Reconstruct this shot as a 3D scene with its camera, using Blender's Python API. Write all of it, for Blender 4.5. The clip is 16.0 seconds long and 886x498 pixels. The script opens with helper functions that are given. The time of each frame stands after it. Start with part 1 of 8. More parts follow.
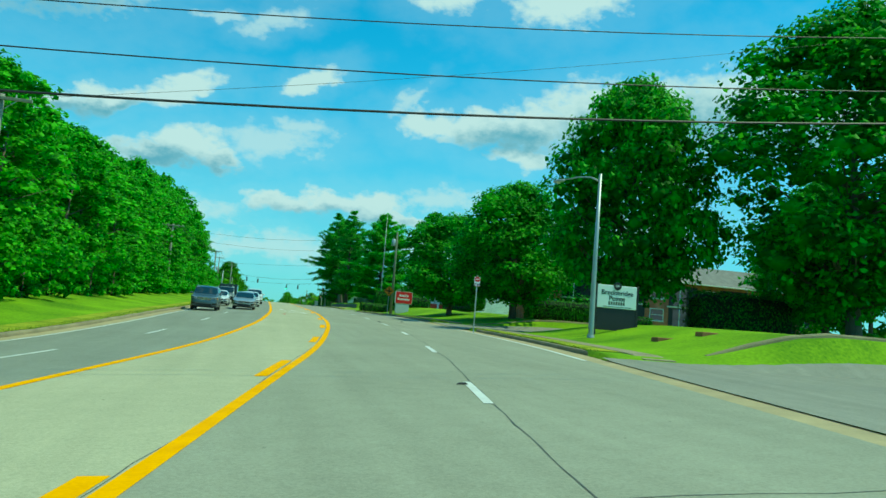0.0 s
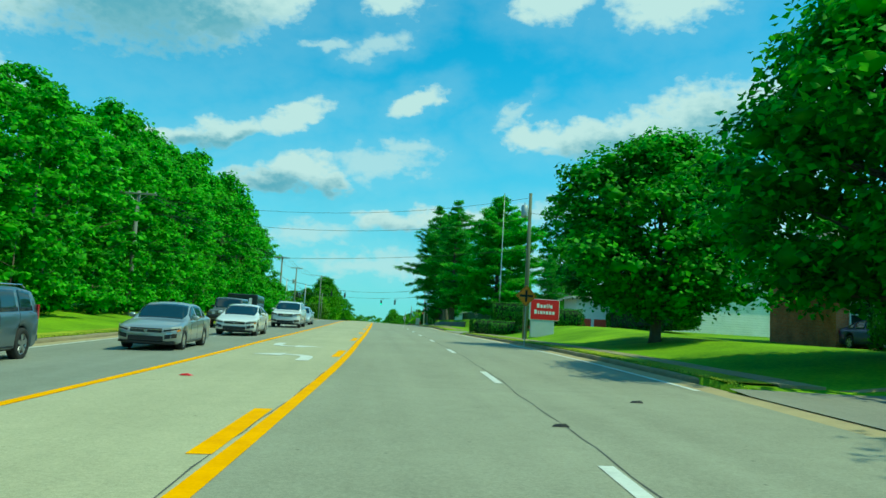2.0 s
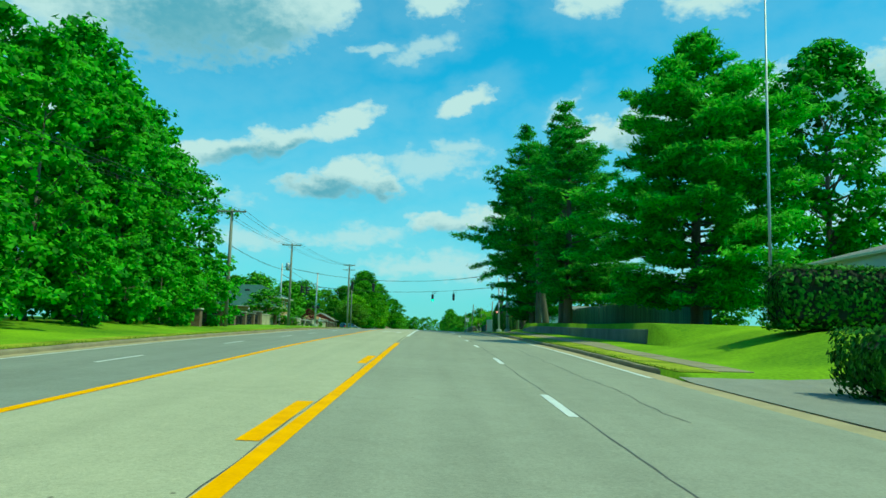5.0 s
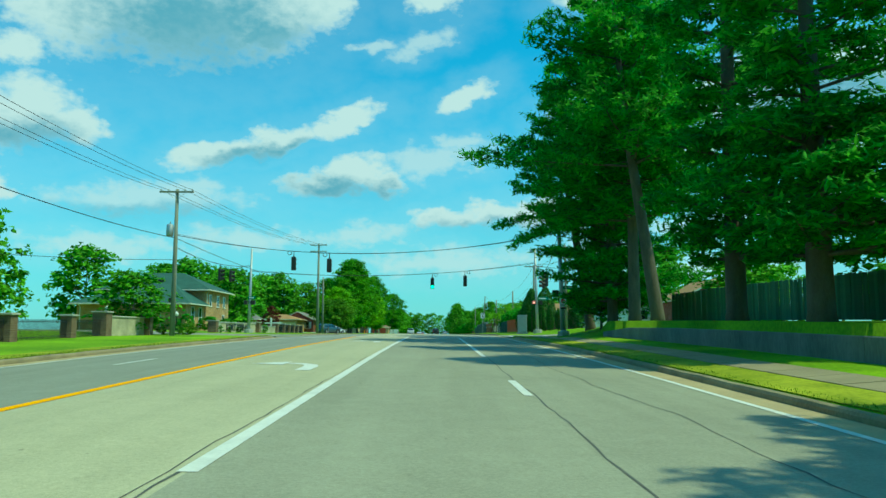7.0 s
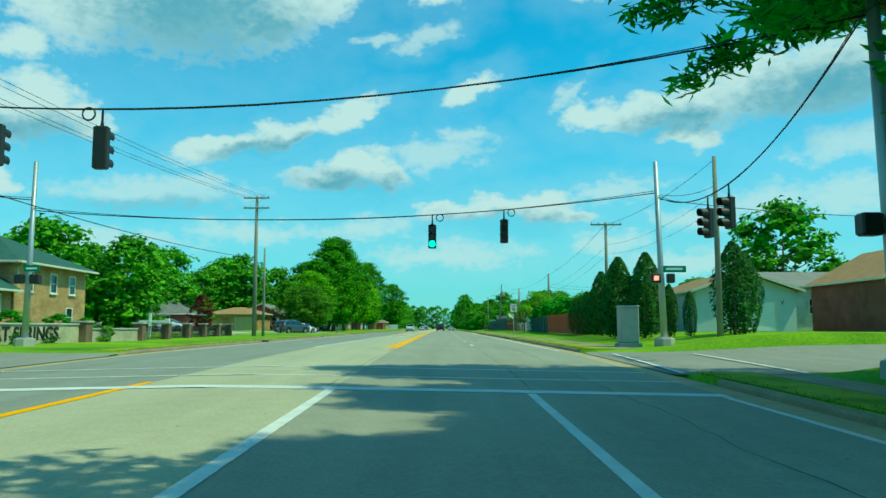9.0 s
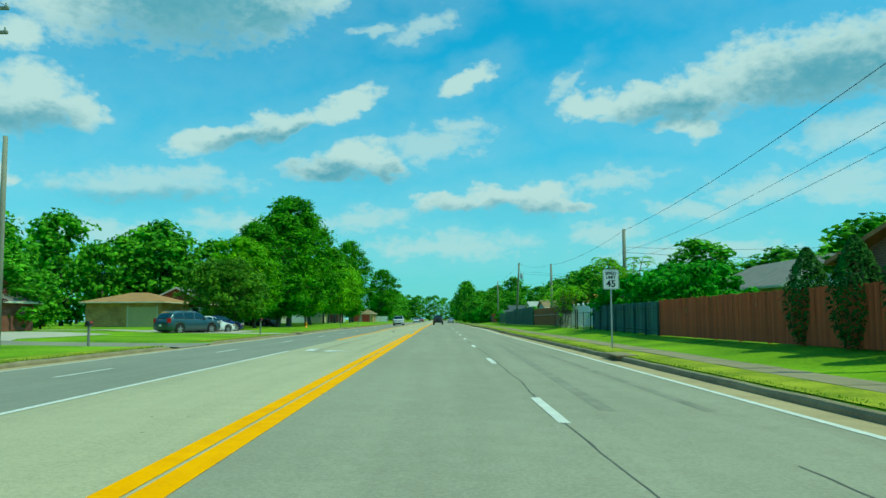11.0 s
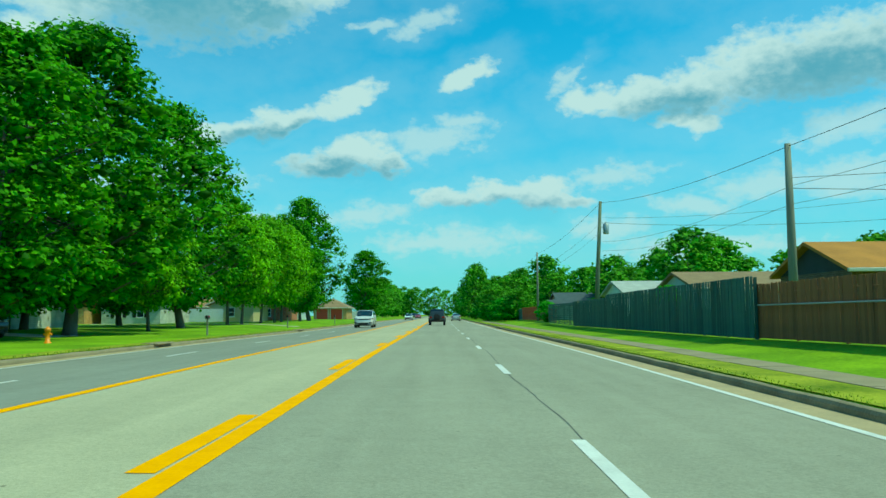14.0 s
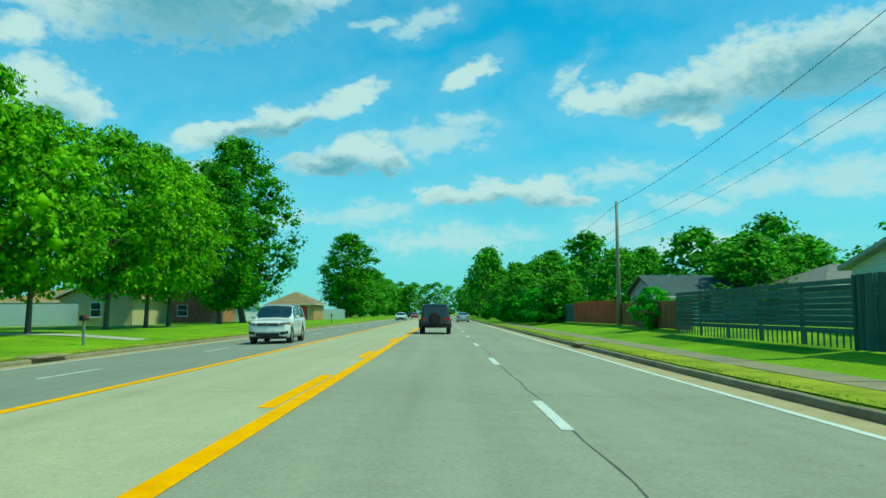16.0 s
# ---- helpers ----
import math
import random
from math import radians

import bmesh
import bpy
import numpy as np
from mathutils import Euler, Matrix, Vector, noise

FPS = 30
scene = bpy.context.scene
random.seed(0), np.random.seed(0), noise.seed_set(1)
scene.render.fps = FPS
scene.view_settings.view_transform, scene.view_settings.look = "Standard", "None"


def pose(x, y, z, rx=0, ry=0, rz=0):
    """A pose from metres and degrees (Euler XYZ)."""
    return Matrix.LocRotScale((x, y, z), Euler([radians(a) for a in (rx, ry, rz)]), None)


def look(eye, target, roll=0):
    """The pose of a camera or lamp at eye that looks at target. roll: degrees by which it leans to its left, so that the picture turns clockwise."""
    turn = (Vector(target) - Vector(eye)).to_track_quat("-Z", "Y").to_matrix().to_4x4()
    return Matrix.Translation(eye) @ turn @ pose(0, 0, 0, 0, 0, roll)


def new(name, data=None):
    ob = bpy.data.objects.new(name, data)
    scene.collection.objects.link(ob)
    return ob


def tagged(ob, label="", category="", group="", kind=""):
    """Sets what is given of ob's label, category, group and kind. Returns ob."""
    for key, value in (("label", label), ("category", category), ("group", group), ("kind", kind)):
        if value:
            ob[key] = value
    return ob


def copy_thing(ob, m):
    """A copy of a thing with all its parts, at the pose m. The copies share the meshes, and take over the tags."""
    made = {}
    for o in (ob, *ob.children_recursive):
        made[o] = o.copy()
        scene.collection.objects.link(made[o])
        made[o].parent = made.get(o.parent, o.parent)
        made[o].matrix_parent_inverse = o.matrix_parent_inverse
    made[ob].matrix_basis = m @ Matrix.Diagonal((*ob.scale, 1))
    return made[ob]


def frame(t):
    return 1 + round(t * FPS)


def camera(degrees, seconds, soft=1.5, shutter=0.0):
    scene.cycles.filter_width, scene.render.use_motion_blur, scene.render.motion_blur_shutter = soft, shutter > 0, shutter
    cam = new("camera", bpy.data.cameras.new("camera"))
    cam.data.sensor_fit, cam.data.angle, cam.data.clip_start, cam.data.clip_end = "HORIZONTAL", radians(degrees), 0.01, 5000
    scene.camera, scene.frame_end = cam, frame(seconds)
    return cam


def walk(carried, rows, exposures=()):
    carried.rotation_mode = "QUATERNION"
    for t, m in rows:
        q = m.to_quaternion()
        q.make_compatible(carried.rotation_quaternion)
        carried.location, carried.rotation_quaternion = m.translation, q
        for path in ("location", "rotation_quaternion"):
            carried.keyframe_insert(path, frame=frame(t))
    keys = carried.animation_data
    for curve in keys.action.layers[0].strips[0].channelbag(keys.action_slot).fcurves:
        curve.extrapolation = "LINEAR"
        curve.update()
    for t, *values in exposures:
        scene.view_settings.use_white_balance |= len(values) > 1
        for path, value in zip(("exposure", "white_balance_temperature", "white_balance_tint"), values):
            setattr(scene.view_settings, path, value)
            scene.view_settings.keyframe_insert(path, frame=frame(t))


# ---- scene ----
# camera: seconds, eye x y z, yaw, pitch, roll
cam = camera(58.93, 16.0)
WALK = [
    (0, -7.013, 6.922, -4.759, -12.756, 6.216, 4.554),
    (0.5, -5.235, 16.811, -4.51, -10.613, 6.552, 4.523),
    (1, -3.723, 27.023, -4.17, -8.433, 6.711, 4.19),
    (1.5, -2.664, 37.49, -3.696, -6.374, 6.744, 3.68),
    (2, -1.823, 47.61, -3.312, -4.7, 6.759, 3.337),
    (2.5, -1.385, 57.638, -2.976, -3.365, 6.79, 3.065),
    (3, -1.102, 67.955, -2.605, -2.128, 6.717, 2.736),
    (3.5, -0.988, 78.625, -2.212, -1.308, 6.611, 2.365),
    (4, -0.895, 88.764, -1.921, -0.948, 6.615, 2.234),
    (6.5, -0.167, 140.285, -0.423, -0.537, 6.369, 0.342),
    (7, -0.063, 150.69, -0.141, -0.425, 6.252, 0.07),
    (7.5, -0.027, 160.852, 0.147, -0.303, 6.144, -0.061),
    (8, -0.028, 170.501, 0.379, -0.139, 6.04, -0.074),
    (8.5, -0.057, 180.56, 0.589, -0.023, 5.869, -0.052),
    (9, -0.101, 190.881, 0.77, -0.075, 5.76, -0.043),
    (11.5, -0.05, 243.771, 1.2, -0.287, 4.961, -0.377),
    (12, -0.042, 254.527, 1.247, -0.247, 4.884, -0.561),
    (12.5, -0.031, 265.203, 1.277, -0.227, 4.818, -0.601),
    (13, -0.003, 275.821, 1.282, -0.258, 4.784, -0.448),
    (13.5, 0.031, 286.373, 1.274, -0.214, 4.774, -0.375),
    (14, 0.04, 297.042, 1.258, -0.156, 4.758, -0.427),
    (14.5, 0.055, 307.63, 1.293, -0.118, 4.737, -0.345),
    (15, 0.061, 318.163, 1.372, -0.127, 4.708, -0.056),
    (15.5, 0.044, 328.728, 1.377, -0.064, 4.662, -0.106),
    (16, 0.043, 339.343, 1.287, -0.027, 4.663, -0.385),
]


def aim(x, y, z, yaw, pitch, roll):
    a, b = radians(yaw), radians(pitch)
    return look((x, y, z), (x - math.sin(a) * math.cos(b), y + math.cos(a) * math.cos(b), z + math.sin(b)), roll)


walk(cam, [(r[0], aim(*r[1:])) for r in WALK], [(0, 0.0, 6480, -36), (9.2, 0.0, 6480, -36), (11.3, -0.13, 6480, -36), (12.6, -0.11, 6480, -36), (13.8, -0.04, 6480, -36), (16, -0.03, 6480, -36)])

# ---- sky and sun ----
SUN_EL, SUN_AZ = 59.5, 106.0  # degrees; azimuth clockwise from +y
# clouds: azimuth, elevation, half width, half height, tilt, all in degrees
HEAPS_HIGH = [(-25.5, 21.6, 4.6, 3.2, 4), (-19.5, 22.8, 6.5, 4.4, 0), (-13.2, 22.6, 5.0, 3.2, 8), (-9.2, 23.6, 2.9, 2.2, 10),
              (-0.3, 24.3, 2.6, 1.3, 0), (11.7, 24.6, 2.9, 1.5, 0), (20.8, 24.6, 4.6, 2.0, 4)]
HEAPS_LEFT = [(-27.9, 14.4, 3.0, 2.3, 0), (-31.5, 13.6, 4.0, 2.4, 0), (-24.9, 13.7, 1.9, 1.2, -10), (-30.3, 9.6, 1.6, 1.0, 0),
              (-29.0, 18.2, 2.2, 1.1, 0), (-16.0, 12.6, 3.6, 0.9, 14), (-11.4, 13.9, 3.4, 0.95, 16), (-7.0, 15.3, 3.0, 0.9, 18)]
HEAPS_MID = [(-8.6, 10.6, 3.4, 0.8, 0), (-6.2, 11.7, 2.7, 1.15, 6), (-3.9, 10.9, 1.7, 0.8, -8), (1.9, 17.0, 2.4, 0.75, 24),
             (0.5, 8.5, 3.0, 0.75, 4), (4.3, 8.9, 3.0, 0.7, 4), (7.5, 8.8, 2.8, 1.05, -6), (9.6, 8.1, 2.0, 0.6, -6)]
HEAPS_RIGHT = [(11.0, 15.3, 2.6, 1.0, 0), (14.6, 15.0, 3.4, 1.2, 6), (18.6, 15.4, 3.4, 1.9, 12), (22.6, 16.5, 4.2, 2.2, 14),
               (27.0, 16.6, 5.0, 2.6, 8), (32.5, 16.6, 5.6, 2.9, 0), (18.2, 13.2, 2.4, 0.8, -8), (38.5, 15.5, 5.0, 2.2, 0)]
VEILS = [(-20.6, 9.3, 6.8, 1.05, 2), (-17.6, 10.2, 2.2, 0.7, 4), (-0.6, 12.6, 3.8, 1.2, 6), (1.6, 13.9, 2.0, 0.6, 4), (-1.2, 21.0, 2.6, 0.75, 16),
         (-4.6, 20.9, 1.8, 0.35, 8), (9.2, 16.6, 1.7, 0.5, 36), (12.8, 9.8, 3.4, 0.75, 2), (-5.6, 7.3, 4.0, 0.75, 6), (0.6, 5.4, 6.0, 0.95, 0)]
VEILS_LOW = [(17.8, 7.3, 3.0, 0.7, -8), (22.4, 8.8, 3.4, 1.1, 6), (27.6, 8.6, 4.4, 1.2, 4), (12.2, 6.0, 2.4, 0.9, 0), (28.0, 12.0, 4.0, 1.1, 4),
             (-13.6, 7.0, 4.5, 0.7, 0), (-23.0, 6.0, 5.0, 0.8, 0), (18.5, 4.6, 6.5, 0.8, 0)]
BASES = [(-18.0, 20.9, 6.4, 2.6, 4), (-12.6, 20.9, 2.6, 1.0, 10), (-28.5, 12.6, 3.4, 1.0, 0), (-6.6, 10.2, 4.0, 0.75, 0), (4.8, 7.6, 4.6, 0.75, 0),
         (27.0, 15.2, 6.2, 1.9, 6), (17.0, 14.2, 3.4, 0.8, 6), (35.0, 14.4, 4.6, 1.8, 0), (-20.6, 8.2, 5.4, 0.6, 2), (-13.0, 12.8, 3.4, 0.5, 15)]


def build_world():
    w = bpy.data.worlds.new("sky")
    w.use_nodes = True
    scene.world = w
    nt = w.node_tree
    nt.nodes.clear()
    N, L = nt.nodes.new, nt.links.new

    def m(op, a, b=None, c=None):
        n = N("ShaderNodeMath")
        n.operation = op
        for i, v in enumerate((a, b, c)):
            if v is None:
                continue
            if isinstance(v, (int, float)):
                n.inputs[i].default_value = v
            else:
                L(v, n.inputs[i])
        return n.outputs[0]

    def step(v, lo, hi, top=1.0):
        n = N("ShaderNodeMapRange")
        n.interpolation_type = "SMOOTHSTEP"
        n.inputs["From Min"].default_value, n.inputs["From Max"].default_value, n.inputs["To Max"].default_value = lo, hi, top
        L(v, n.inputs["Value"])
        return n.outputs[0]

    def mixed(fac, a, b):
        n = N("ShaderNodeMix")
        n.data_type = "RGBA"
        L(fac, n.inputs["Factor"])
        for v, k in ((a, "A"), (b, "B")):
            if isinstance(v, tuple):
                n.inputs[k].default_value = v
            else:
                L(v, n.inputs[k])
        return n.outputs["Result"]

    tc, sep, ang = N("ShaderNodeTexCoord"), N("ShaderNodeSeparateXYZ"), N("ShaderNodeCombineXYZ")
    L(tc.outputs["Generated"], sep.inputs[0])
    x, y, z = sep.outputs
    az = m("MULTIPLY", m("ARCTAN2", x, y), 57.2958)
    el = m("MULTIPLY", m("ARCSINE", z), 57.2958)
    L(az, ang.inputs[0])
    L(m("MULTIPLY", el, 1.5), ang.inputs[1])

    def noise(scale, detail, rough):
        n = N("ShaderNodeTexNoise")
        n.inputs["Scale"].default_value, n.inputs["Detail"].default_value, n.inputs["Roughness"].default_value = scale, detail, rough
        L(ang.outputs[0], n.inputs["Vector"])
        return n

    # positions wander with the noise, so that outlines billow
    warp, bend, where = noise(0.36, 5, 0.55), N("ShaderNodeVectorMath"), N("ShaderNodeVectorMath")
    plain = N("ShaderNodeCombineXYZ")
    L(az, plain.inputs[0])
    L(el, plain.inputs[1])
    bend.operation, where.operation = "MULTIPLY_ADD", "ADD"
    L(warp.outputs["Color"], bend.inputs[0])
    bend.inputs[1].default_value, bend.inputs[2].default_value = (4.6, 2.5, 0), (-2.3, -1.25, 0)
    L(plain.outputs[0], where.inputs[0])
    L(bend.outputs[0], where.inputs[1])

    def inside(groups):
        """One in the middle of the nearest ellipse, nought on its rim, less outside."""
        best = None
        for a, e, wd, ht, tilt in groups:
            mp, ln = N("ShaderNodeMapping"), N("ShaderNodeVectorMath")
            mp.vector_type, ln.operation = "TEXTURE", "LENGTH"
            mp.inputs["Location"].default_value, mp.inputs["Rotation"].default_value, mp.inputs["Scale"].default_value = (a, e, 0), (0, 0, radians(tilt)), (wd * 1.16, ht * 1.22, 1)
            L(where.outputs[0], mp.inputs[0])
            L(mp.outputs[0], ln.inputs[0])
            best = ln.outputs["Value"] if best is None else m("MINIMUM", best, ln.outputs["Value"])
        return m("SUBTRACT", 1.0, best)

    fine = m("SUBTRACT", noise(1.15, 6, 0.55).outputs["Fac"], 0.5)
    soft = m("SUBTRACT", noise(0.5, 5, 0.55).outputs["Fac"], 0.5)
    heaps = inside(HEAPS_HIGH + HEAPS_LEFT + HEAPS_MID + HEAPS_RIGHT)
    veils = inside(VEILS + VEILS_LOW)
    bases = inside(BASES)
    # small scattered cloud in the rest of the sky
    away = m("GREATER_THAN", m("MAXIMUM", m("SUBTRACT", m("ABSOLUTE", az), 14.0), el), 27.0)
    rest = m("ADD", m("MULTIPLY", m("SUBTRACT", noise(0.055, 5, 0.5).outputs["Fac"], 0.56), m("MULTIPLY", away, 7.0)), m("MULTIPLY", m("SUBTRACT", 1.0, away), -3.0))
    dens = m("ADD", m("MAXIMUM", heaps, rest), m("MULTIPLY", fine, 0.75))
    body = step(dens, -0.12, 0.5)
    veil = step(m("ADD", veils, m("ADD", m("MULTIPLY", fine, 1.3), m("MULTIPLY", soft, 0.9))), -0.35, 0.75, 0.72)
    mist = step(m("ADD", m("MAXIMUM", heaps, veils), m("MULTIPLY", soft, 1.4)), -1.6, 0.2, 0.15)
    cover = m("MAXIMUM", m("MAXIMUM", body, veil), mist)
    haze = step(el, 22.0, -3.0, 0.7)
    sky = N("ShaderNodeTexSky")
    sky.sky_type, sky.sun_disc = "NISHITA", False
    sky.sun_elevation, sky.sun_rotation = radians(SUN_EL), radians(SUN_AZ)
    sky.air_density, sky.dust_density, sky.ozone_density = 1.0, 0.3, 2.0
    tint = N("ShaderNodeMix")
    tint.data_type, tint.blend_type = "RGBA", "MULTIPLY"
    tint.inputs["Factor"].default_value = 1.0
    L(sky.outputs[0], tint.inputs["A"])
    tint.inputs["B"].default_value = SKY_TINT
    clear = mixed(haze, tint.outputs["Result"], SKY_HAZE)
    shade = step(m("ADD", bases, m("MULTIPLY", fine, 0.9)), -0.55, 0.65, 0.95)
    thick = step(dens, 0.0, 0.9)
    cloud = mixed(m("MULTIPLY", shade, m("MULTIPLY_ADD", thick, 0.3, 0.7)), CLOUD_LIT, CLOUD_DARK)
    bg = N("ShaderNodeBackground")
    bg.inputs["Strength"].default_value = 0.1
    L(mixed(cover, clear, cloud), bg.inputs["Color"])
    out = N("ShaderNodeOutputWorld")
    L(bg.outputs[0], out.inputs[0])


SKY_TINT = (0.44, 1.58, 2.0, 1)
SKY_HAZE = (3.1, 5.0, 6.9, 1)
CLOUD_LIT = (6.6, 7.4, 9.0, 1)
CLOUD_DARK = (1.4, 3.7, 5.9, 1)
build_world()
sun = new("sun", bpy.data.lights.new("sun", "SUN"))
sun.data.energy, sun.data.angle, sun.data.color = 3.5, radians(0.53), (1.0, 0.91, 0.7)
_a, _e = radians(SUN_AZ), radians(SUN_EL)
sun.matrix_world = look((60 * math.sin(_a), 60 * math.cos(_a), 80), (60 * math.sin(_a) - math.sin(_a) * math.cos(_e), 60 * math.cos(_a) - math.cos(_a) * math.cos(_e), 80 - math.sin(_e)))


# ---- materials ----
def material(name, color, rough=0.7, metal=0.0, vary=0.12, scale=3.0, fine=40.0, bump=0.15, color2=None, spec=0.5, island=0.0, translucent=0.0, stretch=(1, 1, 1), coat=0.0, obj_random=0.0):
    """Base colour broken up at two scales, with fine relief, in object space."""
    mat = bpy.data.materials.new(name)
    mat.use_nodes = True
    nt = mat.node_tree
    N, L = nt.nodes.new, nt.links.new
    b = nt.nodes["Principled BSDF"]
    b.inputs["Roughness"].default_value, b.inputs["Metallic"].default_value = rough, metal
    b.inputs["Specular IOR Level"].default_value = spec
    b.inputs["Coat Weight"].default_value = coat
    b.inputs["Coat Roughness"].default_value = 0.05
    tc = N("ShaderNodeTexCoord")
    mp = N("ShaderNodeMapping")
    mp.inputs["Scale"].default_value = stretch
    L(tc.outputs["Object"], mp.inputs[0])
    n1, n2 = N("ShaderNodeTexNoise"), N("ShaderNodeTexNoise")
    n1.inputs["Scale"].default_value, n1.inputs["Detail"].default_value = scale, 4
    n2.inputs["Scale"].default_value, n2.inputs["Detail"].default_value = fine, 3
    L(mp.outputs[0], n1.inputs["Vector"])
    L(mp.outputs[0], n2.inputs["Vector"])
    add = N("ShaderNodeMath")
    add.operation = "MULTIPLY_ADD"
    L(n2.outputs["Fac"], add.inputs[0])
    add.inputs[1].default_value = 0.45
    sc = N("ShaderNodeMath")
    sc.operation = "MULTIPLY"
    L(n1.outputs["Fac"], sc.inputs[0])
    sc.inputs[1].default_value = 0.75
    L(sc.outputs[0], add.inputs[2])
    fac = add.outputs[0]
    if island or obj_random:
        src = N("ShaderNodeNewGeometry").outputs["Random Per Island"] if island else N("ShaderNodeObjectInfo").outputs["Random"]
        k = N("ShaderNodeMath")
        k.operation = "MULTIPLY_ADD"
        L(src, k.inputs[0])
        k.inputs[1].default_value = island or obj_random
        k2 = N("ShaderNodeMath")
        k2.operation = "SUBTRACT"
        L(fac, k2.inputs[0])
        k2.inputs[1].default_value = (island or obj_random) / 2
        L(k2.outputs[0], k.inputs[2])
        fac = k.outputs[0]
    ramp = N("ShaderNodeValToRGB")
    lo = tuple(max(0.0, c * (1 - vary)) for c in color)
    hi = tuple(min(1.0, c * (1 + vary)) for c in (color2 or color))
    ramp.color_ramp.elements[0].position, ramp.color_ramp.elements[0].color = 0.36, (*lo, 1)
    ramp.color_ramp.elements[1].position, ramp.color_ramp.elements[1].color = 0.84, (*hi, 1)
    L(fac, ramp.inputs[0])
    L(ramp.outputs[0], b.inputs["Base Color"])
    if bump:
        bp = N("ShaderNodeBump")
        bp.inputs["Strength"].default_value, bp.inputs["Distance"].default_value = bump, 0.02
        L(n2.outputs["Fac"], bp.inputs["Height"])
        L(bp.outputs[0], b.inputs["Normal"])
    if translucent:
        t = N("ShaderNodeBsdfTranslucent")
        L(ramp.outputs[0], t.inputs["Color"])
        mx = N("ShaderNodeMixShader")
        mx.inputs[0].default_value = translucent
        L(b.outputs[0], mx.inputs[1])
        L(t.outputs[0], mx.inputs[2])
        L(mx.outputs[0], nt.nodes["Material Output"].inputs[0])
    return mat


def glass(name, tint=(0.02, 0.03, 0.035)):
    mat = bpy.data.materials.new(name)
    mat.use_nodes = True
    b = mat.node_tree.nodes["Principled BSDF"]
    b.inputs["Base Color"].default_value = (*tint, 1)
    b.inputs["Roughness"].default_value = 0.04
    b.inputs["Specular IOR Level"].default_value = 0.8
    return mat


M = {}
def road_material(name, color, worn, speck=0.5):
    """Road surface: broad stains, streaks along the lanes, aggregate grain and small dark pits."""
    mat = bpy.data.materials.new(name)
    mat.use_nodes = True
    nt = mat.node_tree
    N, L = nt.nodes.new, nt.links.new
    b = nt.nodes["Principled BSDF"]
    b.inputs["Roughness"].default_value, b.inputs["Specular IOR Level"].default_value = 0.88, 0.25
    tc = N("ShaderNodeTexCoord")
    total = None
    for sc, st, det, amt in ((0.22, (1, 1, 1), 4, 0.55 * worn), (1.0, (1.6, 0.05, 1), 3, 0.6 * worn), (2.6, (1, 1, 1), 5, 0.42 * worn), (22.0, (1, 1, 1), 3, 0.5), (75.0, (1, 1, 1), 2, 0.62)):
        mp, n, k = N("ShaderNodeMapping"), N("ShaderNodeTexNoise"), N("ShaderNodeMath")
        mp.inputs["Scale"].default_value = st
        L(tc.outputs["Object"], mp.inputs[0])
        n.inputs["Scale"].default_value, n.inputs["Detail"].default_value = sc, det
        L(mp.outputs[0], n.inputs["Vector"])
        k.operation = "MULTIPLY_ADD"
        L(n.outputs["Fac"], k.inputs[0])
        k.inputs[1].default_value = amt
        if total is None:
            k.inputs[2].default_value = 1.0
        else:
            L(total, k.inputs[2])
        k2 = N("ShaderNodeMath")
        k2.operation = "SUBTRACT"
        L(k.outputs[0], k2.inputs[0])
        k2.inputs[1].default_value = amt * 0.5
        total = k2.outputs[0]
    v = N("ShaderNodeTexVoronoi")
    v.inputs["Scale"].default_value = 1.7
    L(tc.outputs["Object"], v.inputs["Vector"])
    pit = N("ShaderNodeMapRange")
    pit.inputs["From Min"].default_value, pit.inputs["From Max"].default_value = 0.02, 0.05
    pit.inputs["To Min"].default_value = speck
    L(v.outputs["Distance"], pit.inputs["Value"])
    f = N("ShaderNodeMath")
    f.operation = "MULTIPLY"
    L(total, f.inputs[0])
    L(pit.outputs[0], f.inputs[1])
    mx = N("ShaderNodeVectorMath")
    mx.operation = "SCALE"
    mx.inputs[0].default_value = color
    L(f.outputs[0], mx.inputs["Scale"])
    L(mx.outputs[0], b.inputs["Base Color"])
    bp = N("ShaderNodeBump")
    bp.inputs["Strength"].default_value, bp.inputs["Distance"].default_value = 0.3, 0.01
    L(f.outputs[0], bp.inputs["Height"])
    L(bp.outputs[0], b.inputs["Normal"])
    return mat


M["asphalt"] = road_material("worn_asphalt", (0.305, 0.3, 0.225), 0.55)
M["concrete_lane"] = road_material("pale_concrete_lane", (0.43, 0.405, 0.27), 0.5, 0.3)
M["grey_lane"] = road_material("grey_asphalt_lane", (0.255, 0.262, 0.215), 0.55)
M["side_street"] = road_material("side_street_asphalt", (0.26, 0.25, 0.205), 0.7)
M["crack"] = material("tar_crack", (0.1, 0.1, 0.09), 0.9, vary=0.3)
M["tyre_mark"] = material("tyre_mark", (0.25, 0.245, 0.19), 0.9, vary=0.3, scale=1.5)
M["faint_mark"] = material("faint_tyre_mark", (0.34, 0.32, 0.23), 0.9, vary=0.25, scale=1.5)
M["yellow_paint"] = material("yellow_road_paint", (0.97, 0.41, 0.0005), 0.95, vary=0.16, scale=2.5, fine=25, spec=0.08)
M["white_paint"] = material("white_road_paint", (0.66, 0.66, 0.62), 0.75, vary=0.16, scale=2.5, fine=25)
M["kerb"] = material("kerb_concrete", (0.27, 0.225, 0.13), 0.95, vary=0.35, scale=1.2, fine=20, bump=0.4)
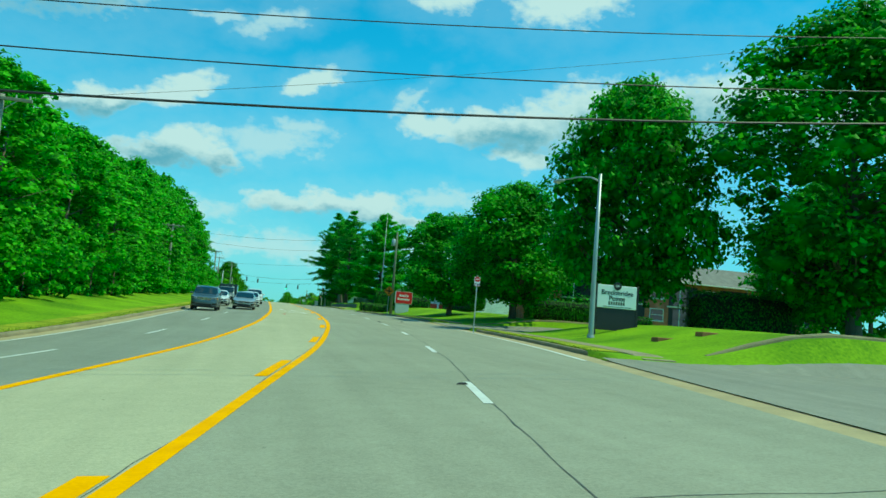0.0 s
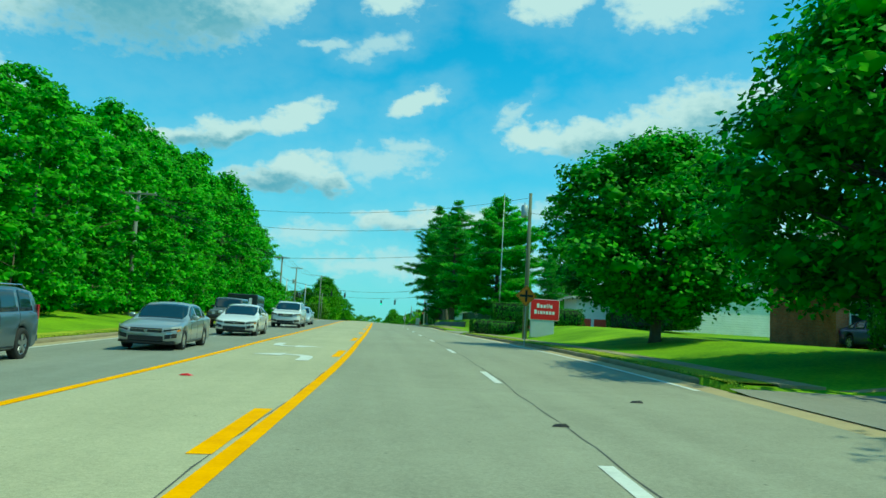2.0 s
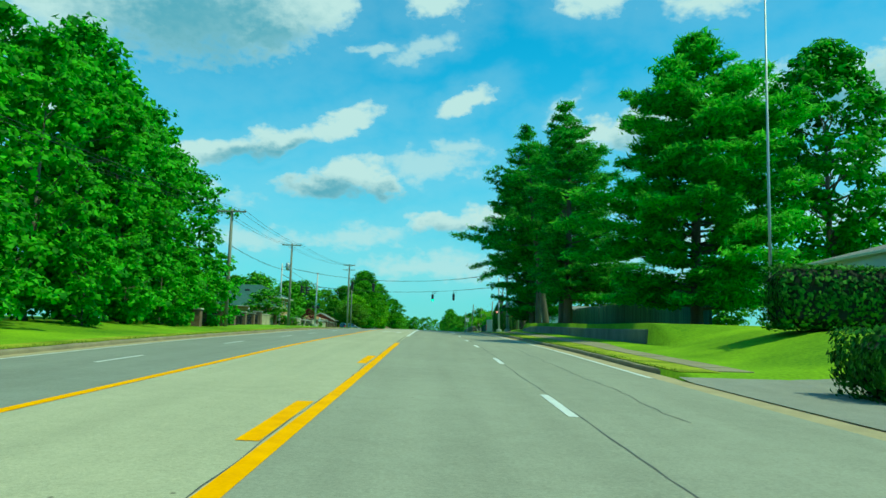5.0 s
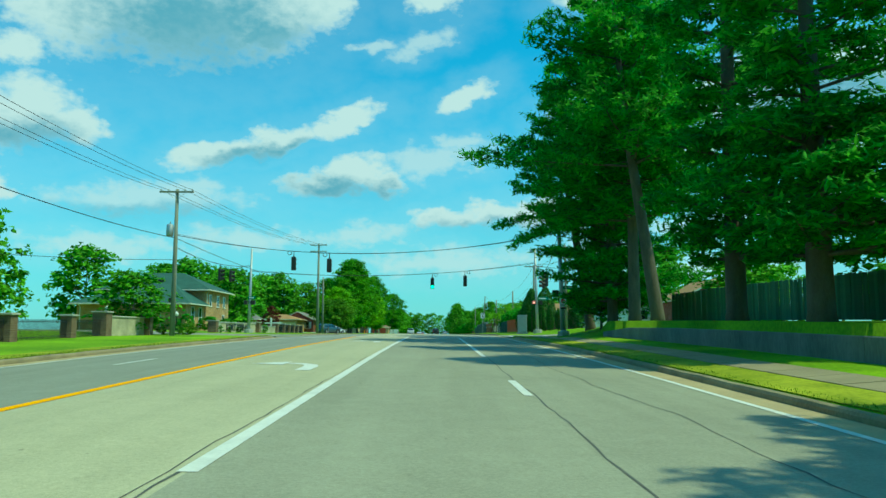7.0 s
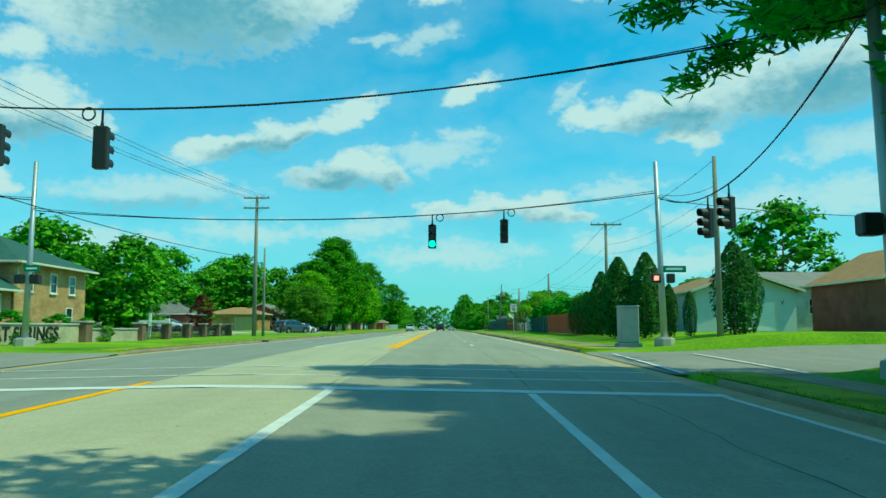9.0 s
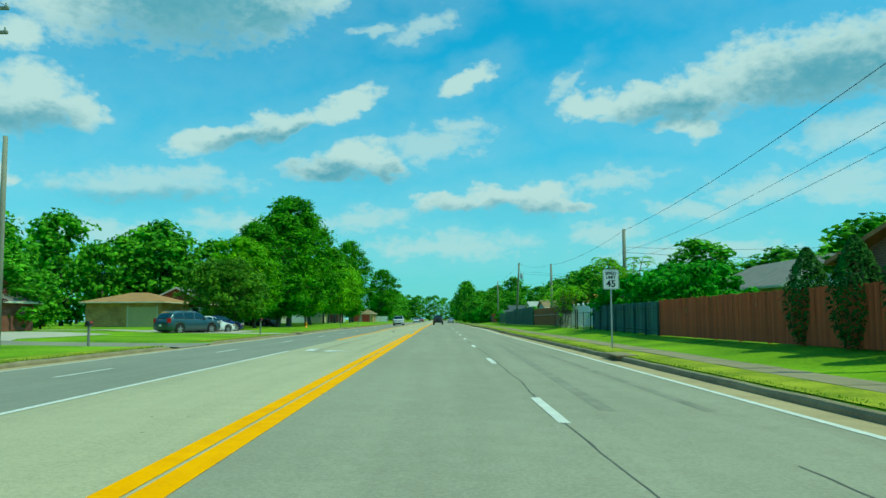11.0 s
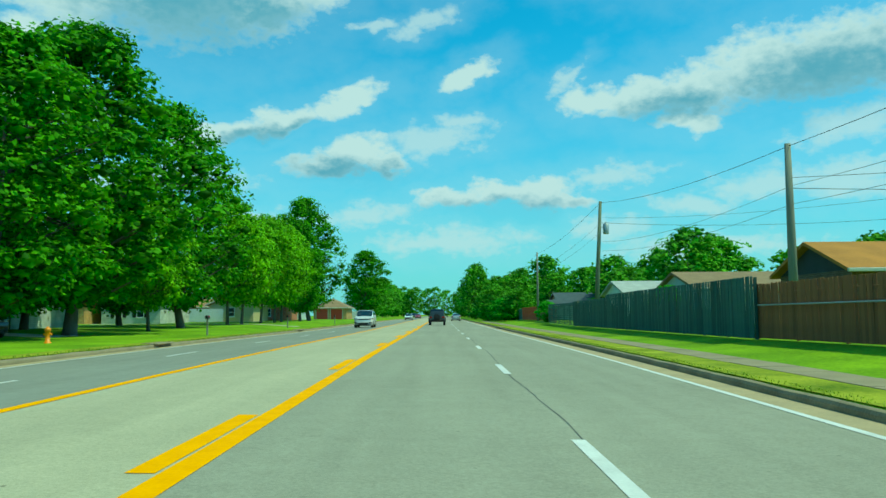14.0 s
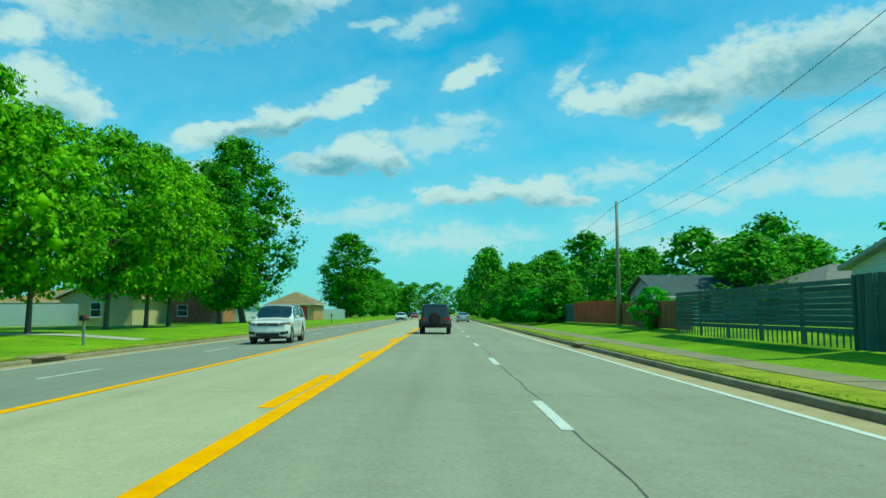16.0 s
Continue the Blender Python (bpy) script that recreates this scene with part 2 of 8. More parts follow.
M["gutter"] = material("gutter_concrete", (0.42, 0.33, 0.18), 0.95, vary=0.2, scale=1.2, fine=25, bump=0.3)
M["sidewalk"] = material("sidewalk_concrete", (0.30, 0.25, 0.15), 0.95, vary=0.2, scale=1.0, fine=25, bump=0.3)
M["grass"] = material("lawn_grass", (0.085, 0.215, 0.01), 0.95, vary=0.3, scale=0.25, fine=9, bump=0.6, color2=(0.24, 0.38, 0.015), spec=0.1)
M["verge"] = material("dry_verge_grass", (0.13, 0.22, 0.012), 0.95, vary=0.3, scale=0.7, fine=12, bump=0.6, color2=(0.36, 0.37, 0.035), spec=0.1)
M["blade"] = material("grass_blades", (0.17, 0.29, 0.015), 0.8, vary=0.25, scale=0.3, fine=5, bump=0, color2=(0.4, 0.5, 0.04), island=0.6, translucent=0.3)
M["bark"] = material("tree_bark", (0.12, 0.105, 0.075), 0.95, vary=0.35, scale=4, fine=30, bump=0.6, stretch=(1, 1, 0.25))
M["leaf_maple"] = material("maple_leaves", (0.038, 0.18, 0.012), 0.55, vary=0.25, scale=0.35, fine=3, bump=0, spec=0.12, color2=(0.125, 0.45, 0.018), island=0.5, translucent=0.42)
M["leaf_wood"] = material("woodland_leaves", (0.05, 0.23, 0.012), 0.6, vary=0.25, scale=0.3, fine=3, bump=0, spec=0.12, color2=(0.15, 0.52, 0.02), island=0.5, translucent=0.42)
M["leaf_light"] = material("light_green_leaves", (0.085, 0.28, 0.008), 0.6, vary=0.25, scale=0.3, fine=3, bump=0, spec=0.12, color2=(0.26, 0.54, 0.012), island=0.5, translucent=0.35)
M["leaf_street"] = material("street_tree_leaves", (0.035, 0.15, 0.005), 0.6, vary=0.25, scale=0.3, fine=3, bump=0, spec=0.12, color2=(0.14, 0.4, 0.008), island=0.55, translucent=0.38)
M["leaf_far"] = material("distant_leaves", (0.055, 0.2, 0.012), 0.7, vary=0.25, scale=0.2, fine=2, bump=0, spec=0.12, color2=(0.17, 0.43, 0.02), island=0.4, translucent=0.25)
M["leaf_red"] = material("copper_leaves", (0.06, 0.018, 0.012), 0.6, vary=0.3, scale=0.4, fine=3, bump=0, spec=0.12, color2=(0.13, 0.035, 0.02), island=0.5, translucent=0.25)
M["leaf_olive"] = material("olive_leaves", (0.06, 0.19, 0.012), 0.6, vary=0.25, scale=0.4, fine=3, bump=0, spec=0.12, color2=(0.17, 0.34, 0.018), island=0.5, translucent=0.3)
M["needle"] = material("pine_needles", (0.06, 0.24, 0.028), 0.6, vary=0.3, scale=0.4, fine=4, bump=0, spec=0.12, color2=(0.15, 0.47, 0.04), island=0.5, translucent=0.4)
M["needle_light"] = material("young_pine_needles", (0.09, 0.36, 0.03), 0.6, vary=0.3, scale=0.4, fine=4, bump=0, spec=0.12, color2=(0.2, 0.6, 0.04), island=0.5, translucent=0.42)
M["arbor"] = material("arborvitae_foliage", (0.0196, 0.07, 0.0112), 0.7, vary=0.3, scale=1, fine=6, bump=0, spec=0.12, color2=(0.049, 0.154, 0.0168), island=0.5, translucent=0.15)
M["hedge"] = material("hedge_leaves", (0.033, 0.12, 0.015), 0.65, vary=0.3, scale=1, fine=6, bump=0, spec=0.12, color2=(0.09, 0.255, 0.0225), island=0.6, translucent=0.25)
M["pole_wood"] = material("weathered_pole_wood", (0.24, 0.245, 0.195), 0.9, vary=0.25, scale=3, fine=40, bump=0.4, stretch=(1, 1, 0.1))
M["pole_green"] = material("treated_pole_wood", (0.17, 0.19, 0.12), 0.9, vary=0.25, scale=3, fine=40, bump=0.4, stretch=(1, 1, 0.1))
M["galv"] = material("galvanised_steel", (0.42, 0.45, 0.46), 0.5, 0.6, vary=0.12, scale=2, fine=20, bump=0.05)
M["black"] = material("black_plastic", (0.012, 0.012, 0.013), 0.45, vary=0.2, bump=0)
M["wire"] = material("black_cable", (0.015, 0.015, 0.017), 0.6, vary=0.1, bump=0)
M["sig_yellow"] = material("signal_dark_housing", (0.02, 0.022, 0.02), 0.5, vary=0.15, bump=0)
M["white"] = material("white_painted", (0.76, 0.77, 0.76), 0.55, vary=0.06, bump=0.05)
M["sign_red"] = material("red_sign_face", (0.62, 0.012, 0.018), 0.4, vary=0.05, bump=0)
M["sign_white"] = material("white_sign_face", (0.80, 0.81, 0.80), 0.4, vary=0.03, bump=0)
M["sign_amber"] = material("amber_sign_face", (0.80, 0.27, 0.01), 0.4, vary=0.05, bump=0)
M["sign_green"] = material("green_sign_face", (0.0, 0.22, 0.12), 0.4, vary=0.05, bump=0)
M["brick_red"] = material("red_brick", (0.20, 0.055, 0.032), 0.9, vary=0.25, scale=2, fine=20, bump=0.3, obj_random=0.4)
M["mortar"] = material("mortar", (0.30, 0.26, 0.20), 0.95, vary=0.15)
M["roof_green"] = material("green_shingles", (0.035, 0.10, 0.075), 0.9, vary=0.25, scale=1.5, fine=15, bump=0.4, obj_random=0.3)
M["roof_grey"] = material("grey_shingles", (0.20, 0.19, 0.17), 0.9, vary=0.25, scale=1.5, fine=15, bump=0.4, obj_random=0.3)
M["roof_brown"] = material("brown_shingles", (0.32, 0.18, 0.07), 0.9, vary=0.25, scale=1.5, fine=15, bump=0.4, obj_random=0.3)
M["siding"] = material("pale_siding", (0.50, 0.56, 0.58), 0.7, vary=0.06, bump=0.05)
M["window_glass"] = glass("window_glass")
M["fence_grey"] = material("weathered_grey_boards", (0.055, 0.125, 0.11), 0.9, vary=0.3, scale=1.2, fine=30, bump=0.4, stretch=(1, 1, 0.15), obj_random=0.5)
M["fence_red"] = material("red_brown_boards", (0.40, 0.085, 0.025), 0.9, vary=0.25, scale=1.2, fine=30, bump=0.4, stretch=(1, 1, 0.15), obj_random=0.4)
M["fence_brown"] = material("brown_boards", (0.24, 0.11, 0.045), 0.9, vary=0.25, scale=1.2, fine=30, bump=0.4, stretch=(1, 1, 0.15), obj_random=0.4)
M["fence_white"] = material("white_vinyl", (0.70, 0.74, 0.76), 0.5, vary=0.05, bump=0.03, obj_random=0.1)
M["wall_grey"] = material("stained_grey_concrete", (0.16, 0.17, 0.16), 0.95, vary=0.4, scale=0.8, fine=14, bump=0.35, stretch=(1, 1, 0.35))
M["block"] = material("grey_block", (0.42, 0.40, 0.35), 0.95, vary=0.2, scale=1, fine=18, bump=0.3, obj_random=0.3)
M["cabinet"] = material("grey_cabinet_paint", (0.34, 0.37, 0.35), 0.6, vary=0.12, bump=0.05)


# ---- mesh helpers ----
class MB:
    """Collects vertices and faces of one part."""

    def __init__(self):
        self.v, self.f = [], []

    def add(self, verts, faces):
        o = len(self.v)
        self.v.extend(tuple(p) for p in verts)
        self.f.extend(tuple(i + o for i in q) for q in faces)
        return self

    def box(self, x0, x1, y0, y1, z0, z1, c=0.0):
        """A box with its edges cut back by c."""
        if c <= 0:
            return self.add([(x0, y0, z0), (x1, y0, z0), (x1, y1, z0), (x0, y1, z0), (x0, y0, z1), (x1, y0, z1), (x1, y1, z1), (x0, y1, z1)],
                            [(3, 2, 1, 0), (4, 5, 6, 7), (0, 1, 5, 4), (1, 2, 6, 5), (2, 3, 7, 6), (3, 0, 4, 7)])
        rings = []
        for z, d in ((z0, c), (z0 + c, 0), (z1 - c, 0), (z1, c)):
            k = c
            rings.append([(x0 + d + k, y0 + d, z), (x1 - d - k, y0 + d, z), (x1 - d, y0 + d + k, z), (x1 - d, y1 - d - k, z),
                          (x1 - d - k, y1 - d, z), (x0 + d + k, y1 - d, z), (x0 + d, y1 - d - k, z), (x0 + d, y0 + d + k, z)])
        return self.loft(rings)

    def loft(self, rings, close=True, caps=True):
        n, o = len(rings[0]), len(self.v)
        for r in rings:
            self.v.extend(tuple(p) for p in r)
        for a in range(len(rings) - 1):
            for i in range(n if close else n - 1):
                j = (i + 1) % n
                self.f.append((o + a * n + i, o + a * n + j, o + (a + 1) * n + j, o + (a + 1) * n + i))
        if caps and close:
            self.f.append(tuple(o + i for i in reversed(range(n))))
            e = o + (len(rings) - 1) * n
            self.f.append(tuple(e + i for i in range(n)))
        return self

    def tube(self, pts, radii, n=8, caps=True):
        pts = [Vector(p) for p in pts]
        if isinstance(radii, (int, float)):
            radii = [radii] * len(pts)
        rings = []
        for i, p in enumerate(pts):
            d = (pts[min(i + 1, len(pts) - 1)] - pts[max(i - 1, 0)]).normalized()
            a = d.cross(Vector((0, 0, 1)) if abs(d.z) < 0.95 else Vector((0, 1, 0))).normalized()
            b = a.cross(d)
            rings.append([p + radii[i] * (math.cos(t) * a + math.sin(t) * b) for t in (2 * math.pi * k / n for k in range(n))][::-1])
        return self.loft(rings, True, caps)

    def disc(self, p, axis, r, h, n=16, r2=None):
        """A short cylinder from p along axis."""
        p, axis = Vector(p), Vector(axis).normalized()
        return self.tube([p, p + axis * h], [r, r if r2 is None else r2], n)

    def poly(self, pts, up, h):
        """A flat outline made h thick along up."""
        up = Vector(up)
        return self.loft([[Vector(p) for p in pts], [Vector(p) + up * h for p in pts]])

    def mesh(self, name, mat, smooth=False):
        me = bpy.data.meshes.new(name)
        me.from_pydata(self.v, [], self.f)
        if mat:
            me.materials.append(mat)
        if smooth:
            me.polygons.foreach_set("use_smooth", [True] * len(me.polygons))
        me.update()
        return me


def thing(name, label="", category="", loc=(0, 0, 0), rz=0.0, group="", kind=""):
    ob = new(name)
    ob.empty_display_size = 0.2
    ob.matrix_world = pose(*loc, 0, 0, rz)
    return tagged(ob, label, category, group, kind)


def part(name, mb, mat, parent, label="", smooth=False):
    ob = new(name, mb.mesh(name, mat, smooth) if isinstance(mb, MB) else mb)
    ob.parent = parent
    return tagged(ob, label)


def solid(name, mb, mat, label="", category="", kind="", group="", smooth=False):
    return tagged(new(name, mb.mesh(name, mat, smooth)), label, category, group, kind)


# ---- plan of the road ----
ROAD_X = [-17.6, -16.0, -14.3, -12.7, -11.1, -9.55, -7.95, -6.33, -4.78, -3.28, -2.15, -1.28, -0.81, -0.5, -0.36, -0.24, -0.17, -0.1, -0.05, 0.0]  # every 10 m from y = -60
ROAD_Z = [-8.6, -7.9, -7.2, -6.5, -5.78, -5.06, -4.31, -3.57, -2.91, -2.25, -1.6, -1.1, -0.64, -0.31, -0.05, 0.0, 0.03, 0.05, 0.06, 0.12, 0.1, 0.06]


def table(vals, y, y0=-60.0, step=20.0):
    u = (y - y0) / step
    n = len(vals)
    if u <= 0:
        return vals[0] + u * (vals[1] - vals[0])
    if u >= n - 1:
        return vals[-1]
    i = int(u)
    u -= i
    a, b, c, d = vals[max(i - 1, 0)], vals[i], vals[i + 1], vals[min(i + 2, n - 1)]
    return b + 0.5 * u * (c - a + u * (2 * a - 5 * b + 4 * c - d + u * (3 * (b - c) + d - a)))


def smooth(a, b, x):
    t = min(1.0, max(0.0, (x - a) / (b - a)))
    return t * t * (3 - 2 * t)


def xr(y):
    return table(ROAD_X, y, step=10.0)


def zr(y):
    return table(ROAD_Z, y)


def road_z(u, y):
    w = 1 - smooth(60, 130, y)
    u = min(max(u, -12.0), 6.6)
    bank = 0.03 * (1 - smooth(30, 58, y))
    return bank * u + zr(y) - 0.02 * abs(u + 4.1) * (1 - 0.6 * w) + 0.03 * w * (u + 4.1)


def kerb_r(y):
    return 5.42 + 0.65 * (1 - smooth(100, 135, y))


KERB_L = -11.75


def right_rise(y):
    return 1.05 - 0.35 * smooth(43, 53, y) + 0.45 * smooth(85, 105, y) - 0.15 * smooth(140, 160, y) - 0.45 * smooth(205, 228, y)


def ground_z(u, y):
    """Height of the lawns, u metres from the road's own line."""
    if u > 0:
        k = kerb_r(y)
        base = road_z(k, y) + 0.15
        wall = smooth(142, 147, y) * (1 - smooth(195.5, 199.5, y))
        soft = right_rise(y) * smooth(k + 2.4, k + 8.5, u)
        step = 0.18 * smooth(k, k + 3.6, u) + (right_rise(y) - 0.1) * (1.0 if u > k + 4.3 else 0.0)
        g = base + soft * (1 - wall) + step * wall
        side = smooth(209.5, 210.5, y) * (1 - smooth(219.5, 220.5, y))
        return g
    k = KERB_L
    low = smooth(150, 170, y) * (1 - 0.7 * smooth(335, 385, y))
    return road_z(k, y) + 0.14 + (0.45 - 0.35 * low) * smooth(k - 1.5, k - 7.5, u) + 0.25 * low * smooth(k - 8, k - 15, u)


def on_ground(x, y):
    return ground_z(x - xr(y), y)


# ---- road, kerbs, ground ----
def strip(u0, u1, y0, y1, lift, step=2.0, cols=1, bottom=None):
    mb = MB()
    n = max(1, int(round((y1 - y0) / step)))
    for i in range(n + 1):
        y = y0 + (y1 - y0) * i / n
        a = u0(y) if callable(u0) else u0
        b = u1(y) if callable(u1) else u1
        for c in range(cols + 1):
            u = a + (b - a) * c / cols
            mb.v.append((xr(y) + u, y, road_z(u, y) + lift))
    w = cols + 1
    for i in range(n):
        for c in range(cols):
            k = i * w + c
            mb.f.append((k, k + 1, k + w + 1, k + w))
    return mb


Y0, Y1 = -60.0, 900.0
road = tagged(new("road"), "five-lane suburban road of worn grey asphalt and pale concrete", "road", kind="structure")
part("lane_surface", strip(-2.02, lambda y: kerb_r(y) - 0.55, Y0, Y1, 0, cols=4), M["asphalt"], road)
part("lane_surface", strip(-5.62, -2.02, Y0, Y1, 0, cols=2), M["concrete_lane"], road, "pale concrete turning lane")
part("lane_surface", strip(-11.2, -5.62, Y0, Y1, 0, cols=3), M["grey_lane"], road, "grey asphalt lanes")
part("gutter", strip(lambda y: kerb_r(y) - 0.55, lambda y: kerb_r(y) + 0.02, Y0, Y1, 0), M["gutter"], road, "sandy concrete gutter")
part("gutter", strip(KERB_L - 0.02, -11.2, Y0, Y1, 0), M["gutter"], road, "sandy concrete gutter")


def gap_r(y):
    """1 inside a side street's mouth on the right, 0 elsewhere."""
    return max(smooth(a - 1.0, a, y) * (1 - smooth(b, b + 1.0, y)) for a, b in MOUTHS)


def gap_l(y):
    return max(smooth(a - 0.8, a, y) * (1 - smooth(b, b + 0.8, y)) for a, b in MOUTHS_L)


MOUTHS = [(-8.0, 27.0), (51.8, 62.6), (115.8, 128.0), (209.5, 221.0)]
MOUTHS_L = [(208.0, 219.0), (268.0, 273.0)]


def lawn_z(u, y):
    z = ground_z(u, y)
    if u > 0:
        g = gap_r(y)
        if g > 0:
            k = kerb_r(y)
            z = z * (1 - g) + g * (road_z(k, y) + 0.01 + 0.55 * right_rise(y) * smooth(k + 3, k + 25, u))
    else:
        g = gap_l(y)
        if g > 0:
            z = z * (1 - g) + g * (road_z(KERB_L, y) + 0.01 + 0.4 * smooth(KERB_L - 3, KERB_L - 20, u))
    return z


def build_ground():
    ys = [-3000, -1200, -400, -150] + [-60 + 1.0 * i for i in range(560)] + [520 + 10 * i for i in range(38)] + [1000, 1500, 2500, 4000]
    lu = [-3000, -900, -300, -120, -70, -50, -40, -33, -28, -24, -21, -19, -17, -15.5, -14, -13, -12.2, KERB_L - 0.14]
    mb = MB()
    for y in ys:
        yy = min(max(y, -60), 900)
        k = kerb_r(yy)
        row = [(u, lawn_z(u, yy)) for u in lu]
        row += [(KERB_L - 0.1, road_z(KERB_L, yy) - 0.25), (-8.0, road_z(-8, yy) - 0.3), (-4.0, road_z(-4, yy) - 0.3), (0.0, road_z(0, yy) - 0.3), (k + 0.1, road_z(k, yy) - 0.25)]
        row += [(k + d, lawn_z(k + d, yy)) for d in (0.14, 0.6, 1.1, 1.7, 2.4, 3.1, 3.8, 4.25, 4.35, 5, 6, 7.2, 8.6, 10, 12, 15, 19, 25, 35, 50, 80, 150, 400, 1200, 3000)]
        for u, z in row:
            far = smooth(150, 800, abs(u)) * 6
            mb.v.append((xr(max(min(y, 900), -400)) + u, y, z - far))
    w = len(row)
    for i in range(len(ys) - 1):
        for c in range(w - 1):
            a = i * w + c
            mb.f.append((a, a + 1, a + w + 1, a + w))
    return solid("ground", mb, M["grass"], "mown bright green lawns and verges beside the road", "ground", "structure", smooth=True)


build_ground()


def kerb_run(u, side, y0, y1, name="kerb"):
    """A kerb of cast lengths with a rounded nose; u may be a function of y."""
    mb = MB()
    n = max(1, int((y1 - y0) / 1.5))
    rings = []
    for i in range(n + 1):
        y = y0 + (y1 - y0) * i / n
        uu = u(y) if callable(u) else u
        e = min(1.0, (y - y0 + 0.02) / 0.9, (y1 - y + 0.02) / 0.9)
        h = 0.135 * max(0.12, e) * (1 + 0.06 * math.sin(y * 1.7))
        prof = [(0, -0.12), (0.015, h * 0.55), (0.04, h * 0.9), (0.075, h), (0.155, h + 0.006), (0.16, -0.12)]
        z = road_z(uu, y)
        rings.append([(xr(y) + uu + side * a, y, z + b) for a, b in (prof if side < 0 else prof[::-1])])
    mb.loft(rings)
    return part(name, mb, M["kerb"], kerbs, smooth=False)


kerbs = tagged(new("kerb"), "low weathered concrete kerb stained brown along the gutter", "kerb", kind="structure")


def flare(y):
    """The kerb swings outwards beside each mouth."""
    d = min(abs(y - v) for ab in MOUTHS for v in ab)
    return kerb_r(y) + 0.9 * max(0.0, 1 - d / 3.2) ** 2


edges = [Y0] + [v for ab in MOUTHS for v in ab] + [520.0]
for a, b in zip(edges[::2], edges[1::2]):
    kerb_run(flare, 1, a, b)
edges = [Y0] + [v for ab in MOUTHS_L for v in ab] + [520.0]
for a, b in zip(edges[::2], edges[1::2]):
    kerb_run(KERB_L, -1, a, b)


def flat_on_lawn(u0, u1, y0, y1, lift, step=1.0, cols=1):
    mb = MB()
    n = max(1, int((y1 - y0) / step))
    for i in range(n + 1):
        y = y0 + (y1 - y0) * i / n
        a = u0(y) if callable(u0) else u0
        b = u1(y) if callable(u1) else u1
        for c in range(cols + 1):
            u = a + (b - a) * c / cols
            mb.v.append((xr(y) + u, y, lawn_z(u, y) + lift))
    w = cols + 1
    for i in range(n):
        for c in range(cols):
            k = i * w + c
            mb.f.append((k, k + 1, k + w + 1, k + w))
    return mb


for a, b in MOUTHS:
    side = tagged(new("side_street"), "patched grey asphalt side street meeting the road", "road", kind="structure")
    part("street_surface", flat_on_lawn(lambda y: kerb_r(y) - 0.02, 60.0, a - 0.4, b + 0.4, 0.012, cols=40), M["side_street"], side)
for a, b in MOUTHS_L:
    side = tagged(new("side_street"), "pale concrete side street meeting the road", "road", kind="structure")
    part("street_surface", flat_on_lawn(-60.0, KERB_L + 0.02, a - 0.4, b + 0.4, 0.012, cols=30), M["side_street"], side)



def side_kerb(pts):
    """A kerb along the far edge of a side street, lawn behind it."""
    mb = MB()
    rings = []
    n = len(pts) - 1
    for i, (u, y) in enumerate(pts):
        q, r = pts[max(i - 1, 0)], pts[min(i + 1, n)]
        d = Vector((r[0] - q[0], r[1] - q[1])).normalized()
        h = 0.14 if 0 < i < n else 0.03
        z = lawn_z(u, y - 0.4)
        rings.append([(xr(y) + u - d.y * a, y + d.x * a, z + b) for a, b in ((0, -0.15), (0.015, h * 0.6), (0.05, h), (0.16, h + 0.006), (0.17, -0.15))][::-1])
    mb.loft(rings)
    return part("kerb", mb, M["kerb"], kerbs)


side_kerb([(9.9 + 1.5 * k, 28.6 + 0.1 * k) for k in range(14)])
side_kerb([(8.2 + 1.5 * k, 63.3 + 0.12 * k) for k in range(14)])
side_kerb([(8.0 + 1.5 * k, 128.6 + 0.05 * k) for k in range(6)])

# drier grass of the narrow verges
verge = tagged(new("verge"), "dry yellowish grass verge between kerb and sidewalk", "verge", kind="structure")
for a, b in ((29.5, 50.8), (63.6, 114.8), (129, 208.5), (222, 430)):
    part("turf", flat_on_lawn(lambda y: kerb_r(y) + 0.15, lambda y: kerb_r(y) + 1.3, a, b, 0.02, cols=2), M["verge"], verge)
for a, b in ((-40, 207), (220, 267), (274, 460)):
    part("turf", flat_on_lawn(KERB_L - 1.25, KERB_L - 0.15, a, b, 0.02, cols=2), M["verge"], verge)

# sidewalk slabs on the right
sidewalk = tagged(new("sidewalk"), "narrow concrete sidewalk with grassy joints behind the verge", "pavement", kind="structure")
y = -40.0
while y < 430:
    if not any(a - 1 < y + 0.75 < b + 1 for a, b in MOUTHS):
        k = kerb_r(y)
        mb = MB()
        lift = 0.02 + 0.012 * random.random()
        c = [(u, yy) for yy in (y + 0.02, y + 1.48) for u in (k + 1.32, k + 2.32)]
        top = [(xr(yy) + u, yy, lawn_z(u, yy) + lift) for u, yy in (c[0], c[1], c[3], c[2])]
        mb.loft([[(p[0], p[1], p[2] - 0.08) for p in top], top])
        part("slab", mb, M["sidewalk"], sidewalk)
    y += 1.5

# ---- road markings ----
markings = tagged(new("road_marking"), "painted yellow and white lane lines worn into the road", "road marking", kind="structure")


def line(u, width, y0, y1, mat, lift=0.006):
    return part("line", strip(u - width / 2, u + width / 2, y0, y1, lift, step=min(2.0, max(0.5, (y1 - y0) / 3))), M[mat], markings)


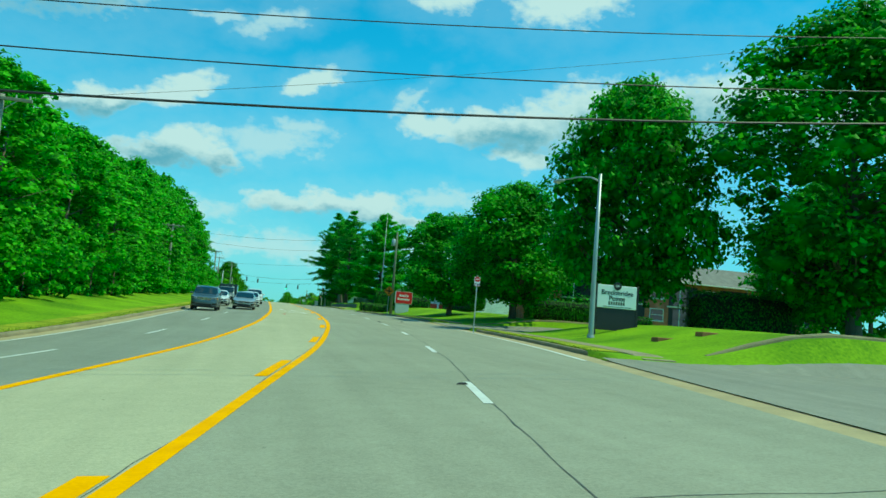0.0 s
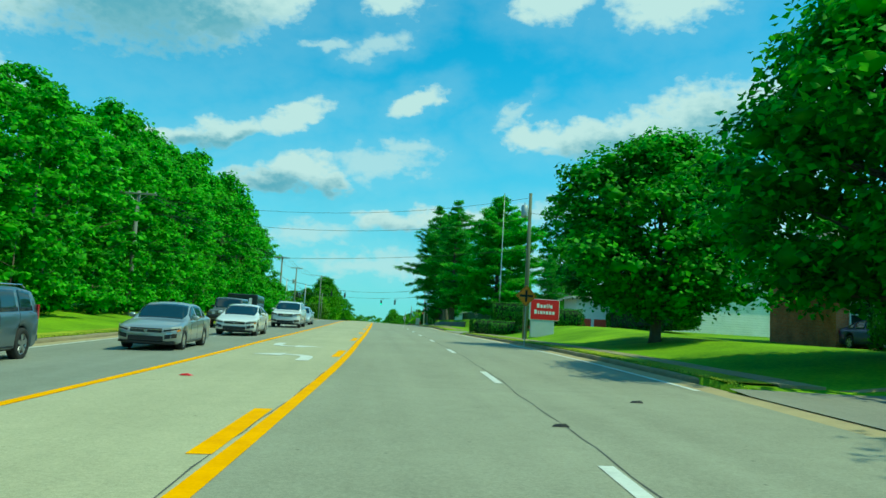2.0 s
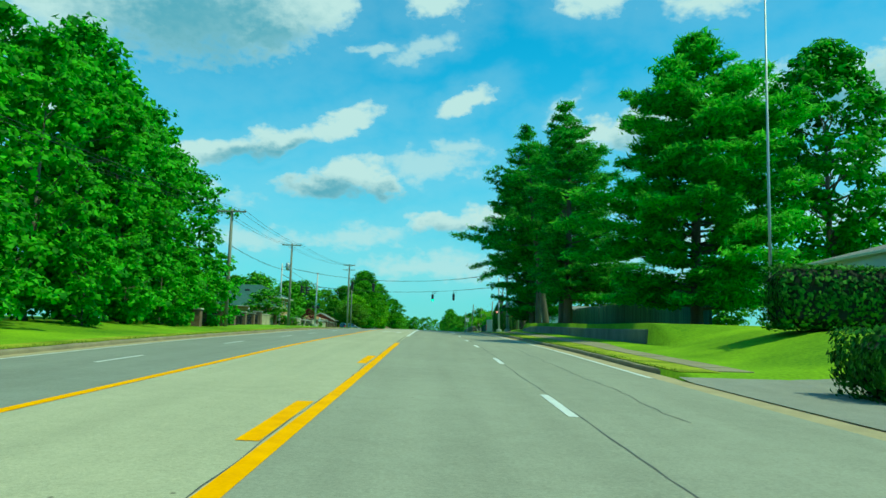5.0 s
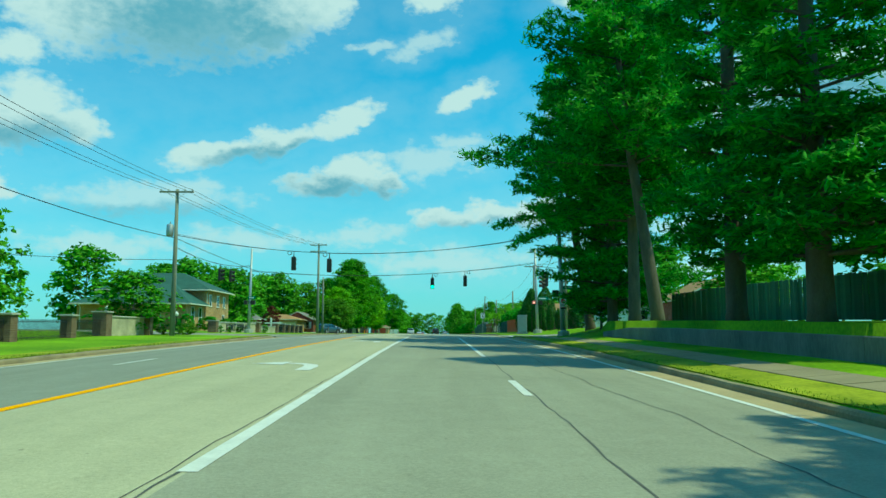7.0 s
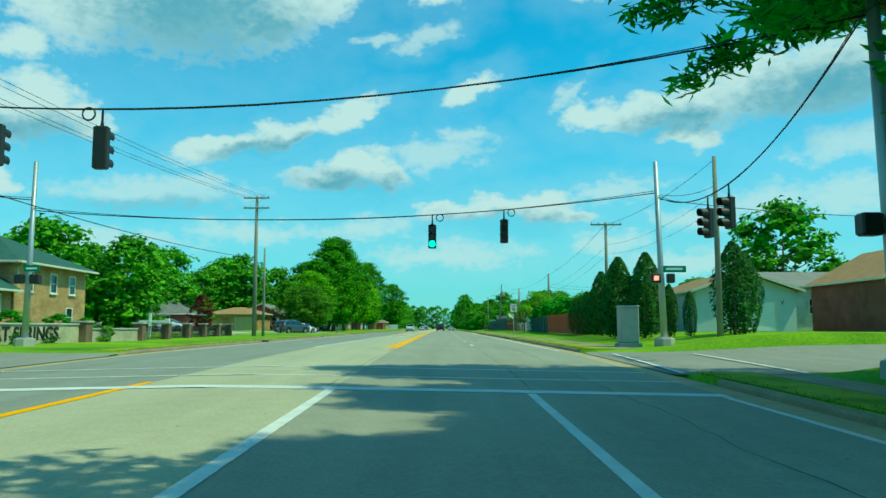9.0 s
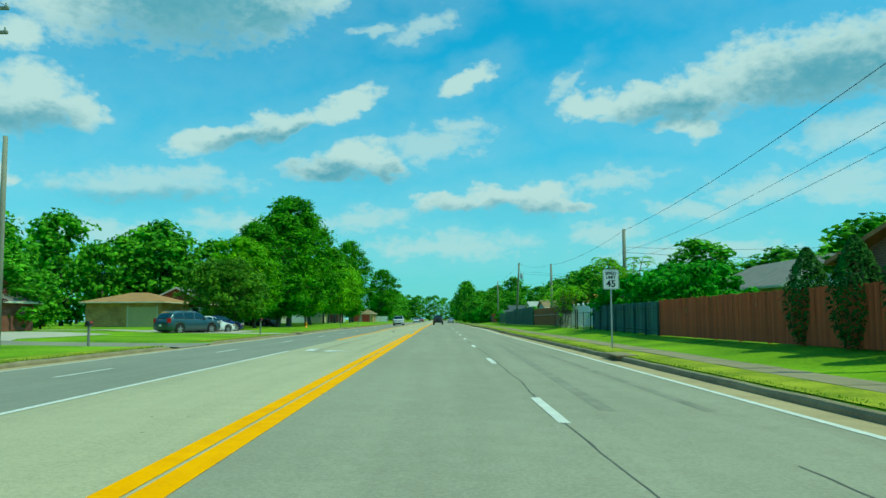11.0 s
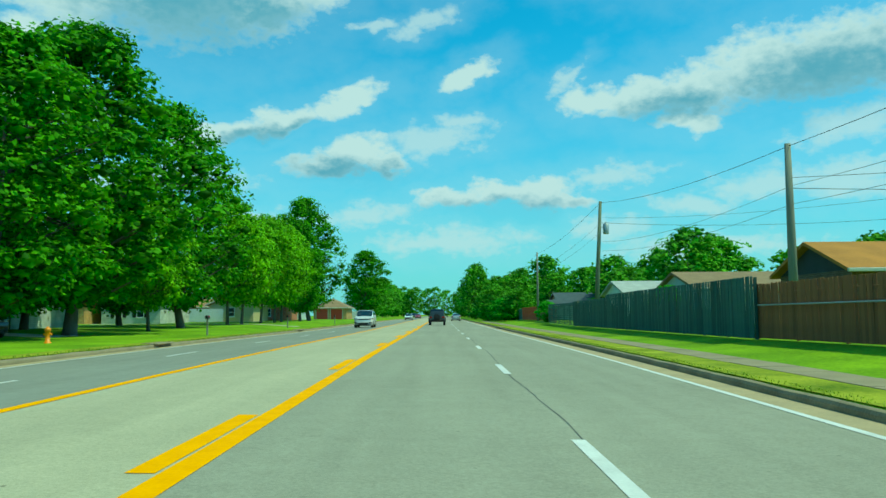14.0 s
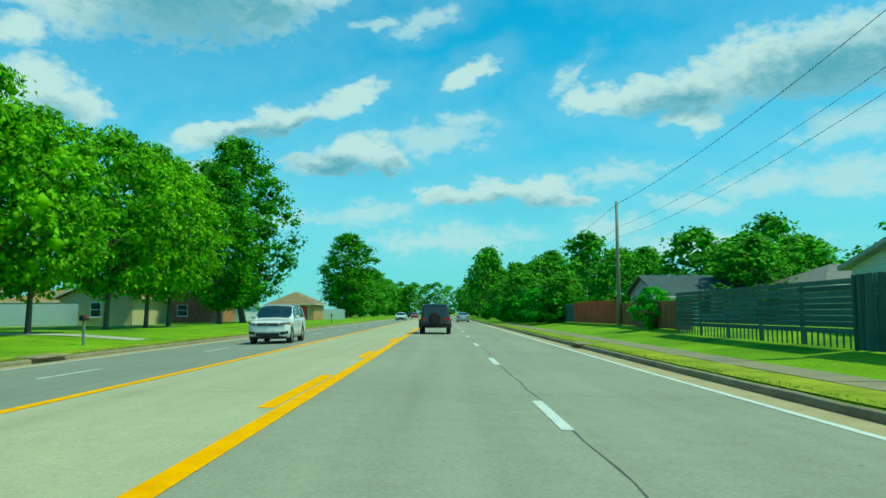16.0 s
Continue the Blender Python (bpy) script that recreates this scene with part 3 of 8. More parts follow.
line(-2.05, 0.2, Y0, 143.7, "yellow_paint")
line(-5.66, 0.22, Y0, 206.0, "yellow_paint")
line(-2.02, 0.17, 157.0, 205.0, "white_paint")
line(1.43, 0.15, 176.0, 204.5, "white_paint")
line(-2.05, 0.25, 223.5, 520.0, "yellow_paint")
line(-2.33, 0.22, 223.5, 291.5, "yellow_paint")
line(-5.6, 0.15, 225, 262.0, "white_paint")
line(-5.66, 0.24, 276.0, 520.0, "yellow_paint")
dash_y = [17.9 + 11.35 * k for k in range(-6, 12)] + [151.9, 163.6] + [230.5, 242.6] + [254.8, 266.9, 279.1] + [290.7 + 11.5 * k for k in range(20)]
for y in dash_y:
    line(1.43, 0.15, y, y + 3.0, "white_paint")
    line(-8.35, 0.13, y + 7.5, y + 10.5, "white_paint")
# worn second line of the yellow pair, in lengths
for a, b in ((-2, 1.5), (9.8, 13.5), (21.5, 25.3), (33, 36.5), (44.4, 47.9), (55.1, 58.4), (70, 73.5), (82, 85.7), (93.2, 96.7), (105.1, 108.7), (117, 120.5), (129, 132.4), (303.3, 306.8), (314.3, 317.9), (326.4, 330), (338.5, 342.4), (349.9, 355.6), (362, 366), (374, 380)):
    line(-2.33, 0.24, a, b, "yellow_paint")
for a, b in ((27, 51), (63, 115), (128.5, 204.5), (224, 520)):
    part("line", strip(lambda y: kerb_r(y) - 0.72, lambda y: kerb_r(y) - 0.58, a, b, 0.006), M["white_paint"], markings)
line(-11.05, 0.13, Y0, 205, "white_paint")
line(-11.05, 0.13, 223, 520, "white_paint")


# ---- trees ----
ICO = [(0, 0, 1), (1, 0, 0), (0, 1, 0), (-1, 0, 0), (0, -1, 0), (0, 0, -1)]
ICO_F = [(0, 1 + k, 1 + (k + 1) % 4) for k in range(4)] + [(5, 1 + (k + 1) % 4, 1 + k) for k in range(4)]


def leaf_mesh(name, pts, nrm, size, mat, seed, aspect=0.85, fold=0.2, noise=0.42, cores=()):
    """Many small folded leaves, each of two triangles hinged on its midrib."""
    rng = np.random.default_rng(seed)
    n = len(pts)
    nrm = nrm + rng.normal(0, noise, (n, 3))
    nrm /= np.linalg.norm(nrm, axis=1, keepdims=True)
    a = np.cross(nrm, rng.normal(0, 1, (n, 3)))
    a /= np.linalg.norm(a, axis=1, keepdims=True)
    b = np.cross(nrm, a)
    s = (size * rng.uniform(0.55, 1.4, n))[:, None]
    v = np.empty((n, 4, 3))
    v[:, 0] = pts - a * s * 0.5
    v[:, 1] = pts + a * s * 0.5
    v[:, 2] = pts + b * s * aspect * 0.5 - nrm * s * fold
    v[:, 3] = pts - b * s * aspect * 0.5 - nrm * s * fold
    o = (np.arange(n) * 4)[:, None]
    loops = np.concatenate([o + [0, 1, 2], o + [1, 0, 3]], 1).reshape(-1)
    v = v.reshape(-1, 3)
    # shaded inner mass of each spray
    for c, r in cores:
        loops = np.concatenate([loops, (np.array(ICO_F) + len(v)).reshape(-1)])
        v = np.concatenate([v, np.array(c) + np.array(ICO) * np.array(r) * rng.uniform(0.3, 0.46, (6, 1))])
    me = bpy.data.meshes.new(name)
    me.vertices.add(len(v))
    me.vertices.foreach_set("co", v.reshape(-1))
    me.loops.add(len(loops))
    me.loops.foreach_set("vertex_index", loops)
    me.polygons.add(len(loops) // 3)
    me.polygons.foreach_set("loop_start", np.arange(len(loops) // 3) * 3)
    me.materials.append(mat)
    me.update(calc_edges=True)
    return me


def crown_points(rng, lobes, per):
    """Points and outward normals on a heap of ragged sprays (centre, radii, outward direction)."""
    P, Q = [], []
    for c, r in lobes:
        d = rng.normal(0, 1, (per, 3))
        d /= np.linalg.norm(d, axis=1, keepdims=True)
        d[:, 2] = np.where(rng.random(per) < 0.6, np.abs(d[:, 2]), d[:, 2])
        rad = 0.5 + 0.6 * rng.random(per)[:, None] ** 0.8
        P.append(np.array(c) + d * np.array(r) * rad)
        Q.append(d * 0.75 + np.array([0, 0, 0.6]))
    return np.concatenate(P), np.concatenate(Q)


def broadleaf(name, h, r, clear, seed, mat, leaf=0.42, n_lobes=70, per=110, trunk_r=0.22, label="", category="tree", belly=0.42, lobe=1.0, open_=0.0):
    """A broadleaf tree: tapered trunk, forking limbs and an uneven crown of leaf sprays."""
    rng = np.random.default_rng(seed)
    t = thing(name, label, category)
    mb = MB()
    top = h * 0.72
    bend = rng.normal(0, 0.02 * h, 2)
    mb.tube([(0, 0, -0.3), (0, 0, 0.15), (bend[0] * 0.4, bend[1] * 0.4, clear), (bend[0], bend[1], top)], [trunk_r * 1.7, trunk_r * 1.15, trunk_r * 0.85, trunk_r * 0.2], 10)
    lobes = []
    z0c = clear * 0.75
    for i in range(n_lobes):
        a = rng.uniform(0, 2 * math.pi)
        f = (i + rng.random()) / n_lobes
        prof = math.sin(math.pi * min(1, f / belly) / 2) ** 0.6 if f < belly else max(0.0, 1 - ((f - belly) / (1 - belly)) ** 2.2) ** 0.62
        wob = 1 + 0.13 * math.sin(3 * a + seed + 4 * f) + 0.11 * math.sin(5 * a + 2 * seed - 7 * f)
        ring = prof * wob * math.sqrt(rng.uniform(0.12 if not open_ else open_, 1.0))
        s = rng.uniform(0.10, 0.22) * r * lobe
        dz = -0.16 * r * ring * (1 - f)
        lobes.append(((r * ring * math.cos(a) * 0.86 + bend[0] * f, r * ring * math.sin(a) * 0.86 + bend[1] * f, z0c + (h - z0c - s * 0.6) * f + dz + s * 0.35), (s * 1.25, s * 1.25, s * 0.8)))
        if i % 4 == 0 and ring > 0.3:
            c = lobes[-1][0]
            zb = max(clear * 0.8, c[2] - 0.55 * math.hypot(c[0], c[1]))
            u = min(1, zb / top)
            mb.tube([(bend[0] * u, bend[1] * u, zb), (c[0] * 0.5, c[1] * 0.5, zb + (c[2] - zb) * 0.4), c], [trunk_r * 0.42 * (1.1 - u * 0.6), trunk_r * 0.26 * (1.1 - u * 0.6), trunk_r * 0.06], 5, caps=False)
    part("trunk", mb, M["bark"], t, smooth=True)
    P, Q = crown_points(rng, lobes, per)
    part("crown", leaf_mesh("crown", P, Q, leaf, M[mat], seed, cores=lobes), None, t)
    return t


def put(t, x, y, s=1.0, rz=0.0, sz=None, dz=0.0, label="", top=None, h=None):
    z = on_ground(x, y) + dz
    if top is not None:
        sz = (top - z) / h
    c = copy_thing(t, pose(x, y, z, 0, 0, rz) @ Matrix.Diagonal((s, s, sz or s, 1)))
    return tagged(c, label)


def conifer(name, h, r, seed, mat, label, clear=0.06, leaf=0.34, whorl=0.95, droop=0.1, ragged=0.45, tip=0.08, dens=1.0, low=0.42, extra=(), trunk_r=0.36, bend=0.0, cone=False, lop=1.0):
    """A pine: straight trunk, whorls of branches with side twigs, tufts of needles along each of them."""
    rng = np.random.default_rng(seed)
    t = thing(name, label, "tree")
    mb = MB()
    mb.tube([(0, 0, -0.4), (0, 0, 0.3), (bend, 0.03, h * 0.5), (bend * 1.6, 0.05, h * 0.98)], [trunk_r * 1.3, trunk_r, trunk_r * 0.62, 0.03], 10)
    P, Q = [], []
    todo = list(extra)
    z = h * clear + 0.8
    while z < h * 0.99:
        f = (z / h)
        reach = r * (low + (1 - low) * math.sin(math.pi * min(1, (1 - f) * 0.62 + 0.02))) * min(1.0, (1 - f) * 3.2 + tip)
        if cone:
            reach = r * (1 - f) ** 0.8 + 0.12
        turn = rng.uniform(0, 360)
        n_b = rng.integers(4, 7)
        for k in range(n_b):
            deg = turn + 360 * (k + rng.uniform(-0.3, 0.3)) / n_b
            e = reach * rng.uniform(1 - ragged, 1.15)
            if math.cos(radians(deg)) < 0:
                e *= lop
            todo.append((deg, z + rng.uniform(-0.25, 0.25), e, e * (0.16 + 0.35 * f) * rng.uniform(0.3, 1.2) - e * droop * (1 - f)))
        z += whorl * rng.uniform(0.75, 1.25)
    m = 13
    for deg, z, e, up in todo:
        f, a = z / h, radians(deg)
        cx = bend * f * 1.7
        p1 = np.array([cx + math.cos(a) * e * 0.5, math.sin(a) * e * 0.5, z + up * 0.25])
        p2 = np.array([cx + math.cos(a) * e, math.sin(a) * e, z + up])
        p0 = np.array([cx, 0, z])
        mb.tube([(cx, 0, z - 0.1), p1, p2], [0.09 * (1.25 - f), 0.055 * (1.25 - f), 0.012], 5, caps=False)
        side = np.array([-math.sin(a), math.cos(a), 0])
        ahead = np.array([math.cos(a), math.sin(a), 0])
        n_w = max(3, int(2.5 + 1.5 * e))
        for w in range(n_w + 1):
            u = min(1.0, 0.28 + 0.72 * (w + rng.uniform(-0.3, 0.3)) / n_w)
            root = (1 - u) * p0 + u * p2 + u * (1 - u) * (2 * p1 - p2 - p0)
            way = side * (1 if w % 2 else -1) * (0.3 if w == n_w else 1.0) + ahead * rng.uniform(0.5, 1.0)
            way[2] = rng.uniform(0.0, 0.35)
            ln = (0.30 * e * (1.15 - u) + 0.38) * rng.uniform(0.7, 1.2)
            n_t = max(2, int((1.6 + 3.1 * ln) * dens))
            g = rng.uniform(0.05, 1.0, n_t)
            c = root + np.outer(g * ln, way) + rng.normal(0, 0.09, (n_t, 3))
            tuft = rng.normal(0, 1, (n_t, m, 3)) * np.array([0.2, 0.2, 0.1])
            P.append((c[:, None, :] + tuft).reshape(-1, 3))
            Q.append(np.tile([0, 0, 1.0], (n_t * m, 1)) + rng.normal(0, 0.3, (n_t * m, 3)))
    P, Q = np.concatenate(P), np.concatenate(Q)
    part("trunk", mb, M["bark"], t, smooth=True)
    part("crown", leaf_mesh("crown", P, Q, leaf * 1.3, M[mat], seed, aspect=0.26, fold=0.06), None, t)
    return t


HIDE = []


def proto(t):
    HIDE.append(t)
    return t


# woods on the left: a few kinds of tree, built once each
woods = [proto(broadleaf("woodland_tree", 15, 4.4, 0.3, 11 + i, "leaf_wood", leaf=0.37, n_lobes=130, per=41, trunk_r=0.2, belly=0.5,
                         label="dense bright green woodland tree leafy down to the ground")) for i in range(3)]
shrub = proto(broadleaf("woodland_shrub", 5.0, 2.9, 0.1, 31, "leaf_wood", leaf=0.3, n_lobes=50, per=40, trunk_r=0.07, label="tangled bright green shrub at the edge of the woods", category="shrub", belly=0.35))
rng = random.Random(4)


def crest(y):
    """Height of the woods along the road."""
    return float(np.interp(y, [8, 51, 69, 94, 111, 141, 165, 176], [13.5, 13.2, 11.8, 12.8, 13.8, 16.0, 16.2, 14.0]))


yy = 14.0
while yy < 175:
    front = xr(yy) - 17.8
    for dx, s0, hi in ((-2.1, 0.88, 0.84), (-6.4, 1.08, 1.13)):
        h = crest(yy) * hi * rng.uniform(0.9, 1.08)
        put(rng.choice(woods), front + dx + rng.uniform(-0.9, 0.6), yy + rng.uniform(-1.6, 1.6), s0 * rng.uniform(0.88, 1.1), rng.uniform(0, 360), sz=h / 15)
    put(shrub, front + 0.4 + rng.uniform(-0.6, 0.5), yy + rng.uniform(-2, 2), rng.uniform(0.6, 1.0), rng.uniform(0, 360))
    yy += 5.3

maple = [proto(broadleaf("maple_tree", 10.6, 5.6, 1.8, 51 + i, "leaf_maple", leaf=0.25, n_lobes=360, per=84, trunk_r=0.24, label="full round maple tree with dense dark green leaves", belly=0.33)) for i in range(2)]
put(maple[0], 12.9, 67.7, 1.1, 20, top=7.7, h=10.6)
put(maple[1], 11.7, 84.6, 1.08, 140, top=7.2, h=10.6)
put(maple[1], 15.2, 52.0, 1.06, 230, top=12.0, h=10.6)
big = proto(broadleaf("maple_tree", 20, 9.2, 2.6, 57, "leaf_maple", leaf=0.36, n_lobes=380, per=76, trunk_r=0.42, label="very tall spreading maple tree with dense dark leaves", belly=0.4))
put(big, 26.6, 46.0, 1.0, 70)
put(maple[0], 36.0, 60.0, 1.1, 10, sz=1.2)
put(maple[1], 24.0, 88.0, 0.9, 10, sz=0.7)
pine = [proto(conifer("white_pine", 21.5, 5.6, 71, "needle", "tall dark green white pine with layered ragged branches", clear=0.06, dens=1.15, lop=0.9)),
        proto(conifer("white_pine", 16.5, 6.2, 72, "needle_light", "broad bright green white pine with upturned branch tips", clear=0.02, dens=1.6, whorl=0.7, ragged=0.36, low=0.72, lop=0.82, extra=((180, 5.2, 7.6, 0.3), (172, 4.0, 6.8, -0.2), (189, 6.4, 7.2, 0.6)))),
        proto(conifer("white_pine", 21.0, 5.4, 73, "needle", "leaning dark white pine with a bare lower trunk", clear=0.36, dens=0.9, bend=-1.5, lop=1.0)),
        proto(conifer("white_pine", 19.5, 5.0, 74, "needle", "dark white pine with drooping branches over the road", clear=0.34, dens=1.0, low=0.3, bend=-1.4, lop=0.8, extra=((172, 8.4, 5.5, -0.9), (184, 10.2, 3.8, -0.3), (160, 7.6, 4.6, -1.4), (200, 7.4, 4.2, -1.2), (250, 5.5, 3.4, -0.4)))),
        proto(conifer("white_pine", 21.0, 5.6, 76, "needle", "tall spreading white pine with a stout trunk and layered boughs", clear=0.09, dens=1.15, low=0.62, trunk_r=0.42, lop=0.55,
                      extra=((-12, 3.6, 6.6, -0.2), (8, 5.2, 7.2, 0.2), (25, 4.0, 5.6, -0.3), (-35, 4.6, 5.4, 0.0)))),
        proto(conifer("white_pine", 21.0, 5.2, 78, "needle", "dark white pine with one very long bough above the road", clear=0.24, dens=1.0, low=0.45, lop=0.75, extra=((181, 8.6, 9.0, 0.9), (178, 9.4, 7.4, 0.9), (187, 7.6, 5.4, -0.5))))]
put(pine[1], 14.6, 154.0, 1.0, 0, sz=1.03)
put(pine[4], 10.3, 171.8, 0.88, 0, sz=0.75)
put(pine[4], 11.3, 180.4, 0.95, -20, sz=0.98)
put(pine[2], 11.4, 191.5, 1.0, 10)
put(pine[5], 11.1, 195.0, 1.0, 0)
put(pine[0], 11.1, 200.6, 0.98, 10)
put(pine[3], 10.9, 206.9, 1.0, 0)
spruce = proto(conifer("spruce_tree", 7.0, 2.6, 75, "needle", "dense dark green young spruce tree", clear=0.0, whorl=0.36, dens=0.9, low=0.9, ragged=0.3, trunk_r=0.12, cone=True, droop=0.0, leaf=0.24))
put(spruce, 15.6, 125.6, 0.72, 0, top=5.9, h=7.0)
put(spruce, 18.3, 127.8, 0.78, 80, top=5.7, h=7.0)
put(spruce, 11.0, 203.6, 0.75, 30, sz=1.05)
put(spruce, 13.0, 203.5, 0.85, 30, sz=1.1)
tall = proto(broadleaf("poplar_tree", 18.5, 5.4, 3.0, 81, "leaf_maple", leaf=0.36, n_lobes=260, per=50, trunk_r=0.3, label="tall open-crowned deciduous tree with loose foliage", belly=0.5, lobe=0.8))
put(tall, 25.6, 160.0, 1.0, 40, top=19.4, h=18.5)
put(tall, 33.0, 132.0, 0.8, 140, top=9.5, h=18.5)
street = [proto(broadleaf("street_tree", 16.0, 5.4, 1.9, 91 + i, "leaf_street", leaf=0.29, n_lobes=270, per=58, trunk_r=0.26, label="tall leafy street tree with a fresh green crown", belly=0.4)) for i in range(2)]
light = proto(broadleaf("ornamental_tree", 8.5, 4.2, 2.0, 96, "leaf_light", leaf=0.21, n_lobes=180, per=60, trunk_r=0.13, label="light green ornamental tree with a spreading crown", belly=0.5))
olive = proto(broadleaf("ornamental_tree", 7.0, 4.0, 1.3, 97, "leaf_olive", leaf=0.23, n_lobes=150, per=50, trunk_r=0.12, label="olive and yellow-green ornamental tree"))
copper = proto(broadleaf("copper_tree", 9.0, 3.6, 1.0, 98, "leaf_red", leaf=0.26, n_lobes=100, per=60, trunk_r=0.14, label="dark red-brown copper-leaved tree"))
far = [proto(broadleaf("background_tree", 13.0, 6.0, 0.8, 101 + i, "leaf_far", leaf=0.62, n_lobes=130, per=21, trunk_r=0.25, label="distant leafy tree on the skyline", belly=0.36, lobe=1.15)) for i in range(3)]
remote = proto(broadleaf("background_tree", 13.0, 6.0, 0.8, 105, "leaf_far", leaf=0.8, n_lobes=60, per=14, trunk_r=0.25, label="distant leafy tree on the skyline", belly=0.4))
for x, y, s, tp, k in ((-20.8, 321, 0.8, 12, 0), (-20.6, 333, 1.05, 14.5, 1), (-20.9, 341.5, 1.36, 18, 0), (-21.3, 361.5, 1.16, 18.6, 1), (-21.0, 422, 1.2, 19.8, 1), (-20.6, 412, 0.8, 15, 0), (-28, 350, 1.0, 14, 0), (-29, 368, 1.0, 13, 1), (-20.6, 507, 1.3, 18.2, 1)):
    put(street[k], x, y, s, rng.uniform(0, 360), top=tp, h=16.0)
for x, y, s, tp in ((-20.6, 314, 1.05, 9.5), (-21.0, 374.5, 1.15, 12.6), (-20.6, 378.5, 1.05, 11.5), (-20.8, 388, 1.15, 12.6), (-20.4, 393.5, 1.1, 12.8), (-20.6, 398.5, 1.15, 12.4), (-20.4, 352, 0.9, 9.0)):
    put(light, x, y, s, rng.uniform(0, 360), top=tp, h=8.5)
put(olive, -19.4, 307.5, 0.95, 30)
put(olive, -22.0, 309.5, 0.95, 130)
put(olive, -45.0, 210, 1.2, 60)
put(copper, -36.0, 203, 1.0, 0)
put(copper, -27.0, 279, 0.45, 20)
# trees behind the houses and along the road ahead
for x, y, s, tp in ((-40, 196, 0.9, 12.5), (-33.5, 206, 0.7, 9.5), (-42, 214, 0.9, 11.5), (-50, 222, 1.0, 11.0), (-58, 205, 1.1, 14),
                    (-29, 262, 0.75, 9.0), (-34, 258, 0.9, 10.0), (-40, 266, 0.9, 10.0), (-47, 256, 1.0, 11.5), (-33, 292, 0.7, 6.5), (-38, 300, 0.7, 9.0), (-43, 306, 1.0, 12.7), (-50, 302, 1.0, 12.5), (-36, 338, 1.0, 12.0),
                    (-30, 268, 0.5, 5.5), (-38, 340, 1.1, 14.5), (-45, 352, 1.1, 15.0), (-33, 347, 1.0, 12.5), (-29, 338, 0.7, 9.5), (-45, 345, 1.0, 13.0), (-20.5, 203.5, 0.5, 4.0), (-50.5, 338, 1.05, 15.4), (-44.0, 336, 0.75, 11.2), (-57, 346, 1.0, 14.0), (-36.0, 304, 0.42, 5.6)):
    put(far[rng.randrange(3)], x, y, s, rng.uniform(0, 360), top=tp, h=13.0)
for x, y, s, tp in ((7.9, 480, 0.75, 12.8), (9.2, 500, 0.8, 13.5), (12.5, 470, 0.7, 9.5), (9.6, 430, 0.55, 6.0), (8.6, 444, 0.5, 5.6), (13.5, 436, 0.7, 8.2), (21, 450, 0.9, 12.3), (16.5, 458, 0.8, 10.5), (30, 430, 0.9, 10.8), (35, 424, 0.8, 11.5), (42, 430, 1.0, 10.0),
                    (23.7, 373, 0.75, 9.3), (28.5, 378, 0.8, 9.0), (21.0, 392, 0.6, 6.2), (25, 404, 0.7, 7.5), (40, 358, 0.8, 7.6), (47, 352, 0.9, 8.0), (31, 352, 0.6, 6.6), (20, 300, 0.55, 5.6), (27, 296, 0.7, 6.6), (33, 291, 0.8, 7.0), (25, 312, 0.6, 6.2), (36, 300, 0.8, 7.5),
                    (28, 318, 1.0, 9.5), (34, 270, 1.1, 13.3), (15.0, 311, 0.55, 6.3), (40, 250, 1.0, 10.5), (46, 262, 1.0, 9.0), (29, 226, 0.8, 8.0), (38, 214, 1.0, 10.5), (39.5, 150, 0.8, 12.4), (47, 158, 0.9, 11.0), (16.5, 262, 0.5, 4.8), (50, 330, 1.0, 10.0), (56, 300, 1.0, 10.0)):
    put(far[rng.randrange(3)], x, y, s, rng.uniform(0, 360), top=tp, h=13.0)
for i in range(14):
    yy = 482 + i * 17
    if yy > 515:
        put(far[i % 3], -19.5 - 3 * rng.random(), yy, rng.uniform(0.8, 1.0), rng.uniform(0, 360), sz=rng.uniform(0.85, 1.05))
    if i < 10:
        put(far[i % 3], 9.5 + 9 * rng.random(), yy + 30, rng.uniform(0.6, 0.9), rng.uniform(0, 360))
for x, y, s, tp in ((12, 520, 0.8, 11), (18, 505, 0.9, 11.5), (26, 485, 0.9, 11), (34, 470, 0.9, 11.5), (14, 555, 0.9, 12), (24, 540, 1.0, 12), (41, 455, 0.9, 10.5), (50, 445, 1.0, 10.5), (31, 560, 1.0, 12.5), (19, 600, 1.0, 13), (10.5, 590, 0.9, 12), (-13, 640, 0.9, 12), (8.5, 640, 0.9, 12), (11.5, 415, 0.45, 5.0), (17.5, 418, 0.6, 7.5), (26, 440, 0.8, 9.5), (38, 400, 0.9, 9.0), (46, 395, 1.0, 9.5)):
    put(far[rng.randrange(3)], x, y, s, rng.uniform(0, 360), top=tp, h=13.0)
for i in range(13):
    yy = 225 + i * 34
    put(remote, -62 - 22 * rng.random(), yy + 8 * rng.random(), rng.uniform(0.95, 1.2), rng.uniform(0, 360))
    put(remote, 52 + 22 * rng.random(), yy + 8 * rng.random(), rng.uniform(0.7, 1.0), rng.uniform(0, 360))
for i in range(7):
    put(remote, -3 + 3 * i - (18 if i % 2 else 0), 640 + 60 * rng.random(), rng.uniform(0.8, 1.1), rng.uniform(0, 360))
    put(remote, 40 + 12 * i, 60 + 22 * i, rng.uniform(0.7, 1.0), rng.uniform(0, 360))
for t in HIDE:
    for o in (*t.children_recursive, t):
        bpy.data.objects.remove(o)


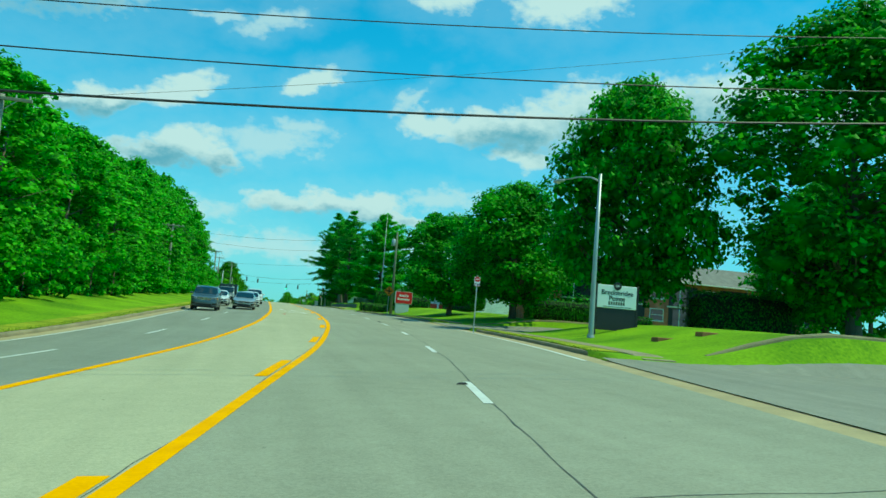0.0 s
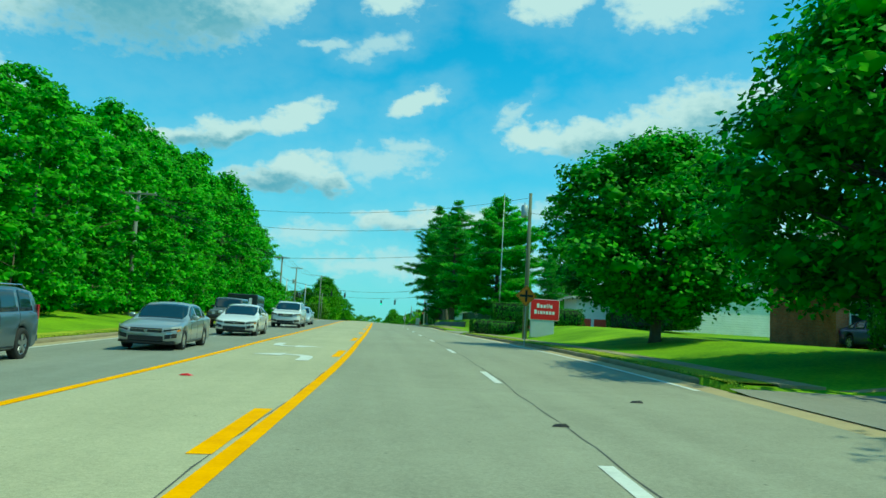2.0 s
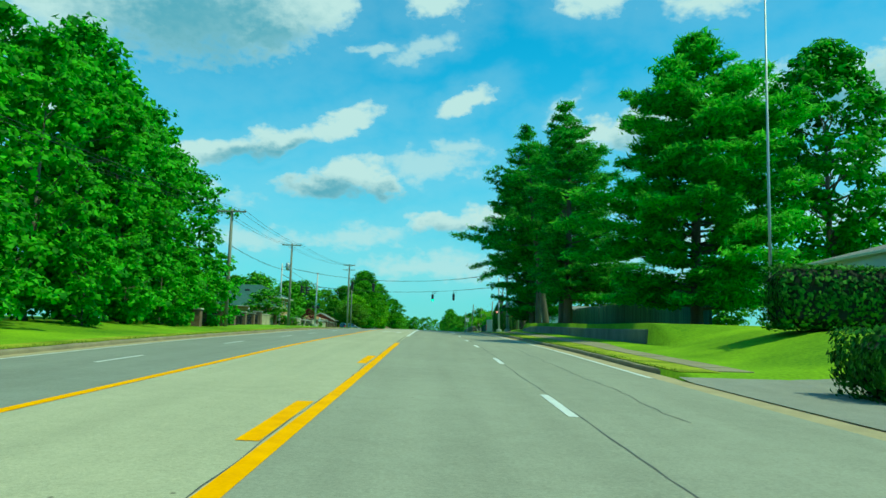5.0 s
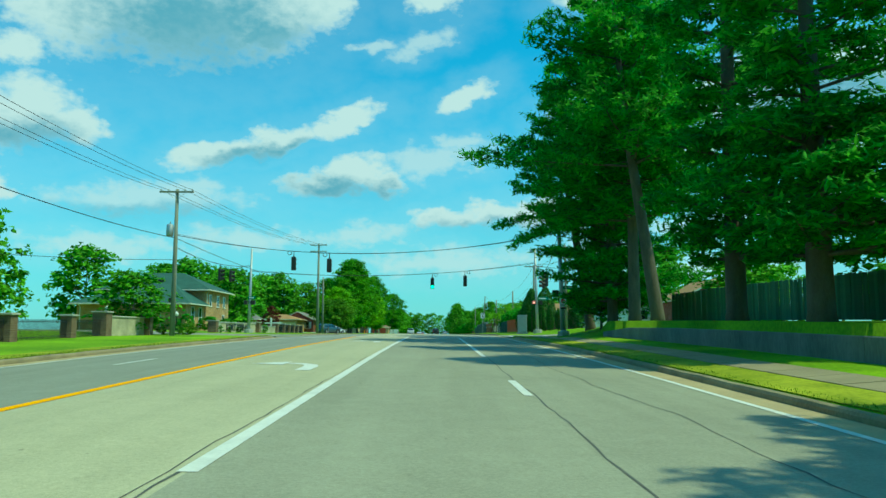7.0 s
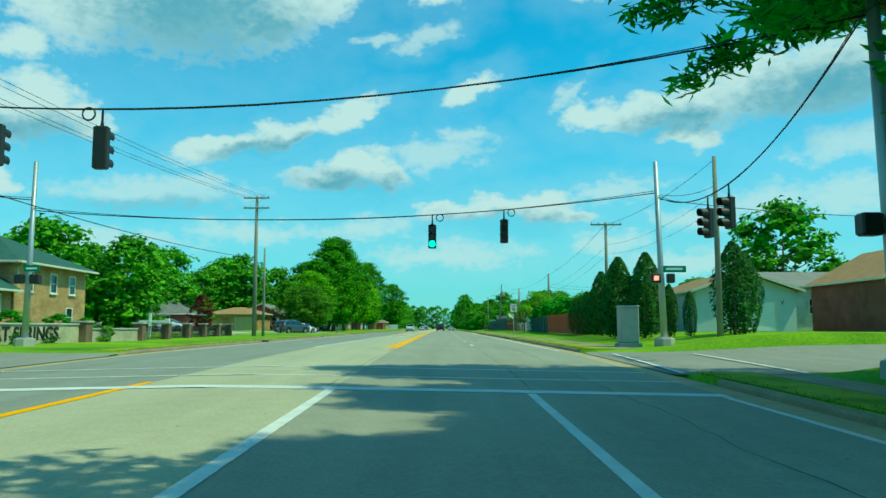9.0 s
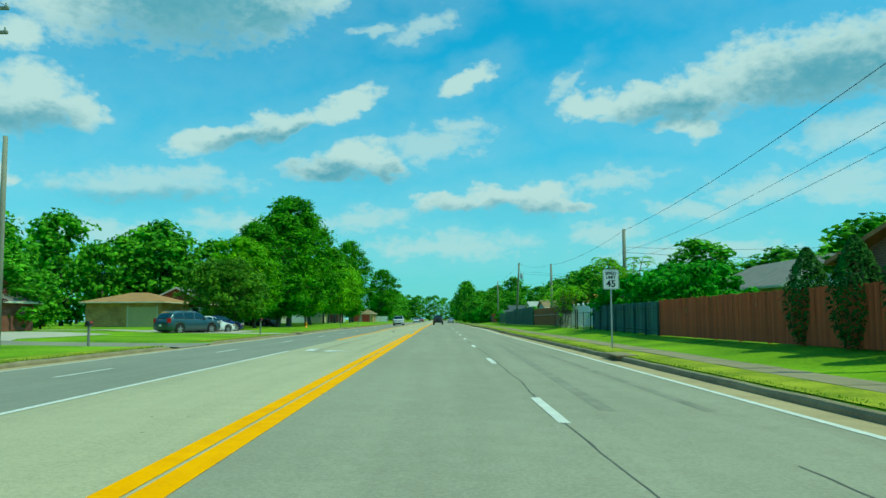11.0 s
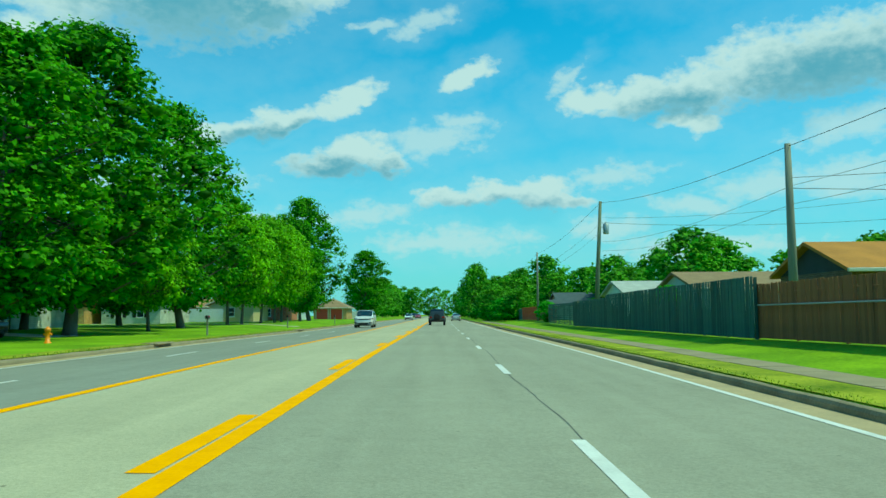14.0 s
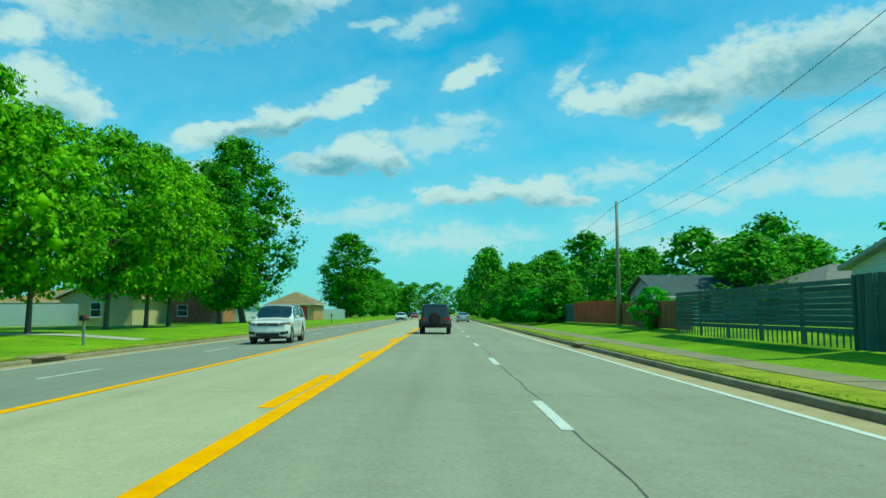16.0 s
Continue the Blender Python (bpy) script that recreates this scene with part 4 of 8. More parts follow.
# ---- more materials ----
def brick_material(name, c1, c2, mortar, w=0.215, h=0.075):
    mat = bpy.data.materials.new(name)
    mat.use_nodes = True
    nt = mat.node_tree
    N, L = nt.nodes.new, nt.links.new
    b = nt.nodes["Principled BSDF"]
    b.inputs["Roughness"].default_value = 0.9
    tc, sp, cb, ad = N("ShaderNodeTexCoord"), N("ShaderNodeSeparateXYZ"), N("ShaderNodeCombineXYZ"), N("ShaderNodeMath")
    L(tc.outputs["Object"], sp.inputs[0])
    L(sp.outputs[0], ad.inputs[0])
    L(sp.outputs[1], ad.inputs[1])
    L(ad.outputs[0], cb.inputs[0])
    L(sp.outputs[2], cb.inputs[1])
    t = N("ShaderNodeTexBrick")
    t.inputs["Color1"].default_value, t.inputs["Color2"].default_value, t.inputs["Mortar"].default_value = (*c1, 1), (*c2, 1), (*mortar, 1)
    t.inputs["Scale"].default_value, t.inputs["Mortar Size"].default_value = 1.0, 0.006
    t.inputs["Brick Width"].default_value, t.inputs["Row Height"].default_value = w, h
    L(cb.outputs[0], t.inputs["Vector"])
    n = N("ShaderNodeTexNoise")
    n.inputs["Scale"].default_value = 1.3
    mx = N("ShaderNodeMix")
    mx.data_type, mx.blend_type = "RGBA", "OVERLAY"
    mx.inputs["Factor"].default_value = 0.55
    L(tc.outputs["Object"], n.inputs["Vector"])
    L(t.outputs["Color"], mx.inputs["A"])
    L(n.outputs["Fac"], mx.inputs["B"])
    L(mx.outputs["Result"], b.inputs["Base Color"])
    bp = N("ShaderNodeBump")
    bp.inputs["Strength"].default_value, bp.inputs["Distance"].default_value = 0.5, 0.01
    L(t.outputs["Fac"], bp.inputs["Height"])
    bp.invert = True
    L(bp.outputs[0], b.inputs["Normal"])
    return mat


M["brick_tan"] = brick_material("tan_brick_wall", (0.55, 0.33, 0.11), (0.38, 0.19, 0.07), (0.5, 0.42, 0.28))
M["brick_dark"] = brick_material("brown_brick_wall", (0.20, 0.12, 0.07), (0.14, 0.08, 0.05), (0.26, 0.22, 0.17))
M["brick_red"] = brick_material("red_brick_wall", (0.26, 0.06, 0.032), (0.18, 0.045, 0.03), (0.28, 0.22, 0.18))
M["brick_orange"] = brick_material("orange_brick_wall", (0.50, 0.16, 0.07), (0.36, 0.11, 0.05), (0.32, 0.26, 0.2))
M["blockwork"] = brick_material("grey_blockwork", (0.40, 0.38, 0.33), (0.33, 0.31, 0.27), (0.25, 0.24, 0.21), 0.4, 0.2)
M["lap_siding"] = brick_material("lap_siding", (0.50, 0.54, 0.54), (0.48, 0.52, 0.52), (0.22, 0.24, 0.25), 40.0, 0.15)
M["lap_blue"] = brick_material("pale_blue_lap_siding", (0.40, 0.52, 0.58), (0.38, 0.50, 0.56), (0.2, 0.26, 0.3), 40.0, 0.15)
M["lap_white"] = brick_material("white_lap_siding", (0.78, 0.80, 0.76), (0.74, 0.77, 0.73), (0.4, 0.42, 0.4), 40.0, 0.2)
M["trim"] = material("cream_trim_paint", (0.62, 0.60, 0.50), 0.6, vary=0.08, bump=0.05)
M["tan_panel"] = material("tan_garage_panel", (0.55, 0.46, 0.26), 0.6, vary=0.08, bump=0.05)
M["red_panel"] = material("red_painted_panel", (0.45, 0.05, 0.025), 0.55, vary=0.1, bump=0.05)
M["orange_pipe"] = material("orange_painted_post", (0.75, 0.16, 0.02), 0.5, vary=0.1, bump=0.05)
M["iron"] = material("black_iron", (0.02, 0.02, 0.022), 0.5, 0.3, vary=0.2, bump=0.05)
M["lens_green"] = bpy.data.materials.new("lit_green_lens")
M["lens_green"].use_nodes = True
_b = M["lens_green"].node_tree.nodes["Principled BSDF"]
_b.inputs["Emission Color"].default_value, _b.inputs["Emission Strength"].default_value = (0.05, 1.0, 0.55, 1), 2.5
M["lens_red"] = bpy.data.materials.new("lit_red_lens")
M["lens_red"].use_nodes = True
_b = M["lens_red"].node_tree.nodes["Principled BSDF"]
_b.inputs["Emission Color"].default_value, _b.inputs["Emission Strength"].default_value = (1.0, 0.12, 0.02, 1), 1.5
M["lens_dark"] = material("dark_signal_lens", (0.06, 0.05, 0.05), 0.25, vary=0.1, bump=0)
M["globe"] = material("frosted_globe", (0.75, 0.74, 0.68), 0.4, vary=0.03, bump=0)


def lettering(parent, text, size, mat, loc, rx=90, rz=0, depth=0.01, align="CENTER", name="lettering", bold=0.0):
    cu = bpy.data.curves.new(name, "FONT")
    cu.body, cu.size, cu.extrude, cu.align_x, cu.align_y, cu.offset = text, size, depth, align, "CENTER", bold
    tmp = bpy.data.objects.new(name, cu)
    scene.collection.objects.link(tmp)
    dg = bpy.context.evaluated_depsgraph_get()
    me = bpy.data.meshes.new_from_object(tmp.evaluated_get(dg))
    bpy.data.objects.remove(tmp)
    me.materials.clear()
    me.materials.append(mat)
    ob = new(name, me)
    ob.parent = parent
    ob.matrix_basis = pose(*loc, rx, 0, rz)
    return ob


def G(x, y):
    return lawn_z(x - xr(y), y)


# ---- poles, cables ----
def utility_pole(x, y, h, mat="pole_wood", arms=1, transformer=None, label="weathered wooden utility pole with a crossarm", r=0.15, lean=0.0, top=None):
    z = G(x, y)
    h = h if top is None else top - z
    t = thing("utility_pole", label, "utility pole", (x, y, z))
    part("pole", MB().tube([(0, 0, -0.4), (lean * 0.5, 0, h * 0.5), (lean, 0, h)], [r * 1.15, r * 0.95, r * 0.7], 12), M[mat], t, smooth=True)
    for k in range(arms):
        zz = h - 0.25 - 0.9 * k
        arm = part("crossarm", MB().box(lean - 1.15, lean + 1.15, -0.19, -0.08, zz, zz + 0.12, 0.012), M[mat], t)
        for dx in (-1.05, -0.55, 0.55, 1.05):
            part("insulator", MB().disc((lean + dx, -0.135, zz + 0.12), (0, 0, 1), 0.045, 0.13, 8, 0.03), M["cabinet"], arm)
        for s in (-1, 1):
            part("brace", MB().tube([(lean + s * 0.6, -0.15, zz), (lean, -0.15, zz - 0.5)], 0.016, 5), M["galv"], arm)
    if transformer:
        side, zt = transformer
        can = part("transformer", MB().tube([(lean + side * 0.38, -0.05, zt), (lean + side * 0.38, -0.05, zt + 0.06), (lean + side * 0.38, -0.05, zt + 0.75), (lean + side * 0.38, -0.05, zt + 0.82)], [0.2, 0.23, 0.23, 0.16], 16), M["galv"], t, "grey transformer can", smooth=True)
        part("bushing", MB().disc((lean + side * 0.38, -0.05, zt + 0.8), (0, 0, 1), 0.04, 0.2, 8, 0.025), M["cabinet"], can)
        part("bracket", MB().box(min(0, side * 0.38) + lean, max(0, side * 0.38) + lean, -0.09, -0.03, zt + 0.5, zt + 0.56), M["galv"], can)
    return t


def cable(a, b, sag, r=0.016, label="thin black overhead cable sagging between poles", n=14, name="overhead_cable"):
    a, b = Vector(a), Vector(b)
    pts = []
    for i in range(n + 1):
        u = i / n
        p = a.lerp(b, u)
        p.z -= sag * 4 * u * (1 - u)
        pts.append(p)
    return solid(name, MB().tube(pts, r, 5), M["wire"], label, "cable")


utility_pole(8.1, 98.9, 0, "pole_green", arms=0, transformer=(-1, 8.1), top=6.95, label="greenish treated utility pole carrying a transformer")
utility_pole(-17.3, 98.5, 0, "pole_wood", arms=1, top=5.14, label="grey wooden utility pole at the edge of the woods")
utility_pole(-16.65, 170.8, 0, "pole_wood", arms=1, top=8.45)
utility_pole(-17.6, 203.0, 0, "pole_wood", arms=1, transformer=(-1, 6.6), top=9.6)
utility_pole(-16.75, 260.7, 0, "pole_wood", arms=2, top=12.6, r=0.18)
utility_pole(-16.2, 261.8, 0, "pole_wood", arms=0, top=8.0, r=0.12, label="slim wooden stub pole beside a taller pole")
utility_pole(12.3, 226.0, 0, "pole_wood", arms=0, top=8.55, r=0.13, label="plain dark wooden utility pole")
utility_pole(12.0, 248.4, 0, "pole_wood", arms=1, top=8.55, r=0.13)
utility_pole(13.35, 289.8, 0, "pole_wood", arms=0, top=7.6, r=0.16, label="stout dark wooden utility pole in shrubs")
utility_pole(13.2, 326.3, 0, "pole_wood", arms=0, top=7.6, r=0.16, label="plain wooden utility pole behind the fences")
utility_pole(12.1, 358.4, 0, "pole_green", arms=0, transformer=(1, 7.0), top=10.05, r=0.17, lean=0.55, label="tall leaning utility pole carrying a transformer")
utility_pole(11.6, 391, 0, "pole_wood", arms=0, top=8.6, r=0.13, label="plain wooden utility pole")
utility_pole(12.6, 440, 0, "pole_wood", arms=0, top=8.6, r=0.13, label="plain wooden utility pole")
utility_pole(-17.6, 40.0, 0, "pole_wood", arms=1, top=3.2)
# across the road near the start
for z0, z1, y, r in ((0.0, 3.9, 21.5, 0.012), (-0.75, 2.5, 21.5, 0.014), (-1.75, 1.6, 20.8, 0.024)):
    cable((-17.6, y, z0), (13.0, y, z1), 0.45, r)
cable((-17.5, 40.0, 3.0), (20.0, 40.5, 11.6), 0.3, 0.008)
cable((-17.4, 100.0, 1.5), (8.2, 100.0, 3.28), 0.6, 0.011)
for z0, z1 in ((4.75, 6.62), (3.85, 5.2)):
    cable((-17.2, 98.3, z0), (8.05, 98.8, z1), 1.05, 0.011)
cable((8.1, 98.8, 5.6), (36, 92, 4.2), 0.6, 0.013)
cable((8.1, 98.8, 4.2), (40, 106, 3.6), 0.6, 0.014)
for dx in (-1.05, -0.55, 0.55, 1.05):
    cable((-17.3 + dx, 98.5, 5.0), (-16.65 + dx, 170.8, 8.35), 0.7, 0.012)
    cable((-16.65 + dx, 170.8, 8.4), (-17.6 + dx, 203, 9.55), 0.35, 0.012)
    cable((-17.6 + dx, 203, 9.55), (-16.75 + dx, 260.7, 12.5), 0.6, 0.012)
cable((-16.65, 170.8, 5.6), (-17.6, 203, 6.3), 0.35, 0.022)
cable((-17.6, 203, 6.3), (-16.75, 260.7, 7.0), 0.7, 0.022)
poles_r = [(12.3, 226.0, 8.4), (12.0, 248.4, 8.4), (13.35, 289.8, 7.5), (13.2, 326.3, 7.5), (12.65, 358.4, 9.95), (11.6, 391, 8.4), (12.6, 440, 8.5)]
for (x0, y0, z0), (x1, y1, z1) in zip(poles_r, poles_r[1:]):
    cable((x0, y0, z0), (x1, y1, z1), 0.45, 0.012)
    for d in (1.5, 2.2):
        cable((x0 + 0.1, y0, z0 - d), (x1 + 0.1, y1, z1 - d - (1.6 if y1 == 358.4 else 0)), 0.5, 0.008)
for (x, y, z) in poles_r[2:5]:
    cable((x, y, z - 1.6), (x + 22, y - 14, z - 2.6), 0.5, 0.012)
    cable((x, y, z - 1.2), (x + 14, y - 26, z - 2.8), 0.5, 0.009)


# ---- street lamp ----
def street_lamp(x, y, top, arm):
    z = G(x, y)
    h = top - z
    t = thing("street_lamp", "tall galvanised street lamp with a long curved arm on the lawn", "street lamp", (x, y, z), -67)
    pole = part("pole", MB().tube([(0, 0, -0.2), (0, 0, 0.02), (0, 0, h * 0.5), (0.03, 0, h)], [0.13, 0.13, 0.105, 0.075], 16), M["galv"], t, smooth=True)
    part("base_collar", MB().disc((0, 0, 0), (0, 0, 1), 0.19, 0.14, 16, 0.15), M["galv"], pole)
    part("arm", MB().tube([(0, 0, h - 0.35), (-arm * 0.25, 0, h - 0.08), (-arm * 0.6, 0, h + 0.02), (-arm, 0, h - 0.02)], [0.045, 0.04, 0.035, 0.03], 8), M["galv"], t, smooth=True)
    head = part("luminaire", MB().loft([[(-arm - u, w * math.cos(k * math.pi / 5) * 1.0, -0.03 + h + hh * math.sin(k * math.pi / 5)) for k in range(10)] for u, w, hh in ((-0.12, 0.05, 0.04), (0.1, 0.12, 0.08), (0.4, 0.17, 0.1), (0.62, 0.1, 0.06))]), M["galv"], t, "grey cobra head lamp", smooth=True)
    part("lens", MB().disc((-arm - 0.33, 0, h - 0.06), (0, 0, -1), 0.14, 0.09, 14, 0.07), M["globe"], head, "frosted lamp lens")
    return t


street_lamp(7.97, 40.85, 3.35, 2.45)


# ---- signs ----
def sign_post(t, h, r=0.03, mat="galv"):
    return part("post", MB().box(-r, r, -r * 0.7, r * 0.7, -0.3, h, 0.006), M[mat], t)


def outline(w, h, c, y, n=5):
    """A rounded rectangle in x and z."""
    pts = []
    for sx, sz, a0 in ((1, -1, -90), (1, 1, 0), (-1, 1, 90), (-1, -1, 180)):
        for k in range(n):
            a = radians(a0 + 90 * k / (n - 1))
            pts.append((sx * (w / 2 - c) + c * math.cos(a), y, sz * (h / 2 - c) + c * math.sin(a)))
    return pts


def plate(w, h, c, z, y0, th):
    return MB().poly([(p[0], p[1], p[2] + z) for p in outline(w, h, c, y0)], (0, th, 0), 1.0)


t = thing("speed_limit_sign", "white speed limit sign with black lettering on a steel post", "road sign", (6.45, 262.9, G(6.45, 262.9)))
sign_post(t, 3.0)
panel = part("sign_panel", plate(0.61, 0.76, 0.05, 2.62, -0.035, 0.012), M["sign_white"], t)
for zz, ww in ((2.62 + 0.36, 0.57), (2.62 - 0.36, 0.57)):
    part("border", MB().box(-ww / 2, ww / 2, -0.0385, -0.034, zz - 0.006, zz + 0.006), M["black"], panel)
for xx in (-0.285, 0.285):
    part("border", MB().box(xx - 0.006, xx + 0.006, -0.0385, -0.034, 2.62 - 0.35, 2.62 + 0.35), M["black"], panel)
lettering(panel, "SPEED", 0.155, M["black"], (0, -0.037, 2.62 + 0.23), depth=0.002, bold=0.004)
lettering(panel, "LIMIT", 0.155, M["black"], (0, -0.037, 2.62 + 0.08), depth=0.002, bold=0.004)
lettering(panel, "45", 0.36, M["black"], (0, -0.037, 2.62 - 0.17), depth=0.002, bold=0.008)

t = thing("crossroad_sign", "amber diamond warning sign with a black cross symbol", "road sign", (5.72, 86.6, G(5.72, 86.6)))
sign_post(t, 2.0)
s = 0.54
panel = part("sign_panel", MB().poly([(0, -0.035, 2.35 - s), (s, -0.035, 2.35), (0, -0.035, 2.35 + s), (-s, -0.035, 2.35)], (0, 0.012, 0), 1.0), M["sign_amber"], t)
part("symbol_bar", MB().box(-0.055, 0.055, -0.04, -0.034, 2.35 - 0.3, 2.35 + 0.3), M["black"], panel)
part("symbol_bar", MB().box(-0.33, 0.33, -0.042, -0.034, 2.35 - 0.055, 2.35 + 0.055), M["black"], panel)
for a in range(4):
    c, d = math.cos(a * math.pi / 2), math.sin(a * math.pi / 2)
    p = [(0.5 * c, 0.5 * d), (0.5 * -d, 0.5 * c)]
    part("border", MB().tube([(p[0][0], -0.036, 2.35 + p[0][1]), (p[1][0], -0.036, 2.35 + p[1][1])], 0.008, 4), M["black"], panel)


def stop_plate(t, z, w=0.42, h=0.62):
    """A white plate with a red octagon, a ring of white and the word STOP."""
    panel = part("sign_panel", plate(w, h, 0.03, z, -0.035, 0.012), M["sign_white"], t)
    o = [(0.15 * math.cos(radians(22.5 + 45 * k)), -0.041, z + 0.12 + 0.15 * math.sin(radians(22.5 + 45 * k))) for k in range(8)]
    part("symbol", MB().poly(o, (0, 0.006, 0), 1.0), M["sign_red"], panel, "red octagon symbol")
    part("symbol_bar", MB().box(-0.09, 0.09, -0.045, -0.041, z + 0.1, z + 0.14), M["sign_white"], panel)
    lettering(panel, "STOP", 0.14, M["black"], (0, -0.037, z - 0.16), depth=0.002, bold=0.004)
    part("border", MB().box(-w / 2, w / 2, -0.039, -0.034, z - h / 2, z - h / 2 + 0.025), M["sign_red"], panel)
    return panel


t = thing("stop_ahead_sign", "small white and red stop notice on a slim steel post", "road sign", (3.94, 46.6, G(3.94, 46.6)))
sign_post(t, 2.85)
stop_plate(t, 2.52, 0.32, 0.48)

# apartment sign
zb = G(9.8, 42.2)
t = thing("apartment_sign", "white apartment sign board with ornate black lettering on dark posts", "sign", (9.8, 42.2, zb))
zc = -2.28 - zb
panel = part("sign_panel", MB().box(-1.03, 1.03, -0.06, 0.06, zc - 0.56, zc + 0.56, 0.015), M["sign_white"], t)
for xx in (-1.08, 1.1):
    part("post", MB().box(xx - 0.05, xx + 0.05, -0.05, 0.05, -0.3, zc + 0.6, 0.008), M["black"], t)
part("skirt", MB().box(-1.0, 1.02, -0.02, 0.02, 0.0, zc - 0.57), M["black"], t, "dark board below the sign")
crest = part("crest", MB().disc((0, -0.03, zc + 0.52), (0, -1, 0), 0.2, 0.05, 20), M["black"], panel, "round black crest")
lettering(crest, "B&P", 0.13, M["sign_white"], (0, -0.085, zc + 0.52), depth=0.003)
lettering(panel, "Breckinridge", 0.33, M["black"], (0, -0.066, zc + 0.19), depth=0.003, bold=0.006)
lettering(panel, "Pointe", 0.33, M["black"], (0, -0.066, zc - 0.09), depth=0.003, bold=0.006)
for k in range(7):
    part("bar", MB().box(-0.44 + 0.128 * k, -0.36 + 0.128 * k, -0.066, -0.06, zc - 0.4, zc - 0.24), M["black"], panel)
part("bar", MB().box(-0.75, 0.75, -0.066, -0.06, zc - 0.5, zc - 0.475), M["black"], panel)
for dx, dy in ((-0.8, -5.0), (0.5, -6.0)):
    solid("utility_box", MB().add([], []).box(9.2 + dx - 0.35, 9.2 + dx + 0.35, 40 + dy - 0.25, 40 + dy + 0.25, G(9.2 + dx, 40 + dy) - 0.1, G(9.2 + dx, 40 + dy) + 0.09, 0.02), M["fence_brown"], "rusty brown utility box set in the lawn", "utility box")

# storage company sign
zb = G(10.5, 102.6)
t = thing("storage_sign", "red rounded company sign with white lettering bars on a pale plinth", "sign", (10.2, 102.8, zb), rz=4)
zc = -0.62 - zb
case = part("sign_case", MB().poly([(p[0], p[1], p[2] + zc) for p in outline(2.14, 1.5, 0.1, -0.16)], (0, 0.32, 0), 1.0), M["sign_white"], t, "white sign cabinet")
face = part("sign_face", MB().poly([(p[0], p[1], p[2] + zc) for p in outline(2.06, 1.42, 0.09, -0.172)], (0, 0.015, 0), 1.0), M["sign_red"], t, "red sign face")
for zz, items in ((0.24, (0.2, 0.17, 0.18, 0.07, 0.07, 0.16)), (-0.2, (0.2, 0.11, 0.18, 0.11, 0.18, 0.18, 0.17))):
    xx = -sum(items) / 2 - 0.03 * len(items)
    for k, w in enumerate(items):
        hh = 0.3 if k == 0 or w < 0.1 else 0.23
        part("bar", MB().poly([(p[0] + xx + w / 2, p[1], p[2] + zc + zz + hh / 2 - 0.12) for p in outline(w, hh, 0.03, -0.18)], (0, 0.01, 0), 1.0), M["sign_white"], face)
        xx += w + 0.06
part("plinth", MB().box(-0.98, 0.72, -0.14, 0.14, -0.2, zc - 0.74, 0.02), M["siding"], t, "pale painted plinth")


# ---- hedges and shrubs ----
def leafy_box(name, x0, x1, y0, y1, h, label, n=None, mat="hedge", leaf=0.13, seed=0, round_=0.35):
    """A clipped hedge: dense leaves on a rounded box, over a solid core coloured as shaded twigs."""
    rng = np.random.default_rng(seed)
    cx, cy = (x0 + x1) / 2, (y0 + y1) / 2
    t = thing(name, label, "hedge", (cx, cy, G(cx, cy)))
    a, b = (x1 - x0) / 2, (y1 - y0) / 2
    area = 4 * (a + b) * h + 4 * a * b
    n = n or int(min(9000, area * 130))
    d = rng.normal(0, 1, (n, 3)) * [1, 1, 1]
    d /= np.abs(d / np.array([1, 1, 1])).max(1, keepdims=True)
    pick = rng.random(n)
    p = d * 0.985
    p = np.sign(p) * np.abs(p)
    q = np.linalg.norm(p * [1, 1, 0.8], axis=1, keepdims=True)
    p = p * (1 - round_ * 0.12 * (q - 1)) * (1 + 0.03 * np.sin(p[:, :1] * a * 3.1 + seed) + 0.03 * np.sin(p[:, 1:2] * b * 3.7))
    P = np.stack([p[:, 0] * a, p[:, 1] * b, (p[:, 2] * 0.5 + 0.5) * h], 1) + rng.normal(0, 0.03, (n, 3))
    # even out the spread over long sides
    m = rng.random(n) < 0.75
    P[m, 0] = np.where(np.abs(p[m, 0]) < 0.97, rng.uniform(-a, a, m.sum()), P[m, 0])
    P[m, 1] = np.where(np.abs(p[m, 1]) < 0.97, rng.uniform(-b, b, m.sum()), P[m, 1])
    part("foliage", leaf_mesh("foliage", P, d, leaf, M[mat], seed), None, t)
    # solid filler; the shade among inner twigs is put into its near-black colour
    part("twig_core", MB().box(-a * 0.93, a * 0.93, -b * 0.93, b * 0.93, 0.0, h * 0.94, min(a, b, h) * 0.3), M["twig_shade"], t, "solid inside with twig shade put into its near-black colour")
    return t


M["twig_shade"] = material("shade_dark_twigs", (0.012, 0.022, 0.008), 0.95, vary=0.4, scale=4, fine=30, bump=0.8)
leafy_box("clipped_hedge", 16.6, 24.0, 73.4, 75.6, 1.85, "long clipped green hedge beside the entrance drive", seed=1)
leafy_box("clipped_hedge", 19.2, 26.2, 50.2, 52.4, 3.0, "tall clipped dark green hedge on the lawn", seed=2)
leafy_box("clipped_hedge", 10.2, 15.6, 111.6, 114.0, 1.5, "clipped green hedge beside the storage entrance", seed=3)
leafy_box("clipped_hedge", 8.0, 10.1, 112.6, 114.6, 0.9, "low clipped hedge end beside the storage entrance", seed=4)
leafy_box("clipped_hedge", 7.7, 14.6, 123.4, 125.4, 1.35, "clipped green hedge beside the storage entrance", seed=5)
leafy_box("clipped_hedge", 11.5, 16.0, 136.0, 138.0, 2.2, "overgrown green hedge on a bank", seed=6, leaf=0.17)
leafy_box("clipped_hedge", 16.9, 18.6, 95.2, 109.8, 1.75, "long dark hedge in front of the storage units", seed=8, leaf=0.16)
